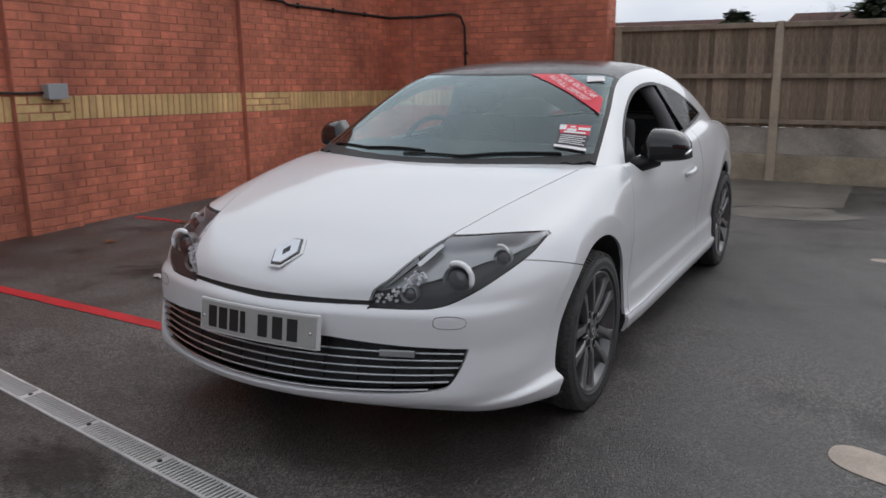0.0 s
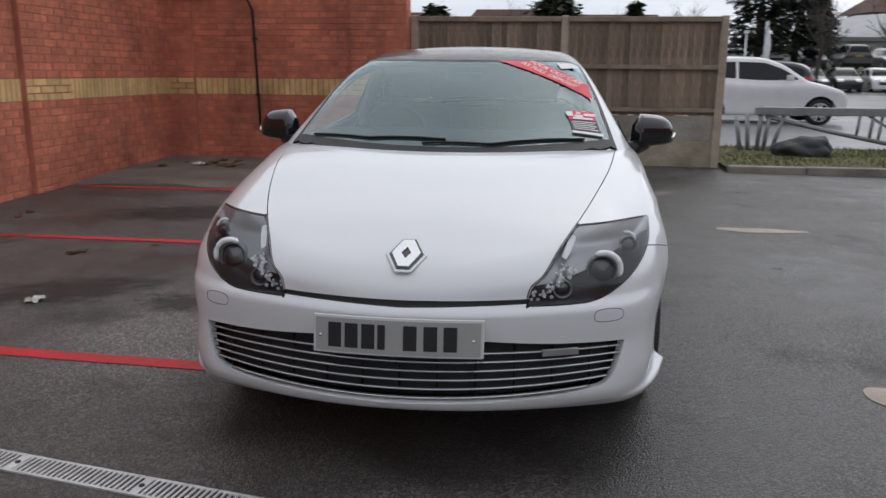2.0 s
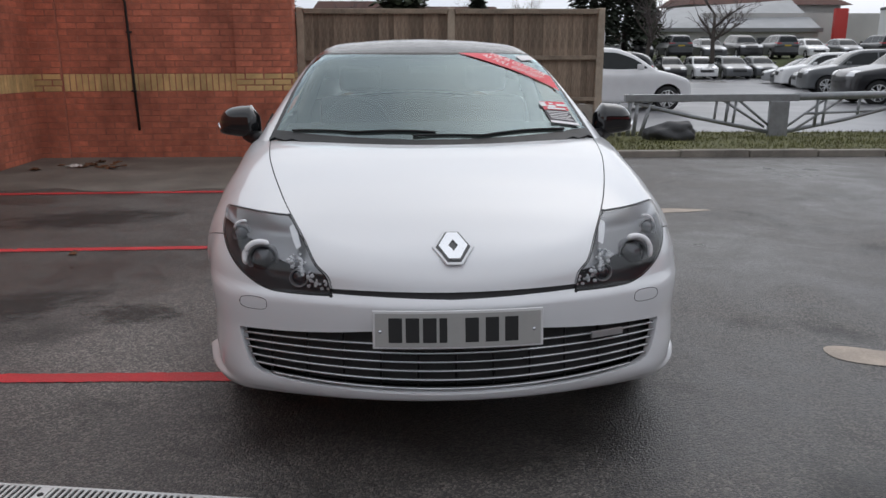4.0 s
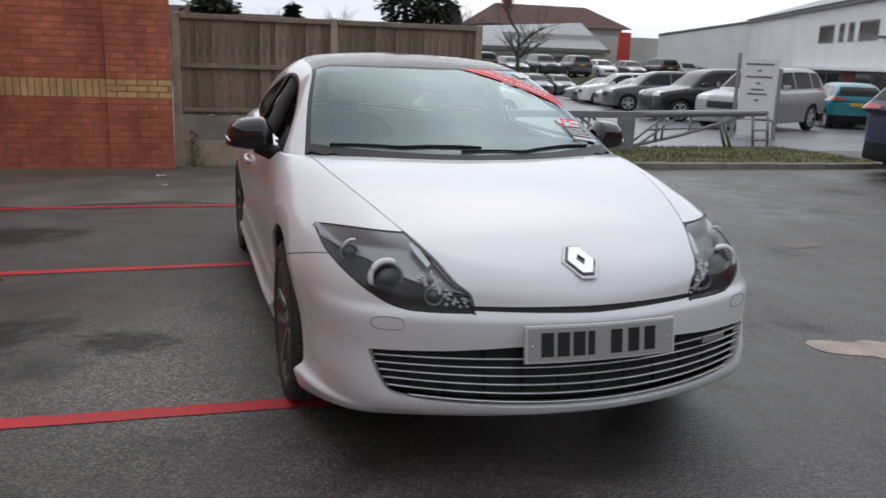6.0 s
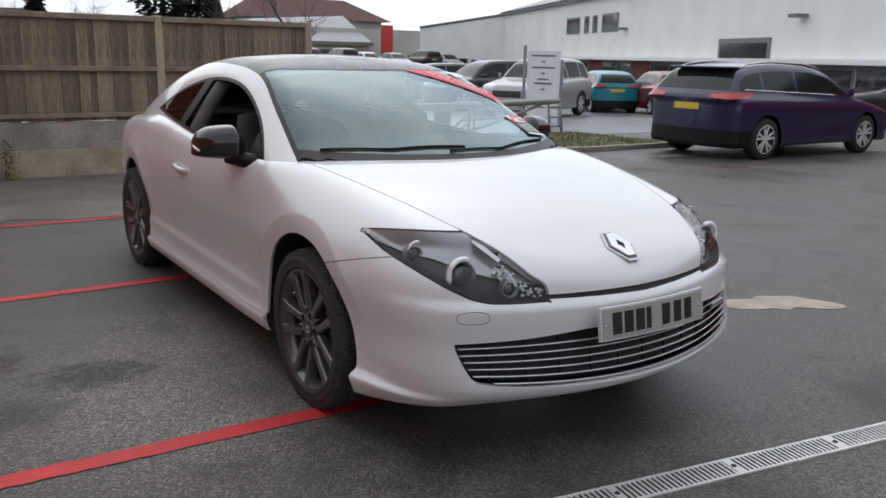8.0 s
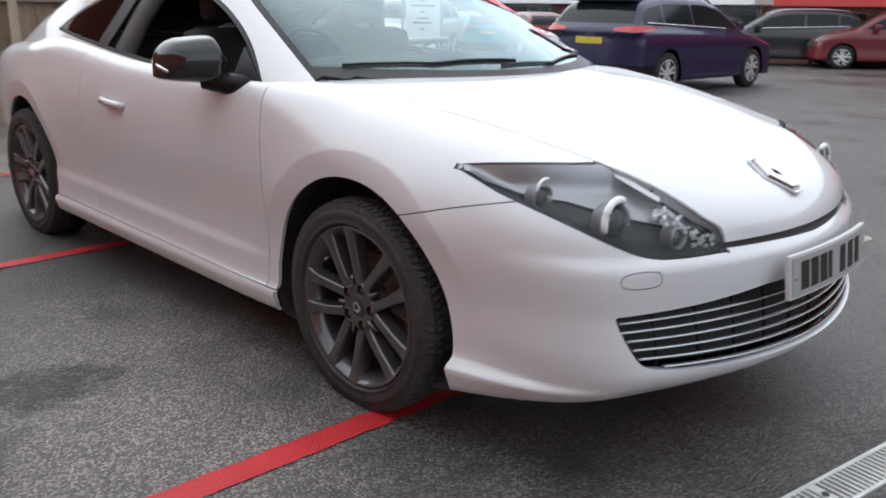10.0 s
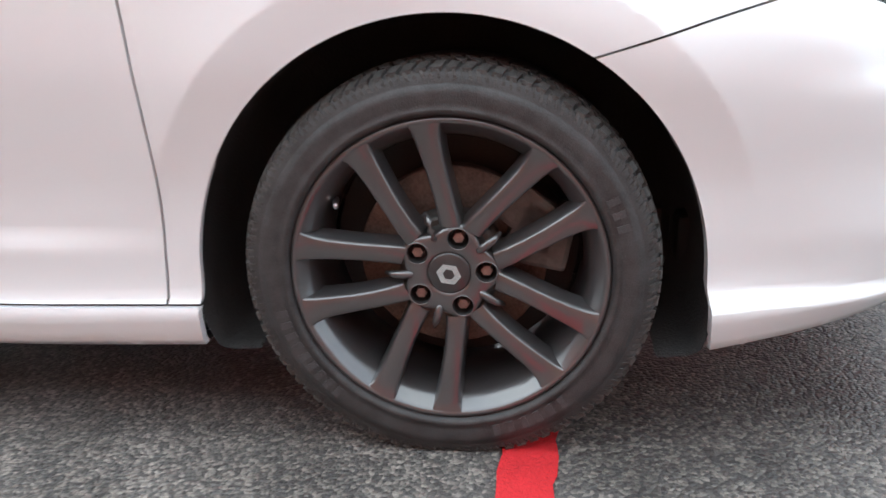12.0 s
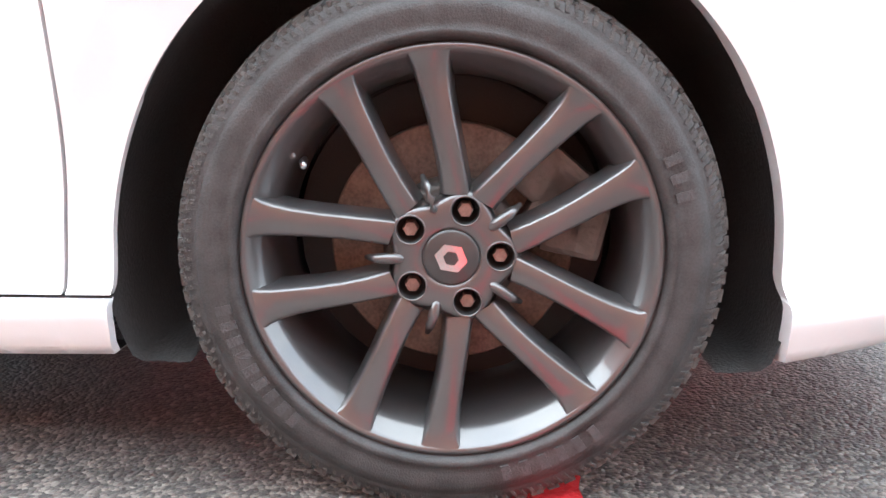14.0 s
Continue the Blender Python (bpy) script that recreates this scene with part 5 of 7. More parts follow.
    # a loaded tyre: a little larger than its standing height, flat where it rests
    done = set()
    for ob in wheel.children_recursive:
        if ob.data.name in done:
            continue
        done.add(ob.data.name)
        for p in ob.data.vertices:
            y, z = p.co.y * 1.03, p.co.z * 1.03
            if ob.name.startswith(("tyre", "tread")) and z < -0.255:
                low = max(z, -0.3145)
                p.co.x *= 1 + 1.2 * max(0.0, low - z)
                z = low
            p.co.y, p.co.z = y, z
    return wheel


def place_wheel(y, sx):
    return pose(sx * 0.782, y, HUB_Z, 0, 0, 0 if sx < 0 else 180)


first_wheel = build_wheel(coupe, place_wheel(AXLE_F, -1))
for y, sx in ((AXLE_F, 1), (AXLE_R, 1), (AXLE_R, -1)):
    copy_thing(first_wheel, place_wheel(y, sx))

# ---- headlamps ----
lamp_ids = sorted({i for q, k in zip(BF, lamp) if k for i in q})
LV, LF = pick(BV, BF, lamp)
LN = BN[lamp_ids]


def near_body(x, z):
    """The body's front surface above or beside a point given from the front."""
    i = np.argmin((BV[:, 0] - x) ** 2 + (BV[:, 2] - z) ** 2 + 0.0 * BV[:, 1] + (BV[:, 1] > 0.9) * 9)
    return Vector(BV[i]), Vector(BN[i])


def lamp_spot(a, z):
    """The point of the lamp's cover at its slanting outline coordinates."""
    i = np.argmin((LV[:, 0] * 0.75 + LV[:, 1] * 0.66 - a) ** 2 + (LV[:, 2] - z) ** 2)
    return Vector(LV[i]), Vector(LN[i])


def turned(d, at):
    return Matrix.Translation(at) @ Vector(d).to_track_quat("-X", "Z").to_matrix().to_4x4()


def shelf_line(V):
    return V[:, 2] - np.interp(V[:, 0] * 0.75 + V[:, 1] * 0.66, [0.34, 0.52, 0.60, 0.75, 0.9, 1.05], [0.63, 0.685, 0.705, 0.742, 0.758, 0.765])


def strip_uv(V):
    """Along and across the lamp's edge beside the bonnet."""
    p0, p1 = np.array([0.365, 0.632]), np.array([0.645, 0.790])
    d = (p1 - p0) / np.linalg.norm(p1 - p0)
    rel = np.stack([V[:, 0] * 0.75 + V[:, 1] * 0.66, V[:, 2]], 1) - p0
    return rel @ d, rel @ np.array([d[1], -d[0]])


for sx in (1, -1):
    def half(piece):
        v = [(sx * p[0], p[1], p[2]) for p in piece[0]]
        return v, ([tuple(reversed(q)) for q in piece[1]] if sx < 0 else piece[1])

    headlamp = thing("headlamp", "", "")
    headlamp.parent = coupe
    headlamp["label"] = "swept-back clear headlamp with a dark inside"
    cover = part("cover", half((LV, LF)), LAMP_GLASS, headlamp, "clear lamp cover", smooth=True)
    cover.visible_shadow = False
    HV, HF = split(LV, LF, shelf_line)
    edge = poly_sd(HV[:, 0] * 0.75 + HV[:, 1] * 0.66, HV[:, 2], LAMP)
    depth = np.clip(-edge / 0.03, 0, 1)
    bowl = HV - normals(body_f, HV) * (0.006 + 0.032 * depth[:, None])
    bowl[:, 1] += 0.026 * depth
    shelf = shelf_line(np.array([HV[list(q)].mean(0) for q in HF])) > 0
    part("housing", half(pick(bowl, HF, ~shelf)), LAMP_BLACK, headlamp, "black lamp housing", smooth=True)
    part("shelf", half(pick(bowl + np.array([0.0, -0.012, 0.006]), HF, shelf)), LAMP_DARK, headlamp, "satin grey panel in the lamp", smooth=True)
    V2, F2 = pick(BV, BF, lamp_gap)
    ids2 = sorted({i for q, k in zip(BF, lamp_gap) if k for i in q})
    part("seal", half((V2 - BN[ids2] * 0.003, F2)), TRIM_BLACK, headlamp)
    aim = Vector((0.12, -1, 0.06)).normalized()
    for name, a, z, r, sink in (("main_projector", 0.653, 0.706, 0.049, 0.040), ("outer_projector", 0.829, 0.756, 0.029, 0.032), ("inner_projector", 0.481, 0.645, 0.028, 0.034), ("side_lamp", 0.512, 0.712, 0.011, 0.022)):
        c, nn = lamp_spot(a, z)
        c = c - nn * sink
        m = turned(aim, c)
        ring = revolve([(0.03, r * 1.02), (-0.004, r * 1.12), (-0.012, r * 1.08), (-0.006, r * 0.92), (0.004, r * 0.88)], 40)
        socket = part(name, half(moved(ring, m)), LAMP_DARK if name != "side_lamp" else CHROME, headlamp, "silver ring round the lamp lens", smooth=True)
        dome = revolve([(0.004 - 0.5 * r * math.cos(t) ** 1.0, 0.9 * r * math.sin(t)) for t in np.linspace(math.pi / 2, 0, 9)], 40)
        part("lens", half(moved(dome, m)), LENS_GLASS if name != "side_lamp" else CRYSTAL, socket, smooth=True)
    # bright curved reflectors over the two outer lamps
    for a, z, r, wide, t0, t1 in ((0.653, 0.708, 0.053, 0.0095, 125, -28), (0.829, 0.757, 0.031, 0.0045, 115, 5)):
        c, nn = lamp_spot(a, z)
        arc = [c - nn * 0.024 + Vector((r * math.cos(radians(t)), -0.006, r * math.sin(radians(t)))) for t in np.linspace(t0, t1, 16)]
        part("reflector_arc", half(tube(arc, [wide * 0.4] + [wide] * 14 + [wide * 0.5], 10)), CRYSTAL, headlamp, "bright curved reflector", smooth=True)
    # bright strip along the bonnet's edge
    SV, SF = LV, LF
    strip_cuts = (lambda V: strip_uv(V)[0] - 0.19, lambda V: strip_uv(V)[0] - 0.305, lambda V: strip_uv(V)[1] + 0.013, lambda V: strip_uv(V)[1] + 0.006 - 0.02 * strip_uv(V)[0])
    for g in strip_cuts:
        SV, SF = split(SV, SF, g)
    mids = np.array([SV[list(q)].mean(0) for q in SF])
    strip = (strip_cuts[0](mids) > 0) & (strip_cuts[1](mids) < 0) & (strip_cuts[2](mids) > 0) & (strip_cuts[3](mids) < 0)
    part("reflector_blade", half(pick(SV - normals(body_f, SV) * 0.010, SF, strip)), CRYSTAL, headlamp, "bright reflector blade", smooth=True)
    # faceted crystals crowd the inner corner
    rnd = random.Random(41)
    for i in range(46):
        if i < 16:
            a, z = rnd.uniform(0.37, 0.445), rnd.uniform(0.612, 0.640)
        else:
            u = rnd.random()
            a, z = 0.385 + 0.135 * u + rnd.uniform(0.0, 0.035), 0.645 + 0.085 * u - rnd.uniform(0.0, 0.028)
        c, nn = lamp_spot(a, z)
        tip = (aim + Vector((rnd.gauss(0, 0.35), 0, rnd.gauss(0, 0.35)))).normalized()
        q = rnd.uniform(0.5, 1.15)
        part("reflector_facet", half(moved(revolve([(-0.008 * q, 0.0), (-0.002, 0.006 * q), (0.005, 0.0075 * q)], 5), turned(tip, c - nn * rnd.uniform(0.014, 0.026)))), CRYSTAL, headlamp)

# ---- grille ----
gids = sorted({i for q, k in zip(BF, grille) if k for i in q})
V, F = pick(BV, BF, grille)
W = V.copy()
W[:, 1] += 0.075
grille_thing = thing("lower_grille", "", "")
grille_thing.parent = coupe
grille_thing["label"] = "wide black lower grille with thin silver slats"
part("grille_backing", both_sides(W, F), MATT_BLACK, grille_thing)


def front_at(x, z, back=0.0):
    return Vector((x, float(front_y(np.array([abs(x)]), np.array([z]))[0]) + back, z))


def grille_half_width(z):
    xs = np.linspace(0.2, 0.75, 300)
    ok = poly_sd(xs, np.full(300, z), GRILLE) < -0.003
    return float(xs[ok].max()) if ok.any() else 0.2


gx = np.linspace(0, 0.72, 60)
zt, zb = [], []
for x in gx:
    zs = np.linspace(0.28, 0.51, 200)
    ok = poly_sd(np.full(200, x), zs, GRILLE) < 0
    zt.append(zs[ok].max() if ok.any() else np.nan), zb.append(zs[ok].min() if ok.any() else np.nan)
zt, zb = np.array(zt), np.array(zb)
for k in range(1, 7):
    t = k / 6.6
    line = []
    for x, a, b in zip(gx, zt, zb):
        if np.isnan(a):
            continue
        z = 0.482 - 0.012 * (x / 0.7) ** 2 - t * (0.182 - 0.035 * (x / 0.7) ** 2)
        if z < b + 0.004 or z > a - 0.003:
            continue
        line.append(front_at(x, z, 0.010))
    if len(line) > 3:
        full = [Vector((-p.x, p.y, p.z)) for p in reversed(line[1:])] + line
        part("slat", tube(full, 0.0030, 6), SATIN, grille_thing, "thin silver slat", smooth=True)
        part("slat_blade", moved(tube(full, 0.0042, 5), Matrix.Translation((0, 0.008, -0.001))), GLOSS_BLACK, grille_thing)
for x in (-0.60, -0.48, -0.36, -0.24, -0.12, 0.0, 0.12, 0.24, 0.36, 0.48, 0.60):
    i = int(round(abs(x) / 0.72 * 59))
    a, b = zt[i] - 0.004, zb[i] + 0.004
    part("grille_divider", tube([front_at(x, a, 0.030), front_at(x, (a + b) / 2, 0.026), front_at(x, b, 0.030)], 0.0045, 6), TRIM_BLACK, grille_thing, smooth=True)
badge_bar = bmesh.new()
box(badge_bar, (0.445, 0.0, 0.4445), (0.565, 0.010, 0.4665), 0.002)
bmesh.ops.transform(badge_bar, matrix=Matrix.Translation((0.505, 0.075, 0)) @ Matrix.Rotation(radians(19), 4, "Z") @ Matrix.Translation((-0.505, 0, 0)), verts=badge_bar.verts)
part("grille_badge", badge_bar, SATIN, grille_thing, "small silver grille badge")

# ---- number plate ----
plate = thing("number_plate", "", "")
plate.parent = coupe
plate["label"] = "pale number plate with black characters in a surround"
PL = pose(0.003, -0.047, 0.522, 90 - 8, 0, 0)


def bowed(bm):
    """Set a plate piece in place, bent gently round the bumper."""
    bmesh.ops.subdivide_edges(bm, edges=[e for e in bm.edges if abs(e.verts[0].co.x - e.verts[1].co.x) > 0.3], cuts=11)
    bmesh.ops.transform(bm, matrix=PL, verts=bm.verts)
    for p in bm.verts:
        p.co.y += 0.24 * p.co.x ** 2


bm = bmesh.new()
box(bm, (-0.2665, -0.0595, -0.012), (0.2665, 0.0595, 0.002), 0.003)
bowed(bm)
part("plate_surround", bm, PLATE_EDGE, plate)
bm = bmesh.new()
box(bm, (-0.258, -0.0525, 0.0025), (0.258, 0.0525, 0.005), 0.001)
bowed(bm)
part("plate_face", bm, PLATE_GREY, plate)
for x in (-0.196, -0.143, -0.09, -0.048, 0.041, 0.104, 0.165):
    w = 0.012 if x == -0.048 else 0.021
    bm = bmesh.new()
    box(bm, (x - w, -0.0385, 0.0052), (x + w, 0.0385, 0.0064), 0.0008)
    bowed(bm)
    part("plate_bar", bm, PLATE_BLACK, plate, "black character bar")
for x in (-0.243, 0.236):
    part("plate_screw", moved(revolve([(-0.003, 0.0), (-0.002, 0.005), (0.0, 0.006)], 12, "z"), Matrix.Translation((0, 0.24 * x * x, 0)) @ PL @ pose(x, -0.004, 0.0062, 180)), CHROME, plate)

# ---- bonnet badge: a plain chrome diamond on a raised base ----


def ring_plate(out, inn, h, m):
    n = len(out)
    v = [(a, b, 0.0) for a, b in out] + [(a * 0.97, b * 0.97, h) for a, b in out] + [(a, b, h) for a, b in inn] + [(a * 1.05, b * 1.05, 0.0) for a, b in inn]
    f = []
    for i in range(n):
        j = (i + 1) % n
        f += [(i, j, n + j, n + i), (n + i, n + j, 2 * n + j, 2 * n + i), (2 * n + i, 2 * n + j, 3 * n + j, 3 * n + i)]
    return moved((v, f), m)


c0, n0 = near_body(0.0, 0.733)
bt = Matrix.Translation(c0 + n0 * 0.002) @ n0.to_track_quat("Z", "Y").to_matrix().to_4x4()
if (bt.to_3x3() @ Vector((0, 1, 0))).z < 0:
    bt = bt @ Matrix.Rotation(math.pi, 4, "Z")
hexo = [(-0.022, 0.078), (0.022, 0.078), (0.058, 0.0), (0.022, -0.078), (-0.022, -0.078), (-0.058, 0.0)]
hexi = [(x * 0.80, y * 0.84) for x, y in hexo]
badge = thing("bonnet_badge", "", "")
badge.parent = coupe
badge["label"] = "chrome diamond badge on the bonnet"
part("badge_base", ring_plate([(x * 1.18, y * 1.12) for x, y in hexo], [(0.001 * x, 0.001 * y) for x, y in hexo], 0.0025, bt), WHITE_PAINT, badge)
part("badge_shadow_line", ring_plate([(x * 1.0, y * 1.0) for x, y in hexo], [(0.001 * x, 0.001 * y) for x, y in hexo], 0.0045, bt), GLOSS_BLACK, badge)
part("badge_diamond", ring_plate([(x * 0.84, y * 0.88) for x, y in hexo], [(0.0, 0.030), (0.006, 0.018), (0.016, 0.0), (0.0, -0.030), (-0.006, -0.018), (-0.016, 0.0)], 0.010, bt), CHROME, badge)

# washer covers flush in the bumper, with a fine gap round them
for sx in (1, -1):
    loop = []
    for t in np.linspace(0, 2 * math.pi, 33):
        px = 0.656 + 0.048 * math.copysign(abs(math.cos(t)) ** 0.6, math.cos(t))
        pz = 0.558 + 0.021 * math.copysign(abs(math.sin(t)) ** 0.7, math.sin(t)) - 0.10 * max(0.0, px - 0.66) * (1 if math.sin(t) > 0 else 0)
        hitp = cast(body_f, np.array([[px, 0.6, pz]]), np.array([[0.0, -1.0, 0.0]]), 1.0)[0]
        loop.append((sx * hitp[0], hitp[1], hitp[2]))
    part("washer_cover_gap", tube(loop, 0.0011, 5), MATT_BLACK, coupe, smooth=True)

# ---- mirrors ----
for sx in (1, -1):
    mirror = thing("door_mirror", "", "")
    mirror.parent = coupe
    mirror["label"] = "gloss black door mirror on a slim arm"
    v, f = [], []
    na, nb = 22, 28
    for i in range(na + 1):
        u = i / na
        xx = 0.838 + 0.222 * u
        end = math.sqrt(max(0.0, 1 - max(0.0, (u - 0.62) / 0.38) ** 2.6)) if u < 1 else 0.02
        inner = 0.60 + 0.40 * min(1.0, u / 0.22) if u > 0 else 0.02
        h = 0.082 * (1 - 0.30 * u * u) * (0.25 + 0.75 * end) * inner if u < 1 else 0.002
        d = 0.095 * end * inner
        foot = 0.912 + 0.022 * u
        for k in range(nb):
            t = 2 * math.pi * k / nb
            cy, cz = math.cos(t), math.sin(t)
            yy = 1.752 + 0.06 * u + d * (math.copysign(abs(cy) ** 0.8, cy) * (1.0 if cy < 0 else 0.55))
            zz = math.copysign(abs(cz) ** (0.85 if cz > 0 else 0.45), cz)
            v.append((sx * xx, yy, foot + h * (1 + zz) + 0.012 * (1 - end)))
    for i in range(na):
        for k in range(nb):
            q = (i * nb + k, i * nb + (k + 1) % nb, (i + 1) * nb + (k + 1) % nb, (i + 1) * nb + k)
            f.append(q if sx < 0 else tuple(reversed(q)))
    part("mirror_shell", (v, f), GLOSS_BLACK, mirror, smooth=True)
    part("mirror_arm", tube([(sx * 0.80, 1.60, 0.905), (sx * 0.845, 1.67, 0.918), (sx * 0.91, 1.75, 0.935)], [0.042, 0.038, 0.034], 14), TRIM_BLACK, mirror, smooth=True)
    part("repeater", tube([(sx * 1.020, 1.735, 0.958), (sx * 1.046, 1.752, 0.968), (sx * 1.060, 1.785, 0.985)], [0.005, 0.008, 0.005], 8), CHROME, mirror, "clear indicator lens in the mirror", smooth=True)
    # black sail where the mirror is fixed, in front of the side glass
    part("mirror_sail", ([(sx * 0.838, 1.485, 0.905), (sx * 0.840, 1.70, 0.925), (sx * 0.778, 1.70, 1.042), (sx * 0.830, 1.485, 0.900), (sx * 0.832, 1.70, 0.920), (sx * 0.770, 1.70, 1.040)], [(0, 1, 2), (5, 4, 3), (0, 3, 4, 1), (1, 4, 5, 2), (2, 5, 3, 0)]), TRIM_BLACK, mirror)
    handle = thing("door_handle", "", "")
    handle.parent = coupe
    handle["label"] = "white pull handle with a bright edge"
    part("grip", tube([(sx * 0.893, 2.44, 0.778), (sx * 0.912, 2.47, 0.780), (sx * 0.917, 2.55, 0.785), (sx * 0.910, 2.62, 0.790), (sx * 0.893, 2.65, 0.792)], [0.009, 0.012, 0.013, 0.012, 0.009], 10), WHITE_PAINT, handle, smooth=True)
    part("grip_edge", tube([(sx * 0.915, 2.46, 0.770), (sx * 0.923, 2.55, 0.774), (sx * 0.915, 2.63, 0.780)], 0.004, 6), CHROME, handle, smooth=True)

# ---- cowl ----
xs = np.linspace(-0.73, 0.73, 40)
v, f = [], []
for x in xs:
    y0 = 1.072 + 0.57 * x * x
    for dy, dz in ((-0.004, -0.006), (0.02, -0.006), (0.05, -0.002)):
        z = float(top_z(np.array([abs(x)]), np.array([y0]))[0])
        v.append((x, y0 + dy, z + dz))
for i in range(len(xs) - 1):
    for k in range(2):
        f.append((i * 3 + k, i * 3 + 3 + k, i * 3 + 4 + k, i * 3 + 1 + k))
part("cowl", (v, f), TRIM_BLACK, coupe, smooth=True)

# ---- cabin ----
xs = np.linspace(-0.70, 0.70, 30)
prof = ((1.12, 0.955), (1.35, 0.985), (1.62, 1.005), (1.75, 0.985), (1.80, 0.90), (1.80, 0.70))
v = [(x, y + 0.20 * x * x, z - 0.03 * x * x) for x in xs for y, z in prof]
f = [(i * 6 + k, i * 6 + 6 + k, i * 6 + 7 + k, i * 6 + 1 + k) for i in range(29) for k in range(5)]
part("dashboard", (v, f), CABIN_GREY, coupe, smooth=True)
wheel_ring = [(-0.37 + 0.18 * math.cos(t), 1.86 + 0.06 * math.sin(t), 0.93 + 0.165 * math.sin(t)) for t in np.linspace(0, 2 * math.pi, 33)]
part("steering_wheel", tube(wheel_ring, 0.014, 8), CABIN, coupe, smooth=True)
for sx in (1, -1):
    seat = thing("front_seat", "", "")
    seat.parent = coupe
    seat["label"] = "dark front seat with a headrest"
    part("seat_back", boxes(((sx * 0.37 - 0.23, 2.35, 0.45), (sx * 0.37 + 0.23, 2.52, 1.08)), bevel=0.06), CABIN, seat, smooth=True)
    part("headrest", boxes(((sx * 0.37 - 0.12, 2.44, 1.10), (sx * 0.37 + 0.12, 2.54, 1.25)), bevel=0.04), CABIN, seat, smooth=True)
    part("seat_cushion", boxes(((sx * 0.37 - 0.24, 1.90, 0.40), (sx * 0.37 + 0.24, 2.40, 0.58)), bevel=0.05), CABIN, seat, smooth=True)
PILLAR_GREY = material("grey_pillar_trim", (0.16, 0.16, 0.165), 0.7, vary=0.1, scale=20, fine=300, bump=0.1)
for sx in (1, -1):
    part("pillar_trim", tube([(sx * 0.745, 2.80, 0.86), (sx * 0.725, 2.76, 0.97), (sx * 0.66, 2.70, 1.12), (sx * 0.59, 2.62, 1.255)], [0.05, 0.045, 0.04, 0.04], 10), PILLAR_GREY, coupe, "grey pillar lining inside the cabin", smooth=True)
part("rear_bench", boxes(((-0.62, 3.05, 0.45), (0.62, 3.25, 1.02)), bevel=0.05), CABIN, coupe, smooth=True)
part("cabin_floor", boxes(((-0.78, 1.5, 0.33), (0.78, 4.1, 0.37)), ((-0.6, 3.4, 0.9), (0.6, 4.1, 0.94))), CABIN, coupe)
part("interior_mirror", boxes(((-0.10, 1.86, 1.225), (0.10, 1.885, 1.268)), bevel=0.012), CABIN_GREY, coupe)

# ---- stickers inside the windscreen ----


def on_screen(x, y, up=0.004):
    s = np.array([[x, y, 0.86]])
    p = cast(cab_f, s * [[0, 1, 1]], np.array([[0.0, 0.0, 1.0]]))
    z = p[0][2] - float(curve(np.array([y]), [1.0, 1.4, 2.0, 3.0], [0.205, 0.20, 0.115, 0.11])[0]) * x * x
    return Vector((x, y, z + up))


for pts in (((0.60, 1.315), (0.20, 1.135), (-0.10, 1.125)), ((0.0, 1.15), (-0.35, 1.205), (-0.64, 1.34))):
    line = [Vector(pts[0]).lerp(Vector(pts[1]), k / 6) for k in range(6)] + [Vector(pts[1]).lerp(Vector(pts[2]), k / 6) for k in range(7)]
    part("wiper", tube([on_screen(p.x, p.y, 0.006) for p in line], [0.006] * 7 + [0.0045] * 6, 8), TRIM_BLACK, coupe, smooth=True)


def screen_patch(name, corners, mat, label, up=0.005, n=8):
    """A sheet that follows the glass: four corners in plan."""
    (a, b, c, d) = [Vector(p) for p in corners]
    v, f = [], []
    for i in range(n + 1):
        for j in range(n + 1):
            p = a.lerp(b, i / n).lerp(d.lerp(c, i / n), j / n)
            v.append(on_screen(p.x, p.y, up))
    for i in range(n):
        for j in range(n):
            f.append((i * (n + 1) + j, (i + 1) * (n + 1) + j, (i + 1) * (n + 1) + j + 1, i * (n + 1) + j + 1))
    return part(name, (v, f), mat, sticker, label)


sticker = thing("corner_banner", "", "")
sticker.parent = coupe
sticker["label"] = "red diagonal sale banner with white lettering"
screen_patch("banner_sheet", ((0.168, 1.978), (0.355, 2.005), (0.624, 1.80), (0.649, 1.672)), RED_STICKER, "")
cen = on_screen(0.447, 1.852, 0.012)
dx = (on_screen(0.60, 1.735, 0) - on_screen(0.27, 1.98, 0)).normalized()
nn = Vector(normals(cab_f, np.array([[0.447, 1.852, float(cen.z)]]))[0])
dy = nn.cross(dx).normalized()
TM = Matrix((dx, dy, dx.cross(dy))).transposed().to_4x4()
for words, off in (("YOUR OLD CAR", 0.026), ("AS FULL DEPOSIT", -0.022)):
    part("banner_lettering", moved(text_mesh(words, 0.047), Matrix.Translation(cen + dy * off) @ TM), WHITE_STICKER, sticker, "white banner lettering")
sticker = thing("price_card", "", "")
sticker.parent = coupe
sticker["label"] = "small red and dark dealer card in the windscreen"
CARD = [Vector(p) for p in ((0.55, 1.343), (0.690, 1.376), (0.650, 1.573), (0.514, 1.526))]


def card_patch(name, u0, u1, v0, v1, mat, up, label=""):
    """A rectangle of the card, in fractions of its width and height."""
    a, b, c, d = CARD
    corners = [a.lerp(b, u).lerp(d.lerp(c, u), v) for u, v in ((u0, v0), (u1, v0), (u1, v1), (u0, v1))]
    return screen_patch(name, corners, mat, label, up, 4)


card_patch("card", 0.03, 0.97, 0.0, 0.62, DARK_STICKER, 0.005)
card_patch("card_head", 0.05, 0.98, 0.62, 0.98, RED_STICKER, 0.006, "red and white splash")
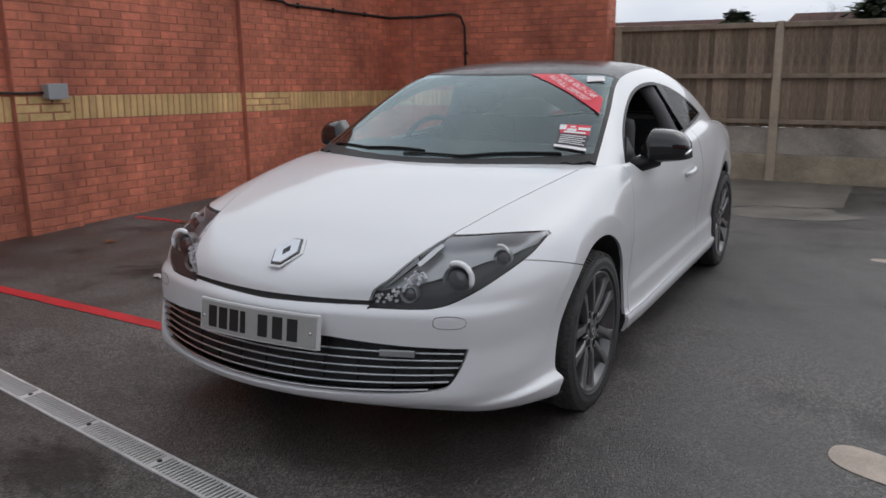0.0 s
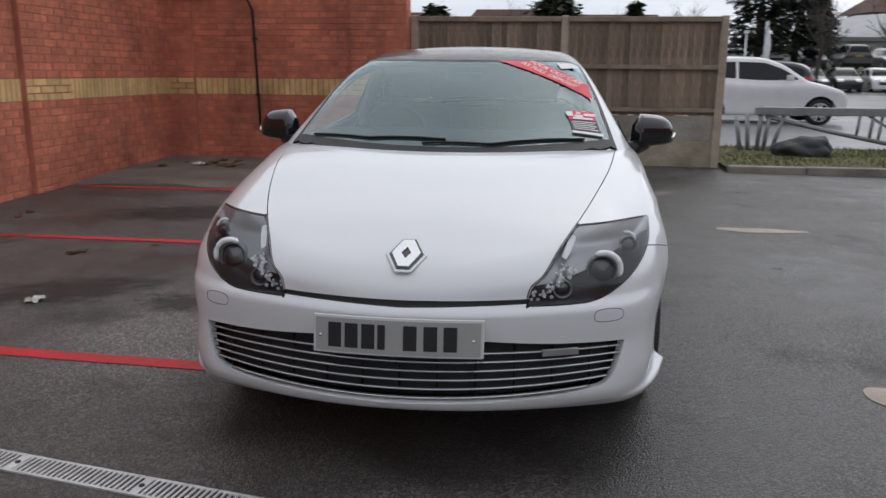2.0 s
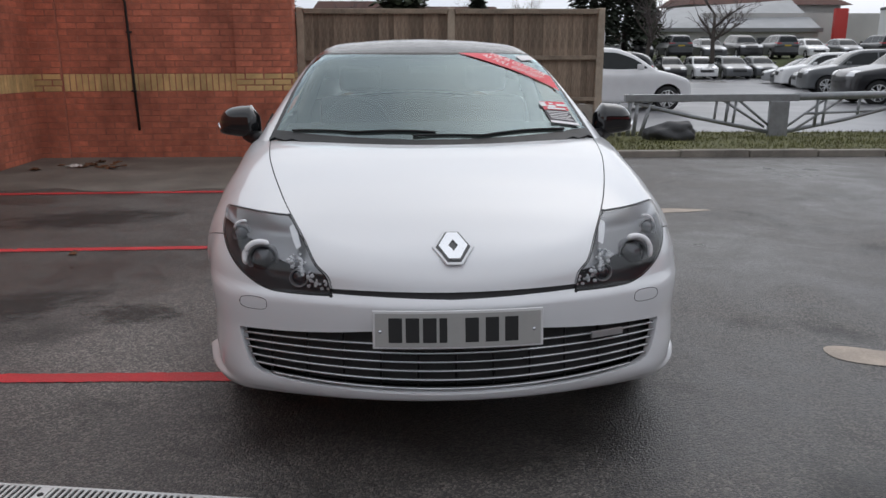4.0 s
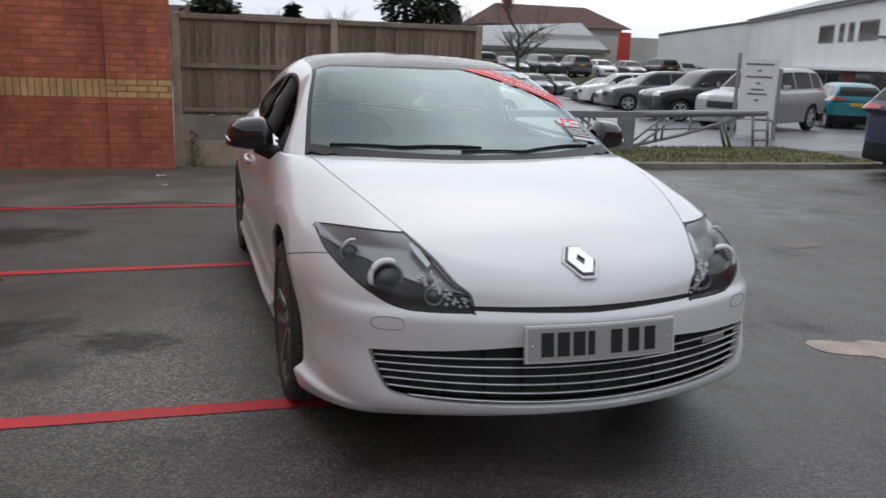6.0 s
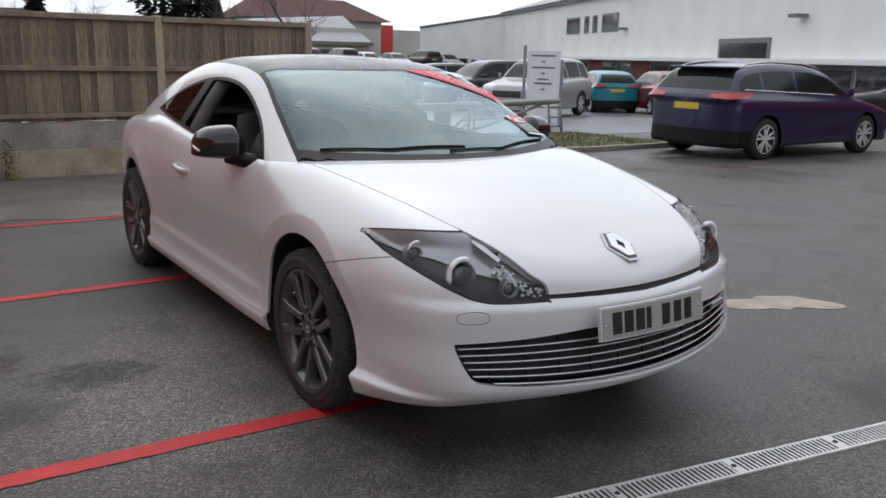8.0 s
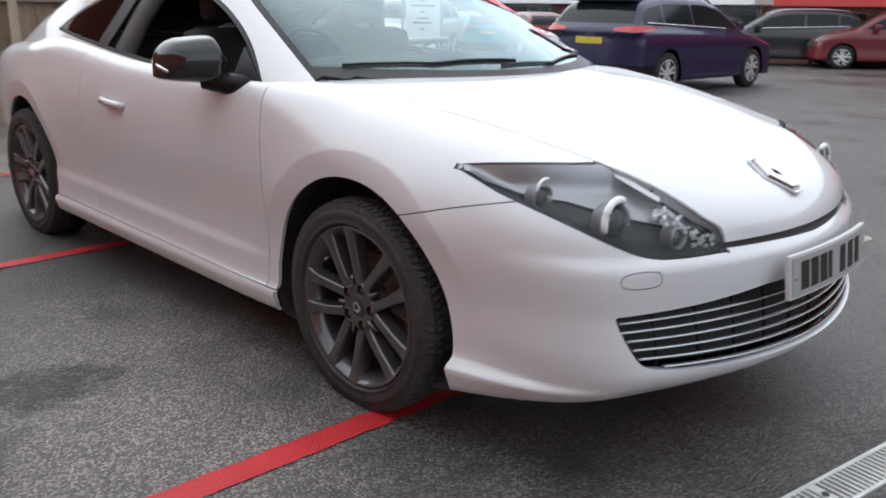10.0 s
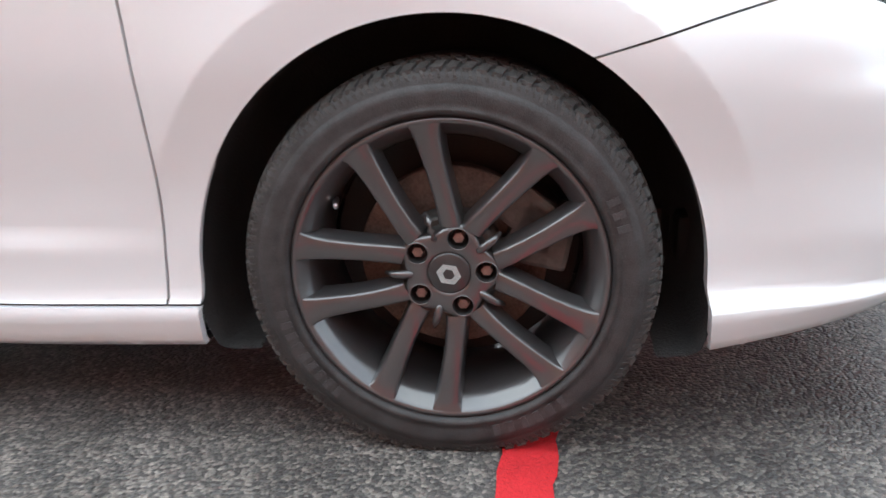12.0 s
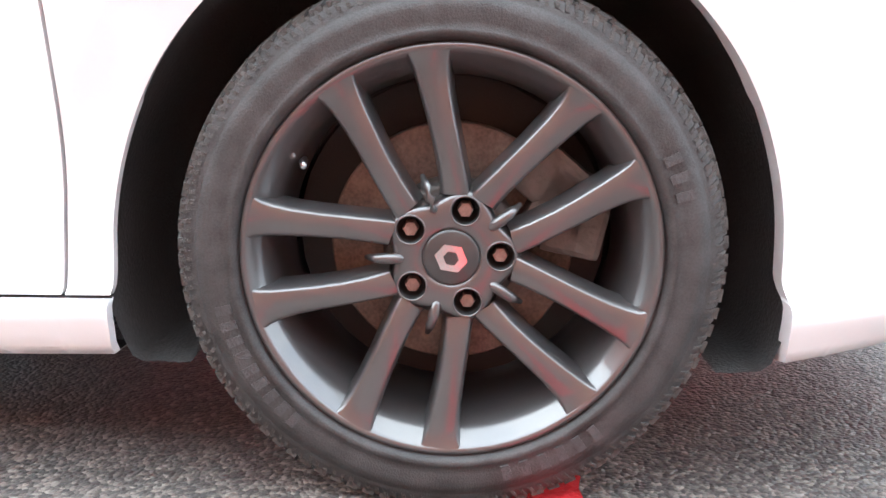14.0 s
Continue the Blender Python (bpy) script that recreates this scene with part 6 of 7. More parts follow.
for u0, u1, v0, v1 in ((0.0, 0.22, 0.74, 0.94), (0.26, 0.55, 0.70, 0.80), (0.60, 0.98, 0.76, 0.86), (0.18, 0.86, 0.62, 0.69), (0.34, 0.50, 0.84, 0.90)):
    card_patch("card_mark", u0, u1, v0, v1, WHITE_STICKER, 0.009)
for k in range(5):
    v0 = 0.20 + 0.075 * k
    card_patch("card_line", 0.10, 0.90 - 0.08 * (k % 2), v0, v0 + 0.028, WHITE_STICKER, 0.009)
card_patch("card_foot", 0.0, 1.0, 0.0, 0.10, WHITE_STICKER, 0.010)
sticker = thing("paper_slip", "", "")
sticker.parent = coupe
sticker["label"] = "white paper slip inside the windscreen"
screen_patch("slip", ((0.470, 2.005), (0.548, 2.04), (0.575, 1.975), (0.494, 1.935)), WHITE_STICKER, "", n=3)

# ---- other parked cars: one builder for all kinds ----
CAR_GLASS = material("dark_car_glass", (0.014, 0.017, 0.018), 0.08, vary=0.2, bump=0.0, coat=0.0, spec=0.35)
RED_LENS = material("red_tail_lens", (0.45, 0.012, 0.02), 0.2, vary=0.15, bump=0.0, coat=0.6)
CLEAR_LENS = material("clear_lamp_lens", (0.55, 0.56, 0.58), 0.15, metal=0.5, vary=0.1, bump=0.0, coat=0.6)
YELLOW_PLATE = material("yellow_plate", (0.62, 0.44, 0.03), 0.45, vary=0.05, bump=0.0)
FAR_TYRE = material("far_tyre", (0.02, 0.02, 0.02), 0.8, vary=0.2, bump=0.1)
FAR_RIM = material("silver_rim", (0.78, 0.79, 0.80), 0.35, metal=0.4, vary=0.1, bump=0.0)


def paint(name, c):
    return material(name, c, 0.3, vary=0.06, scale=3, bump=0.0, coat=0.6, rough_vary=0.04)


PAINTS = {"blue": paint("dark_blue_paint", (0.012, 0.010, 0.055)), "white": paint("white_paint", (0.78, 0.78, 0.78)), "silver": paint("silver_paint", (0.36, 0.37, 0.38)), "black": paint("black_paint", (0.012, 0.012, 0.014)), "grey": paint("grey_paint", (0.10, 0.105, 0.11)), "red": paint("red_paint", (0.16, 0.012, 0.016)), "teal": paint("turquoise_paint", (0.012, 0.22, 0.27))}


def car_kind(L, W, H, belt, roof, ws, rs, wheel_r, axles, clearance=0.2, high=False):
    """Meshes of one kind of car, nose at y = 0: belt and roof lines, windscreen and rear screen ends."""
    hw = W / 2

    def low(p):
        x, y, z = p[:, 0], p[:, 1], p[:, 2]
        top = z - (curve(y, *belt) - 0.06 * x * x)
        side = x - (curve(z, [0.1, 0.25, 0.5, 0.75, 1.0, 1.4], [hw - 0.05, hw - 0.01, hw - 0.015, hw, hw - 0.035, hw - 0.15]) - 0.10 * np.maximum(0.6 - y, 0) ** 2 - 0.08 * np.maximum(y - L + 0.6, 0) ** 2)
        f = smax(top, side, 0.10)
        f = smax(f, (0.22 * x * x + 0.10 * np.maximum(z - 0.5, 0) - y) * 0.9, 0.12)
        f = smax(f, y - (L - 0.20 * x * x - 0.05 * np.maximum(z - 0.8, 0)), 0.10)
        return smax(f, clearance - z, 0.03)

    def cab(p):
        x, y, z = p[:, 0], p[:, 1], p[:, 2]
        f = smax(z - (curve(y, *roof) - 0.06 * x * x), (x - (hw - 0.06 - 0.40 * (z - 0.95))) * 0.93, 0.09)
        return np.maximum.reduce([f, 0.90 - z, roof[0][0] - y, y - roof[0][-1]])

    def body(p):
        return np.minimum(low(p), cab(p))

    cols = 64
    ro, rw = [], []
    for t in np.linspace(0.01, math.pi / 2, 34):
        ro.append(1.0), rw.append(t)
    for yy in np.linspace(1.0, L - 0.8, 80)[1:]:
        ro.append(yy), rw.append(math.pi / 2)
    for t in np.linspace(math.pi / 2, math.pi - 0.01, 34)[1:]:
        ro.append(L - 0.8), rw.append(t)
    R_ = len(ro)
    ph_ = np.tile(np.pi * np.arange(cols) / (cols - 1), R_)
    th_ = np.repeat(rw, cols)
    o = np.zeros((R_ * cols, 3))
    o[:, 1], o[:, 2] = np.repeat(ro, cols), 0.62
    w = np.stack([np.sin(th_) * np.sin(ph_), -np.cos(th_), np.sin(th_) * np.cos(ph_)], 1)
    w[np.abs(w[:, 0]) < 1e-9, 0] = 0
    V = cast(body, o, w, 3.2, 30)
    V[np.tile((np.arange(cols) == 0) | (np.arange(cols) == cols - 1), R_), 0] = 0.0
    F = grid_faces(R_, cols)

    def belt_f(V):
        return V[:, 2] - (curve(V[:, 1], *belt) + 0.015)

    def head_f(V):
        return V[:, 2] - (curve(V[:, 1], *roof) - 0.06 * V[:, 0] ** 2 - 0.095)

    def edge_x(V):
        return V[:, 0] - (hw - 0.06 - 0.40 * (V[:, 2] - 0.95) - 0.075)

    def arch(V, ya):
        return np.where(V[:, 0] > hw * 0.6, np.hypot(V[:, 1] - ya, V[:, 2] - wheel_r) - wheel_r - 0.055, 0.5)

    pillars = [ws + 0.62, ws + 1.55, rs - 0.75]
    cuts = [belt_f, head_f, edge_x, lambda V: V[:, 2] - 0.47, lambda V: V[:, 1] - (L - 0.62), lambda V: V[:, 2] - (max(belt[1]) + 0.03), lambda V: arch(V, axles[0]), lambda V: arch(V, axles[1]), lambda V: V[:, 1] - (ws + 0.30), lambda V: V[:, 1] - (rs - 0.16), lambda V: V[:, 1] - (ws + 0.95), lambda V: V[:, 2] - (H - 0.10), lambda V: V[:, 1] - (rs - 0.45), lambda V: V[:, 2] - (H - 0.13), lambda V: belt_f(V) - 0.045, lambda V: head_f(V) + 0.02]
    for yp in pillars[1:]:
        cuts += [lambda V, yp=yp: V[:, 1] - yp, lambda V, yp=yp: V[:, 1] - yp - 0.06]
    for f in cuts:
        V, F = split(V, F, f)
    C = np.array([V[list(q)].mean(0) for q in F])
    be, he, ed = belt_f(C), head_f(C), edge_x(C)
    hole = (arch(C, axles[0]) < 0) | (arch(C, axles[1]) < 0)
    y = C[:, 1]
    pil = np.zeros(len(C), bool)
    for yp in pillars[1:]:
        pil |= (y > yp) & (y < yp + 0.06)
    up = be > 0
    side = up & (ed > 0) & (he < 0) & (y > ws + 0.30) & (y < rs - 0.16) & ~pil
    front = up & (ed < 0) & (y < ws + 0.95) & (he > -0.02) & (C[:, 2] < H - 0.10)
    rear = up & (ed < 0) & (y > rs - 0.45) & (C[:, 2] < H - 0.13) & (C[:, 2] > max(belt[1]) + 0.03)
    glassy = (side | front | rear) & ~hole
    skirt = (C[:, 2] < 0.47) & (y > L - 0.62) & ~glassy & ~hole
    return {"body": both_sides(*pick(V, F, ~glassy & ~hole & ~skirt)), "skirt": both_sides(*pick(V, F, skirt)), "glass": both_sides(*pick(V, F, glassy)), "dim": (L, W, H, wheel_r, axles), "f": body}


KINDS = {
    "estate": car_kind(4.40, 1.82, 1.49, ([0, 0.25, 0.9, 1.25, 2.0, 3.4, 4.2, 4.33, 4.40], [0.62, 0.76, 0.92, 0.97, 0.98, 1.03, 1.04, 1.03, 0.97]), ([1.0, 1.25, 2.0, 2.4, 3.2, 3.75, 4.02, 4.40], [0.88, 1.0, 1.40, 1.47, 1.49, 1.45, 1.39, 0.98]), 1.2, 4.32, 0.325, (0.90, 3.55)),
    "hatch": car_kind(3.60, 1.64, 1.47, ([0, 0.2, 0.7, 1.0, 1.8, 2.8, 3.4, 3.6], [0.60, 0.76, 0.92, 0.97, 0.95, 1.0, 1.03, 0.9]), ([0.7, 0.95, 1.6, 2.0, 2.6, 3.1, 3.45, 3.6], [0.86, 0.98, 1.36, 1.46, 1.47, 1.42, 1.25, 0.9]), 0.9, 3.5, 0.29, (0.70, 3.05)),
    "suv": car_kind(4.55, 1.86, 1.74, ([0, 0.25, 0.9, 1.2, 2.0, 3.4, 4.3, 4.55], [0.80, 0.98, 1.10, 1.14, 1.14, 1.16, 1.18, 1.0]), ([0.95, 1.2, 1.8, 2.2, 3.2, 4.1, 4.4, 4.55], [1.02, 1.14, 1.60, 1.71, 1.74, 1.71, 1.55, 1.05]), 1.1, 4.45, 0.36, (0.88, 3.52), 0.24),
}


def wheel_meshes(r):
    tyre = mesh_of("tyre", *revolve([(-0.10, r * 0.66), (-0.105, r * 0.9), (-0.08, r), (0.08, r), (0.105, r * 0.9), (0.10, r * 0.66)], 32), FAR_TYRE)
    v, f = revolve([(-0.098, r * 0.67), (-0.103, r * 0.63), (-0.085, r * 0.58), (-0.03, r * 0.55), (-0.02, 0.0)], 32)
    rim = mesh_of("rim", v, f, FAR_TYRE)
    sp = []
    for k in range(10):
        bm = bmesh.new()
        box(bm, (-0.100, -0.017, 0.0), (-0.075, 0.017, r * 0.63), 0.005)
        bmesh.ops.transform(bm, matrix=Matrix.Rotation(2 * math.pi * (k // 2) / 5 + (0.22 if k % 2 else -0.22), 4, "X"), verts=bm.verts)
        me = bpy.data.meshes.new("spoke")
        bm.to_mesh(me)
        bm.free()
        me.materials.append(FAR_RIM)
        sp.append(me)
    ringm = mesh_of("rim_edge", *revolve([(-0.100, r * 0.69), (-0.107, r * 0.66), (-0.098, r * 0.62)], 32), FAR_RIM)
    return tyre, rim, sp, ringm


FAR_WHEELS = {k: wheel_meshes(d["dim"][3]) for k, d in KINDS.items()}


def parked_car(kind, colour, at, label, group="", rear_plate=True):
    d = KINDS[kind]
    L, W, H, r, axles = d["dim"]
    car = thing("parked_car", label, "car", at, group)
    part("body", d["body"], PAINTS[colour], car, smooth=True)
    part("rear_bumper", d["skirt"], TRIM_BLACK, car, "black plastic lower bumper", smooth=True)
    part("glass", d["glass"], CAR_GLASS, car, smooth=True)
    tyre, rim, sp, ringm = FAR_WHEELS[kind]
    for ya in axles:
        for sx in (-1, 1):
            wh = part("wheel", tyre, FAR_TYRE, car)
            wh.matrix_basis = pose(sx * (W / 2 - 0.115), ya, r, 0, 0, 0 if sx < 0 else 180)
            for me in (rim, ringm, *sp):
                part(me.name.split(".")[0], me, FAR_RIM, wh)

    def lamp_patch(name, x0, x1, z0, z1, y_from, dirn, mat):
        n = 6
        v, f = [], []
        for i in range(n + 1):
            for j in range(n + 1):
                v.append((x0 + (x1 - x0) * i / n, 0, z0 + (z1 - z0) * j / n))
        P = np.array(v)
        o = P.copy()
        o[:, 1] = y_from
        w = np.tile(np.array([[0.0, dirn, 0.0]]), (len(P), 1))
        A = np.abs(o)
        A[:, 1] = o[:, 1]
        hitp = cast(d["f"], A, w, 2.5, 30)
        S = [(a[0], b[1] + dirn * 0.012, a[2]) for a, b in zip(P, hitp)]
        f = [(i * (n + 1) + j, (i + 1) * (n + 1) + j, (i + 1) * (n + 1) + j + 1, i * (n + 1) + j + 1) for i in range(n) for j in range(n)]
        return part(name, (S, f), mat, car, smooth=True)

    def wedge(name, sx, zc, mat):
        """A tail lamp that wraps round the rear corner, tapering to both ends."""
        nu, nv = 16, 4
        o, w = [], []
        for i in range(nu + 1):
            u = i / nu
            a = math.radians(-4 + 84 * u)
            h = 0.047 * min(1.0, 0.5 + 1.6 * u) * min(1.0, 2.2 * (1 - u) + 0.1)
            for j in range(nv + 1):
                o.append((W / 2 - 0.42 + 0.05 * u, L - 0.62, zc + h * (2 * j / nv - 1) + 0.03 * u))
                w.append((math.sin(a), math.cos(a), 0.0))
        S = cast(d["f"], np.array(o), np.array(w), 1.4, 30) + np.array(w) * 0.012
        S[:, 0] *= sx
        n = nv + 1
        f = [(i * n + j, (i + 1) * n + j, (i + 1) * n + j + 1, i * n + j + 1) for i in range(nu) for j in range(nv)]
        return part(name, (S, f), mat, car, smooth=True)

    zl = H * 0.60
    if kind == "estate":
        part("spoiler", boxes(((-0.58, 3.92, 1.392), (0.58, 4.20, 1.425)), bevel=0.014), PAINTS[colour], car, smooth=True)
        ys = np.linspace(1.9, 3.95, 14)
        roof_at = cast(d["f"], np.stack([np.full(14, 0.58), ys, np.full(14, 0.9)], 1), np.tile(np.array([[0.0, 0.0, 1.0]]), (14, 1)), 1.0, 30)
        yw = np.linspace(1.7, 4.05, 16)
        waist = cast(d["f"], np.stack([np.zeros(16), yw, 1.0 + 0.04 * (yw - 2.0)], 1), np.tile(np.array([[1.0, 0.0, 0.0]]), (16, 1)), 1.3, 30)
        for sx in (-1, 1):
            part("roof_rail", tube([(sx * p[0], p[1], p[2] + 0.03 * min(1, (p[1] - 1.85) * 6, (4.0 - p[1]) * 6)) for p in roof_at], 0.014, 6), SATIN, car, "silver roof rail", smooth=True)
            part("waist_strip", tube([(sx * (p[0] + 0.004), p[1], p[2]) for p in waist], 0.012, 6), CHROME, car, "bright strip under the side windows", smooth=True)
    for sx in (-1, 1):
        wedge("tail_lamp", sx, zl + 0.09, RED_LENS)
        lamp_patch("headlamp", sx * (W / 2 - 0.48), sx * (W / 2 - 0.12), zl - 0.22, zl - 0.06, 1.2, -1, CLEAR_LENS)
        bm = bmesh.new()
        box(bm, (sx * W / 2 - 0.03 + sx * 0.03, axles[0] + 0.62, H * 0.655), (sx * W / 2 + 0.03 + sx * 0.12, axles[0] + 0.78, H * 0.655 + 0.13), 0.025)
        part("mirror", bm, PAINTS[colour], car, smooth=True)
    lamp_patch("rear_plate", -0.25, 0.25, zl - 0.13, zl - 0.03, L - 1.2, 1, YELLOW_PLATE)
    lamp_patch("front_grille", -0.45, 0.45, zl - 0.42, zl - 0.24, 1.2, -1, MATT_BLACK)
    part("underside", boxes(((-W / 2 + 0.25, 0.4, 0.22), (W / 2 - 0.25, L - 0.4, 0.72))), MATT_BLACK, car)
    return car


def park(kind, colour, x, y, heading, label, group="", lift=0.0, ref="mid"):
    """heading: degrees of the car's nose, anticlockwise from +x; the place is the car's middle."""
    L = KINDS[kind]["dim"][0]
    m = pose(x, y, gz(x, y) + lift, 0, 0, heading + 90) @ Matrix.Translation((0, -L / 2, 0))
    return parked_car(kind, colour, m, label, group)


park("estate", "blue", 10.50, 6.66, -2, "dark blue estate car with roof rails and yellow rear plate")
park("hatch", "white", 5.2, 17.35, 0, "small white hatchback parked beyond the barrier")
park("hatch", "black", 6.65, 24.5, 160, "dark hatchback parked behind a white one")
rowcars = "cars parked in the sales rows"
park("suv", "silver", 14.5, 17.5, 205, "silver crossover parked near the white building", rowcars)
park("suv", "black", 15.4, 21.3, 172, "black boxy off-roader parked near the white building", rowcars)
park("hatch", "teal", 19.6, 19.9, 62, "turquoise hatchback parked by the white building", rowcars)
park("hatch", "red", 20.3, 17.8, 62, "dark red hatchback parked by the white building", rowcars)
park("hatch", "red", 20.2, 15.6, 62, "dark red hatchback parked by the white building", rowcars)
park("hatch", "white", 21.9, 22.4, 62, "white hatchback parked by the white building", rowcars)
park("estate", "black", 20.6, 9.2, 120, "black estate car by the red fascia", rowcars)
park("hatch", "red", 20.6, 6.4, 120, "red hatchback by the red fascia", rowcars)
park("suv", "silver", 18.6, 26.0, 172, "silver crossover in the sales row", rowcars)
for i, (k, c) in enumerate((("suv", "grey"), ("hatch", "white"), ("hatch", "silver"), ("suv", "white"), ("estate", "grey"), ("hatch", "black"), ("estate", "silver"))):
    park(k, c, 18.3 + 1.0 * i, 29.2 + 2.75 * i, 165, c + " car parked in the sales row", rowcars)
for i, (k, c) in enumerate((("hatch", "grey"), ("hatch", "silver"), ("estate", "black"), ("hatch", "black"), ("hatch", "white"), ("estate", "grey"), ("hatch", "grey"))):
    park(k, c, 11.8 + 2.3 * i, 51.2 + 0.5 * i, -95, c + " car facing out from the back row", rowcars)

# ---- bank with a second row of cars above ----
BANK = material("grass_bank", (0.075, 0.085, 0.035), 0.9, vary=0.5, scale=1.2, fine=20, bump=0.4)
v, f = [], []
for i in range(61):
    x = -2 + 75 * i / 60
    for y, h in ((56.0, 0.0), (57.6, 1.15), (75.0, 1.25)):
        v.append((x, y, gz(x, 56) + h + 0.08 * math.sin(x * 1.3)))
f = [(i * 3 + k, i * 3 + 3 + k, i * 3 + 4 + k, i * 3 + 1 + k) for i in range(60) for k in range(2)]
tagged(part("bank", (v, f), BANK, smooth=True), "low grass bank behind the car park", "bank", kind="structure")
for i, (k, c) in enumerate((("hatch", "white"), ("suv", "white"), ("hatch", "black"), ("suv", "grey"), ("estate", "grey"), ("suv", "black"), ("suv", "grey"), ("hatch", "white"), ("hatch", "grey"), ("suv", "black"), ("hatch", "silver"), ("suv", "black"))):
    park(k, c, 13.5 + 2.7 * i, 60.5, -95 if i % 3 else 85, c + " car parked on the bank", rowcars, lift=1.2)

# ---- white workshop building ----
CLAD = material("white_cladding", (0.84, 0.84, 0.83), 0.5, vary=0.08, scale=0.6, fine=20, bump=0.05)
ROOF_GREY = material("grey_sheet_roof", (0.33, 0.34, 0.35), 0.5, vary=0.15, scale=0.8, bump=0.1)
RED_FASCIA = material("red_fascia", (0.50, 0.035, 0.03), 0.45, vary=0.08, bump=0.0)
DARK_BRICK = material("brown_brick_base", (0.14, 0.05, 0.035), 0.8, vary=0.3, scale=3, fine=30, bump=0.3)
WINDOW_DARK = material("dark_window", (0.03, 0.034, 0.036), 0.12, vary=0.3, scale=2, bump=0.0, coat=0.5)
FRAME_GREY = material("grey_frame", (0.18, 0.18, 0.18), 0.5, vary=0.1, bump=0.0)
P1, DIRN = Vector((43.6, 56.3, 0)), Vector((-0.41, -0.912, 0)).normalized()
OUT = Vector((-DIRN.y, DIRN.x, 0)) * -1
if OUT.dot(Vector((-1, -0.5, 0))) < 0:
    OUT = -OUT
BM = Matrix((DIRN, OUT, Vector((0, 0, 1)))).transposed().to_4x4()
BM.translation = P1


def slab(name, s0, s1, o0, o1, z0, z1, mat, parent, label="", bevel=0.0):
    bm = bmesh.new()
    box(bm, (s0, o0, z0), (s1, o1, z1), bevel)
    bmesh.ops.transform(bm, matrix=BM, verts=bm.verts)
    return part(name, bm, mat, parent, label)


works = thing("workshop_building", "long white clad workshop with grey roof and dark window strip", "building")
slab("wall", 0, 50.5, -14, 0, -1.6, 5.0, CLAD, works)
slab("wall", 50.5, 80, -14, -0.02, -1.6, 5.0, DARK_BRICK, works, "brown brick wall under a red fascia")
slab("fascia", 50.5, 80, -0.02, 0.25, 1.35, 3.4, RED_FASCIA, works, "bright red fascia")
slab("eave", -0.2, 80, -0.2, 0.35, 4.95, 5.2, FRAME_GREY, works)
v = [BM @ Vector(p) for p in ((-0.3, 0.5, 5.15), (80, 0.5, 5.15), (80, -7, 7.4), (-0.3, -7, 7.4), (80, -14.5, 5.15), (-0.3, -14.5, 5.15), (-0.3, -7, 5.0), (80, -7, 5.0))]
part("roof", (v, [(0, 1, 2, 3), (3, 2, 4, 5), (0, 3, 5), (1, 4, 2)]), ROOF_GREY, works)
# gable wing to the left
v = [(43.6, 56.3), (39.7, 63.9), (52.0, 70.0), (56.0, 62.5)]
zt = [5.0, 3.9, 3.9, 5.0]
part("side_wing", ([(x, y, -1.6) for x, y in v] + [(x, y, z) for (x, y), z in zip(v, zt)], [(0, 1, 5, 4), (1, 2, 6, 5), (2, 3, 7, 6), (4, 5, 6, 7)]), CLAD, works)
part("wing_edge", tube([(43.6, 56.3, 5.02), (39.7, 63.9, 3.92)], 0.12, 6), FRAME_GREY, works)
part("wing_door", boxes(((-0.9, -0.1, 0), (0.9, 0.1, 2.1))), WINDOW_DARK, works).matrix_basis = pose(41.5, 60.2, -0.9, 0, 0, 117)
for s0, s1 in ((17.4, 20.0), (20.9, 21.7), (22.4, 23.2), (24.0, 26.6)):
    win = slab("window", s0, s1, -0.05, 0.04, 2.95, 4.0, FRAME_GREY, works)
    slab("pane", s0 + 0.1, s1 - 0.1, 0.03, 0.06, 3.05, 3.9, WINDOW_DARK, win)
gar = slab("garage_door", 38.3, 42.3, -0.05, 0.05, -0.8, 2.35, FRAME_GREY, works, "open workshop entrance")
slab("opening", 38.5, 42.1, 0.03, 0.07, -0.8, 2.15, WINDOW_DARK, gar)
s = 13.0
i = 0
while s < 50:
    if not 37.9 < s < 42.6:
        w = 2.2
        if i % 3 == 1:
            slab("panel", s, s + w, -0.03, 0.05, -0.9, 1.35, DARK_BRICK, works)
        else:
            win = slab("window", s, s + w, -0.03, 0.05, -0.9, 1.35, FRAME_GREY, works)
            slab("pane", s + 0.1, s + w - 0.1, 0.04, 0.08, -0.3, 1.2, WINDOW_DARK, win)
    s += 2.3
    i += 1
slab("canopy", 12.8, 50.2, 0.0, 0.7, 1.38, 1.55, CLAD, works)
for s in (27.5, 44.0):
    slab("wall_lamp", s, s + 0.5, 0.0, 0.5, 3.0, 3.12, FRAME_GREY, works)

# ---- far showroom, house roof and sheds ----
FAR_WALL = material("pale_far_wall", (0.48, 0.47, 0.45), 0.7, vary=0.15, scale=0.4, bump=0.05)
TILE_ROOF = material("brown_tile_roof", (0.10, 0.045, 0.035), 0.8, vary=0.3, scale=1.5, fine=12, bump=0.3)
show = thing("showroom", "long pale showroom with a low grey roof", "building")
part("wall", boxes(((30, 76, -1), (62, 86, 4.0))), FAR_WALL, show)
part("wing", boxes(((24, 74, -1), (40, 84, 2.6))), FAR_WALL, show)
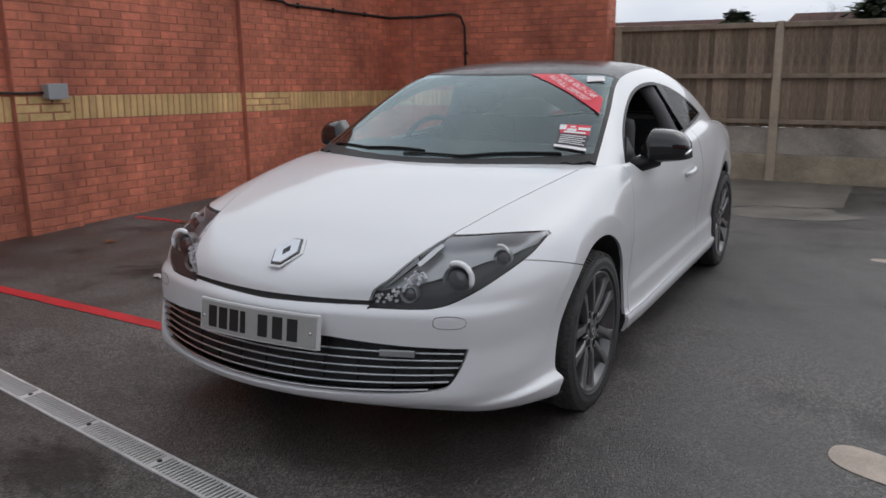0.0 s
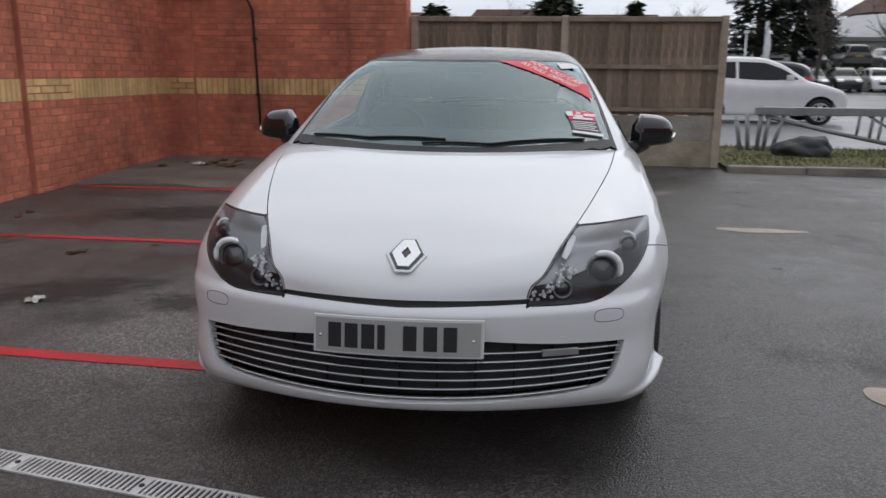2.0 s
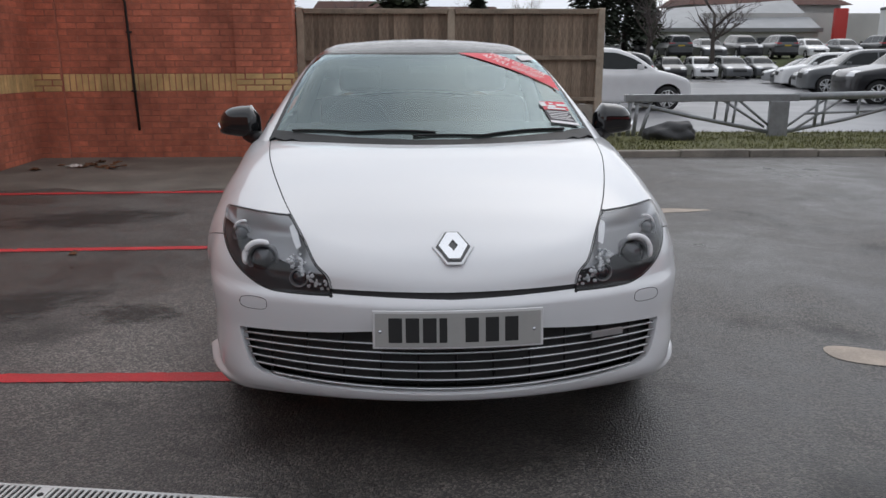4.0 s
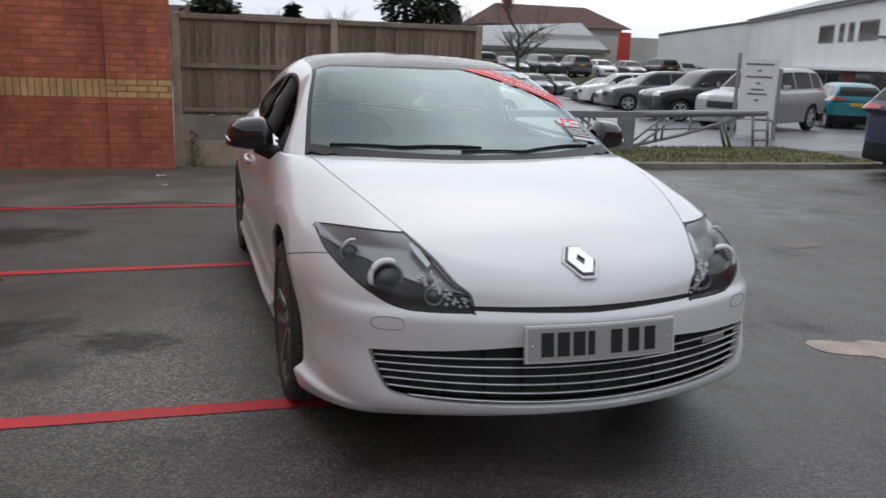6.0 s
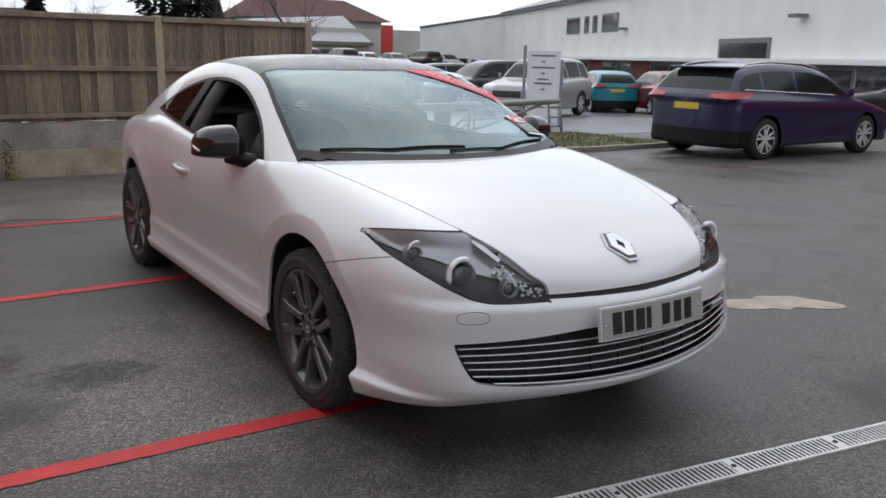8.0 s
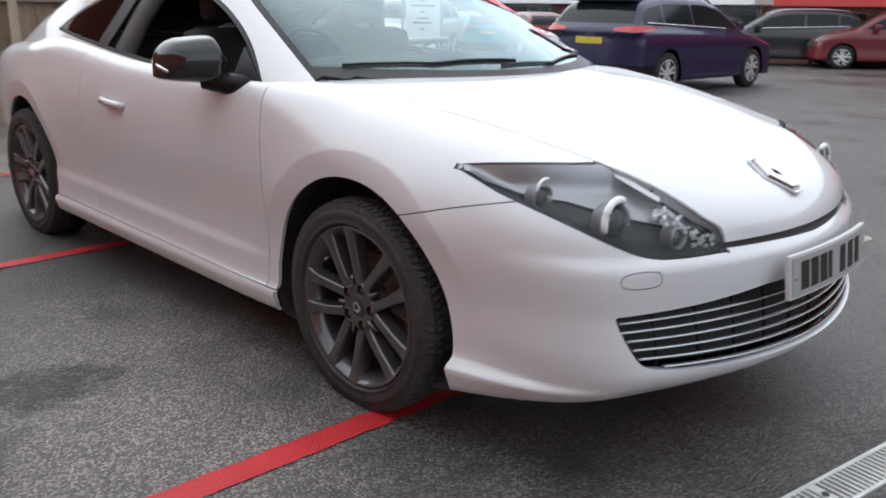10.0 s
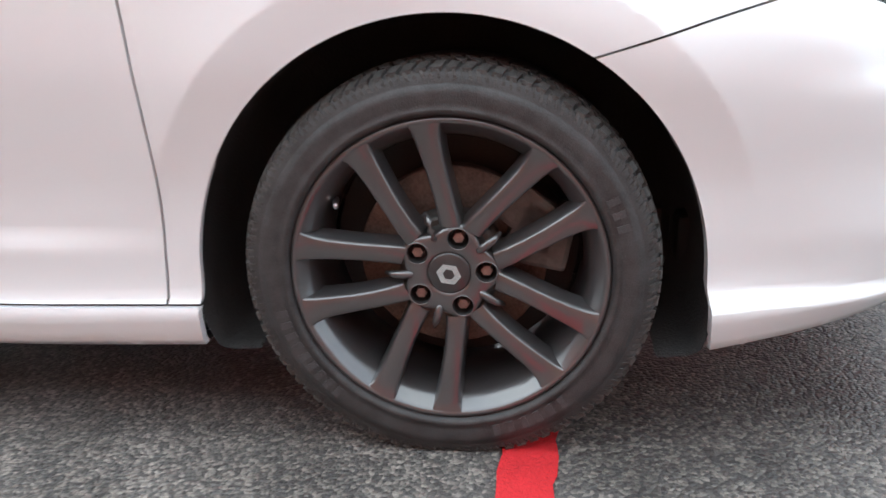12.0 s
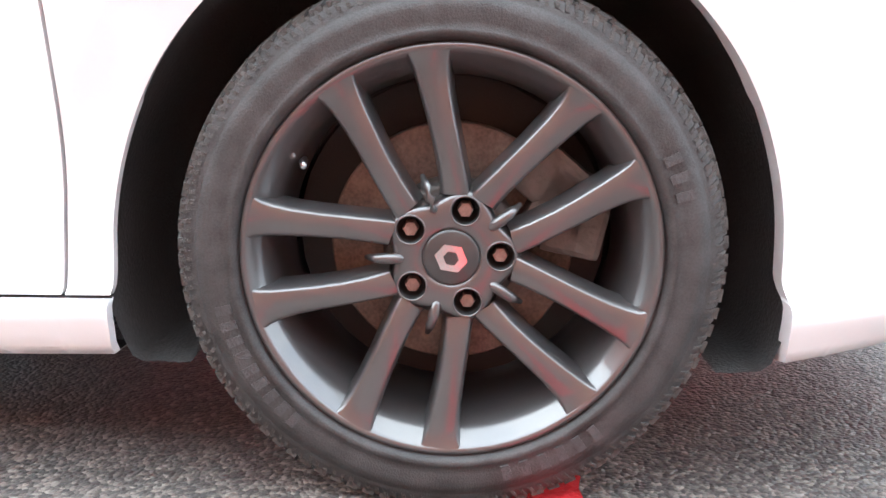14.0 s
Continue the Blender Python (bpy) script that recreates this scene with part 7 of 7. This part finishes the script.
part("roof", ([(23.5, 73.6, 2.4), (40, 73.6, 2.6), (40, 80, 5.4), (28, 80, 4.6), (40, 86, 2.6), (23.5, 86, 2.4)], [(0, 1, 2, 3), (3, 2, 4, 5), (0, 3, 5)]), ROOF_GREY, show)
part("eave", boxes(((23.4, 73.5, 2.25), (40.2, 73.9, 2.6))), FRAME_GREY, show)
for i in range(5):
    win = part("window", boxes(((26 + 2.7 * i, 73.9, 0.4), (27.8 + 2.7 * i, 74.1, 1.8))), FRAME_GREY, show)
    part("pane", boxes(((26.1 + 2.7 * i, 73.85, 0.5), (27.7 + 2.7 * i, 73.9, 1.7))), WINDOW_DARK, win)
part("totem", boxes(((40.4, 72.0, -0.5), (41.6, 72.4, 4.3))), RED_FASCIA, show, "red sign panel")
house = thing("house", "distant house with a brown tiled gable roof", "house")
part("wall", boxes(((36, 96, -1), (54, 106, 6.0))), FAR_WALL, house)
part("roof", ([(35, 95, 5.6), (55, 95, 5.6), (51, 101, 8.4), (38, 101, 8.4), (55, 107, 5.6), (35, 107, 5.6)], [(0, 1, 2, 3), (3, 2, 4, 5), (0, 3, 5), (1, 4, 2)]), TILE_ROOF, house)
part("chimney", boxes(((39, 100, 7.6), (40, 101, 9.4))), DARK_BRICK, house)
for cx, cy, w, h in ((-14, 60, 12, 2.0), (-3, 66, 8, 2.5), (6, 74, 10, 2.4)):
    hs = thing("house", "distant house roof above the fence line", "house")
    part("wall", boxes(((cx - w / 2, cy, -1), (cx + w / 2, cy + 7, h))), FAR_WALL, hs)
    part("roof", ([(cx - w / 2 - 0.4, cy - 0.4, h - 0.1), (cx + w / 2 + 0.4, cy - 0.4, h - 0.1), (cx + w / 2 - 1, cy + 3.5, h + 2.2), (cx - w / 2 + 1, cy + 3.5, h + 2.2), (cx + w / 2 + 0.4, cy + 7.4, h - 0.1), (cx - w / 2 - 0.4, cy + 7.4, h - 0.1)], [(0, 1, 2, 3), (3, 2, 4, 5), (0, 3, 5), (1, 4, 2)]), TILE_ROOF, hs)

# ---- barrier on the verge ----
barrier = thing("barrier", "bent grey steel truss barrier standing on the verge", "barrier")
BY = 9.85


def bar(a, b, r, name="strut", flat=None):
    return part(name, tube([a, b], r, 8), GALV, barrier, smooth=True)


def bpt(x, z):
    """Along the barrier, which swings back to the right."""
    y = BY if x < 6 else BY + (x - 6) * 0.27
    return Vector((x, y, gz(x, y) + z))


bm = bmesh.new()
box(bm, (3.35, BY - 0.05, 0.50), (6.05, BY + 0.05, 0.61), 0.01)
part("top_rail", bm, GALV, barrier)
part("top_rail", tube([bpt(6.0, 0.66), bpt(9.2, 0.68)], 0.06, 8), GALV, barrier, smooth=True)
part("chord", tube([bpt(3.5, 0.56), bpt(4.4, 0.36), bpt(5.75, 0.10)], 0.032, 8), GALV, barrier, smooth=True)
part("chord", tube([bpt(5.75, 0.10), bpt(7.0, 0.30), bpt(8.6, 0.62)], 0.032, 8), GALV, barrier, smooth=True)
for x, z0, z1, r in ((4.75, 0.26, 0.62, 0.022), (4.93, 0.24, 0.62, 0.026), (5.05, 0.22, 0.62, 0.022), (6.4, 0.2, 0.64, 0.026), (6.55, 0.22, 0.64, 0.022), (7.2, 0.35, 0.66, 0.022)):
    bar(bpt(x, z0), bpt(x + 0.03, z1), r)
for a, b in (((4.85, 0.62), (5.55, 0.2)), ((5.1, 0.62), (5.65, 0.2)), ((6.6, 0.64), (5.9, 0.2)), ((6.9, 0.62), (6.0, 0.14)), ((6.2, 0.4), (7.6, 0.42))):
    bar(bpt(*a), bpt(*b), 0.02)
bm = bmesh.new()
box(bm, (5.60, BY - 0.06, gz(5.7, BY) - 0.02), (5.90, BY + 0.02, gz(5.7, BY) + 0.60), 0.012)
part("plate_post", bm, GALV, barrier, "wide flat steel post")
for dx, lean, h in ((0.0, -0.05, 0.58), (0.12, 0.02, 0.70), (0.2, 0.06, 0.62), (0.30, 0.16, 0.60), (-0.1, -0.10, 0.55)):
    bar(bpt(3.30 + dx, 0.0), bpt(3.30 + dx + lean, h), 0.032, "end_post")
for dx in (0.0, 0.42):
    bar(bpt(8.95 + dx, 0.0), bpt(8.85 + dx, 0.62), 0.028, "end_leg")
for z in (0.18, 0.36, 0.56):
    bar(bpt(8.92, z), bpt(9.34, z), 0.02, "end_rung")
bar(bpt(8.2, 0.0), bpt(7.9, 0.64), 0.03)
bar(bpt(8.0, 0.62), bpt(8.35, 0.0), 0.03)
# a dark sack on the grass
bm = bmesh.new()
bmesh.ops.create_icosphere(bm, subdivisions=4, radius=1.0)
for w in bm.verts:
    q = w.co.copy()
    n_ = noise.noise(q * 1.7) * 0.28 + noise.noise(q * 5) * 0.07
    w.co = Vector((q.x * 0.40, q.y * 0.22, max(q.z, -0.3) * 0.20)) * (1 + n_)
    w.co.z *= 1.0 + 0.35 * max(0.0, w.co.x)
SACK = material("dark_sack", (0.03, 0.031, 0.033), 0.5, vary=0.3, scale=8, bump=0.3)
tagged(part("sack", bm, SACK, at=pose(3.95, 9.40, gz(3.95, 9.4) + 0.12), smooth=True), "slumped black sack on the grass verge", "sack")

# ---- direction sign ----
sign = thing("direction_sign", "white direction board with grey lines and arrows on posts", "sign", pose(11.0, 13.3, gz(11.0, 13.3), 0, 0, -52) @ Matrix.Scale(0.98, 4))
SIGN_WHITE = material("sign_white", (0.80, 0.80, 0.80), 0.5, vary=0.08, bump=0.0)
SIGN_GREY = material("sign_print", (0.16, 0.16, 0.17), 0.5, vary=0.1, bump=0.0)
part("board", boxes(((-0.40, -0.02, 0.45), (0.42, 0.02, 1.80)), bevel=0.006), SIGN_WHITE, sign)
part("lower_board", boxes(((-0.38, -0.015, 0.06), (0.40, 0.015, 0.42)), bevel=0.006), SIGN_WHITE, sign)
for x in (-0.47, 0.46):
    part("post", boxes(((x - 0.035, -0.04, -0.05), (x + 0.035, 0.04, 1.92 if x < 0 else 1.6)), bevel=0.008), GALV, sign)
for z, w in ((1.68, 0.30), (1.40, 0.29), (1.12, 0.14), (1.02, 0.22)):
    part("print_bar", boxes(((-w, -0.026, z - 0.02), (w, -0.0205, z + 0.02))), SIGN_GREY, sign)
for z in (1.54, 1.26, 0.88):
    part("arrow", ([(-0.06, -0.024, z - 0.012), (0.0, -0.024, z - 0.012), (0.0, -0.024, z - 0.04), (0.06, -0.024, z), (0.0, -0.024, z + 0.04), (0.0, -0.024, z + 0.012), (-0.06, -0.024, z + 0.012)], [(0, 1, 2, 3, 4, 5, 6)]), SIGN_GREY, sign)

# ---- trees ----
BARK = material("winter_bark", (0.07, 0.058, 0.05), 0.9, vary=0.3, scale=4, bump=0.4)
NEEDLE = material("dark_needles", (0.018, 0.026, 0.014), 0.9, vary=0.4, scale=2, bump=0.1, random_tint=0.45)
BUSH = material("evergreen_leaves", (0.035, 0.045, 0.02), 0.9, vary=0.4, scale=2, bump=0.1, random_tint=0.45)
HAZE_TWIG = material("far_twigs", (0.11, 0.09, 0.085), 0.9, vary=0.3, scale=1, bump=0.0)


def bare_tree(seed, height, at, label):
    rnd = random.Random(seed)
    limbs, twigs = [], []

    def grow(p, d, length, r, level):
        n = 4
        pts, rad = [p], [r]
        for i in range(n):
            d = (d + Vector((rnd.gauss(0, 0.10), rnd.gauss(0, 0.10), rnd.gauss(0.02, 0.06)))).normalized()
            p = p + d * (length / n)
            pts.append(p)
            rad.append(r * (1 - 0.5 * (i + 1) / n))
        (limbs if level < 2 else twigs).append(tube(pts, rad, 6 if level < 2 else 3))
        if level < 4:
            for i in range(4 if level else 7):
                k = rnd.randint(1, n) if level else rnd.randint(2, n)
                a = Vector((rnd.gauss(0, 1), rnd.gauss(0, 1), rnd.gauss(0.25, 0.5))).normalized()
                grow(pts[k], (d * 0.75 + a * 0.75).normalized(), length * rnd.uniform(0.5, 0.72), rad[k] * 0.62, level + 1)

    grow(Vector((0, 0, 0)), Vector((0, 0, 1)), height * 0.42, height * 0.022, 0)
    tree = thing("tree", label, "tree", at)
    part("trunk", join(*limbs), BARK, tree, smooth=True)
    part("crown", join(*twigs), HAZE_TWIG, tree, "fine bare twigs")["kind"] = "stuff"
    return tree


def leafy(name, seed, height, width, at, label, mat, conical=True, n=5200):
    rnd = random.Random(seed)
    v, f = [], []
    for i in range(n):
        h = rnd.random() ** 0.8
        lobes = 0.75 + 0.25 * math.sin(h * 31 + seed)
        rad = width / 2 * ((1 - h) ** 0.75 if conical else math.sqrt(max(0.0, 1 - (2 * h - 1) ** 2))) * lobes
        a = rnd.uniform(0, 6.28)
        q = rad * (0.45 + 0.6 * rnd.random())
        c = Vector((q * math.cos(a), q * math.sin(a), height * (0.10 + 0.9 * h) + rnd.gauss(0, 0.15)))
        s = rnd.uniform(0.12, 0.36)
        d1 = Vector((math.cos(a), math.sin(a), rnd.uniform(-0.7, 0.3))) * s
        d2 = Vector((-math.sin(a), math.cos(a), rnd.uniform(-0.4, 0.4))) * s * 0.6
        k = len(v)
        v += [c, c + d1 + d2, c + d1 * 1.6, c + d1 - d2]
        f.append((k, k + 1, k + 2, k + 3))
    tree = thing(name, label, "tree", at)
    part("trunk", tube([(0, 0, -0.2), (0.1, 0, height * 0.5), (0, 0.1, height * 0.95)], [width * 0.05, width * 0.03, 0.02], 8), BARK, tree, smooth=True)
    part("crown", (v, f), mat, tree, "dense dark foliage")["kind"] = "stuff"
    return tree


leafy("conifer", 3, 11.0, 5.5, pose(14.2, 56.5, 0.2), "tall dark cypress behind the car park", NEEDLE, n=7000)
leafy("conifer", 5, 9.0, 6.0, pose(17.6, 60.0, 0.2), "dark spreading pine behind the car park", NEEDLE, n=6000)
leafy("conifer", 8, 5.5, 3.6, pose(21.0, 66.0, 0.0), "dark evergreen behind the car park", BUSH, n=3000)
leafy("evergreen", 9, 4.6, 3.2, pose(0.6, 46.0, 0.0), "dark evergreen beyond the fence", BUSH, False, 3000)
leafy("evergreen", 12, 4.0, 1.6, pose(5.4, 50.0, 0.0), "small conifer beyond the fence", NEEDLE, n=2000)
leafy("evergreen", 13, 3.6, 1.8, pose(-6.0, 44.0, 0.0), "dark evergreen beyond the fence", BUSH, False, 2200)
bare_tree(21, 8.5, pose(21.5, 52.5, -0.4), "leafless tree on the grass bank")
bare_tree(22, 7.0, pose(16.2, 50.0, -0.6), "slim leafless tree on the grass bank")
spare = [bare_tree(30, 6.6, pose(-9, 52, -0.6), "leafless tree beyond the fence"), bare_tree(31, 7.2, pose(-3.5, 58, -0.6), "leafless tree beyond the fence")]
for i, (x, y, r) in enumerate(((2.5, 55, 40), (6.5, 62, 130), (-13, 56, 200), (9.5, 57, 70), (-18, 60, 300), (-1.0, 64, 10), (28, 92, 90), (33, 100, 10), (24, 95, 220), (-22, 70, 44), (12.5, 68, 77))):
    copy_thing(spare[i % 2], pose(x, y, -0.6, 0, 0, r))
# distant hedge line
rnd = random.Random(77)
v, f = [], []
for i in range(9000):
    x = rnd.uniform(-60, 70)
    y = 88 + rnd.gauss(0, 2)
    top = 2.3 + 1.0 * math.sin(x * 0.33) + 0.7 * math.sin(x * 0.9 + 2)
    c = Vector((x, y, -1 + rnd.random() ** 0.7 * (top + 1)))
    s = rnd.uniform(0.25, 0.7)
    k = len(v)
    a = rnd.uniform(0, 6.28)
    v += [c, c + Vector((s * math.cos(a), s * 0.3, s * math.sin(a))), c + Vector((s * math.cos(a + 1.3), -s * 0.3, s * math.sin(a + 1.3)))]
    f.append((k, k + 1, k + 2))
FAR_WOOD = material("far_woods", (0.09, 0.075, 0.06), 0.95, vary=0.3, scale=0.3, bump=0.0, random_tint=0.35)
tagged(part("far_woods", (v, f), FAR_WOOD), "distant winter woods and hedges", "woods", kind="stuff")

# ---- flag and lamp post ----
flag = thing("feather_flag", "tall white feather flag among the parked cars", "flag", pose(12.3, 47.0, gz(12.3, 47.0)))
part("pole", tube([(0, 0, 0), (0.05, 0, 3.4), (0.3, 0, 3.9)], 0.03, 6), GALV, flag)
v, f = [], []
for i in range(13):
    z = 1.2 + 2.7 * i / 12
    w = 0.75 * math.sin(math.pi * (0.25 + 0.6 * i / 12))
    v += [(0.04, 0.02 * math.sin(i), z), (0.04 + w, 0.10 * math.sin(i * 0.8), z + 0.1), (0.04, 0.03 + 0.02 * math.sin(i), z), (0.04 + w, 0.03 + 0.10 * math.sin(i * 0.8), z + 0.1)]
for i in range(12):
    a = i * 4
    f += [(a, a + 1, a + 5, a + 4), (a + 3, a + 2, a + 6, a + 7)]
part("sail", ([(p[0] * 0.5, p[1], p[2]) for p in v], f), SIGN_WHITE, flag, smooth=True)
post = thing("lamp_post", "slim pale lamp post among the parked cars", "lamp post", pose(10.9, 45.0, gz(10.9, 45.0)))
part("pole", tube([(0, 0, 0), (0, 0, 3.2)], [0.06, 0.045], 8), SIGN_WHITE, post, smooth=True)
part("head", boxes(((-0.12, -0.12, 3.2), (0.12, 0.12, 3.35)), bevel=0.03), SIGN_WHITE, post)

# ---- bricks, last ----
brick_cache = {}
near = [it for it in brick_items if (abs(it[1].translation.x - WALL_X) < 0.2 and 2.1 < it[1].translation.y < 4.95 and 0.55 < it[1].translation.z < 1.35) or (it[1].translation.y > 7.8 and -2.1 < it[1].translation.x < -1.3 and 0.55 < it[1].translation.z < 1.35)][:300]
near_ids = {id(it) for it in near}
joined = {("red", "l"): [], ("buff", "l"): [], ("red", "b"): [], ("buff", "b"): []}
for it in brick_items:
    kind, m, L, H = it
    side = "b" if m.translation.y > WALL_Y - 0.2 and m.translation.x > WALL_X + 0.01 else "l"
    if id(it) in near_ids:
        key = (kind, round(L, 3), round(H, 3))
        if key not in brick_cache:
            v, f = brick_block(round(L, 3), round(H, 3))
            brick_cache[key] = mesh_of("brick", v, f, BRICK if kind == "red" else BUFF, smooth=False)
        ob = part("brick", brick_cache[key], BRICK, wall_left if side == "l" else wall_back)
        ob.matrix_basis = m
    else:
        joined[(kind, side)].append(moved(brick_block(L, H), m))
for (kind, side), pieces in joined.items():
    if pieces:
        ob = part("bricks", join(*pieces), BRICK if kind == "red" else BUFF, wall_left if side == "l" else wall_back, "red facing bricks" if kind == "red" else "buff band bricks")
        ob["kind"] = "stuff"
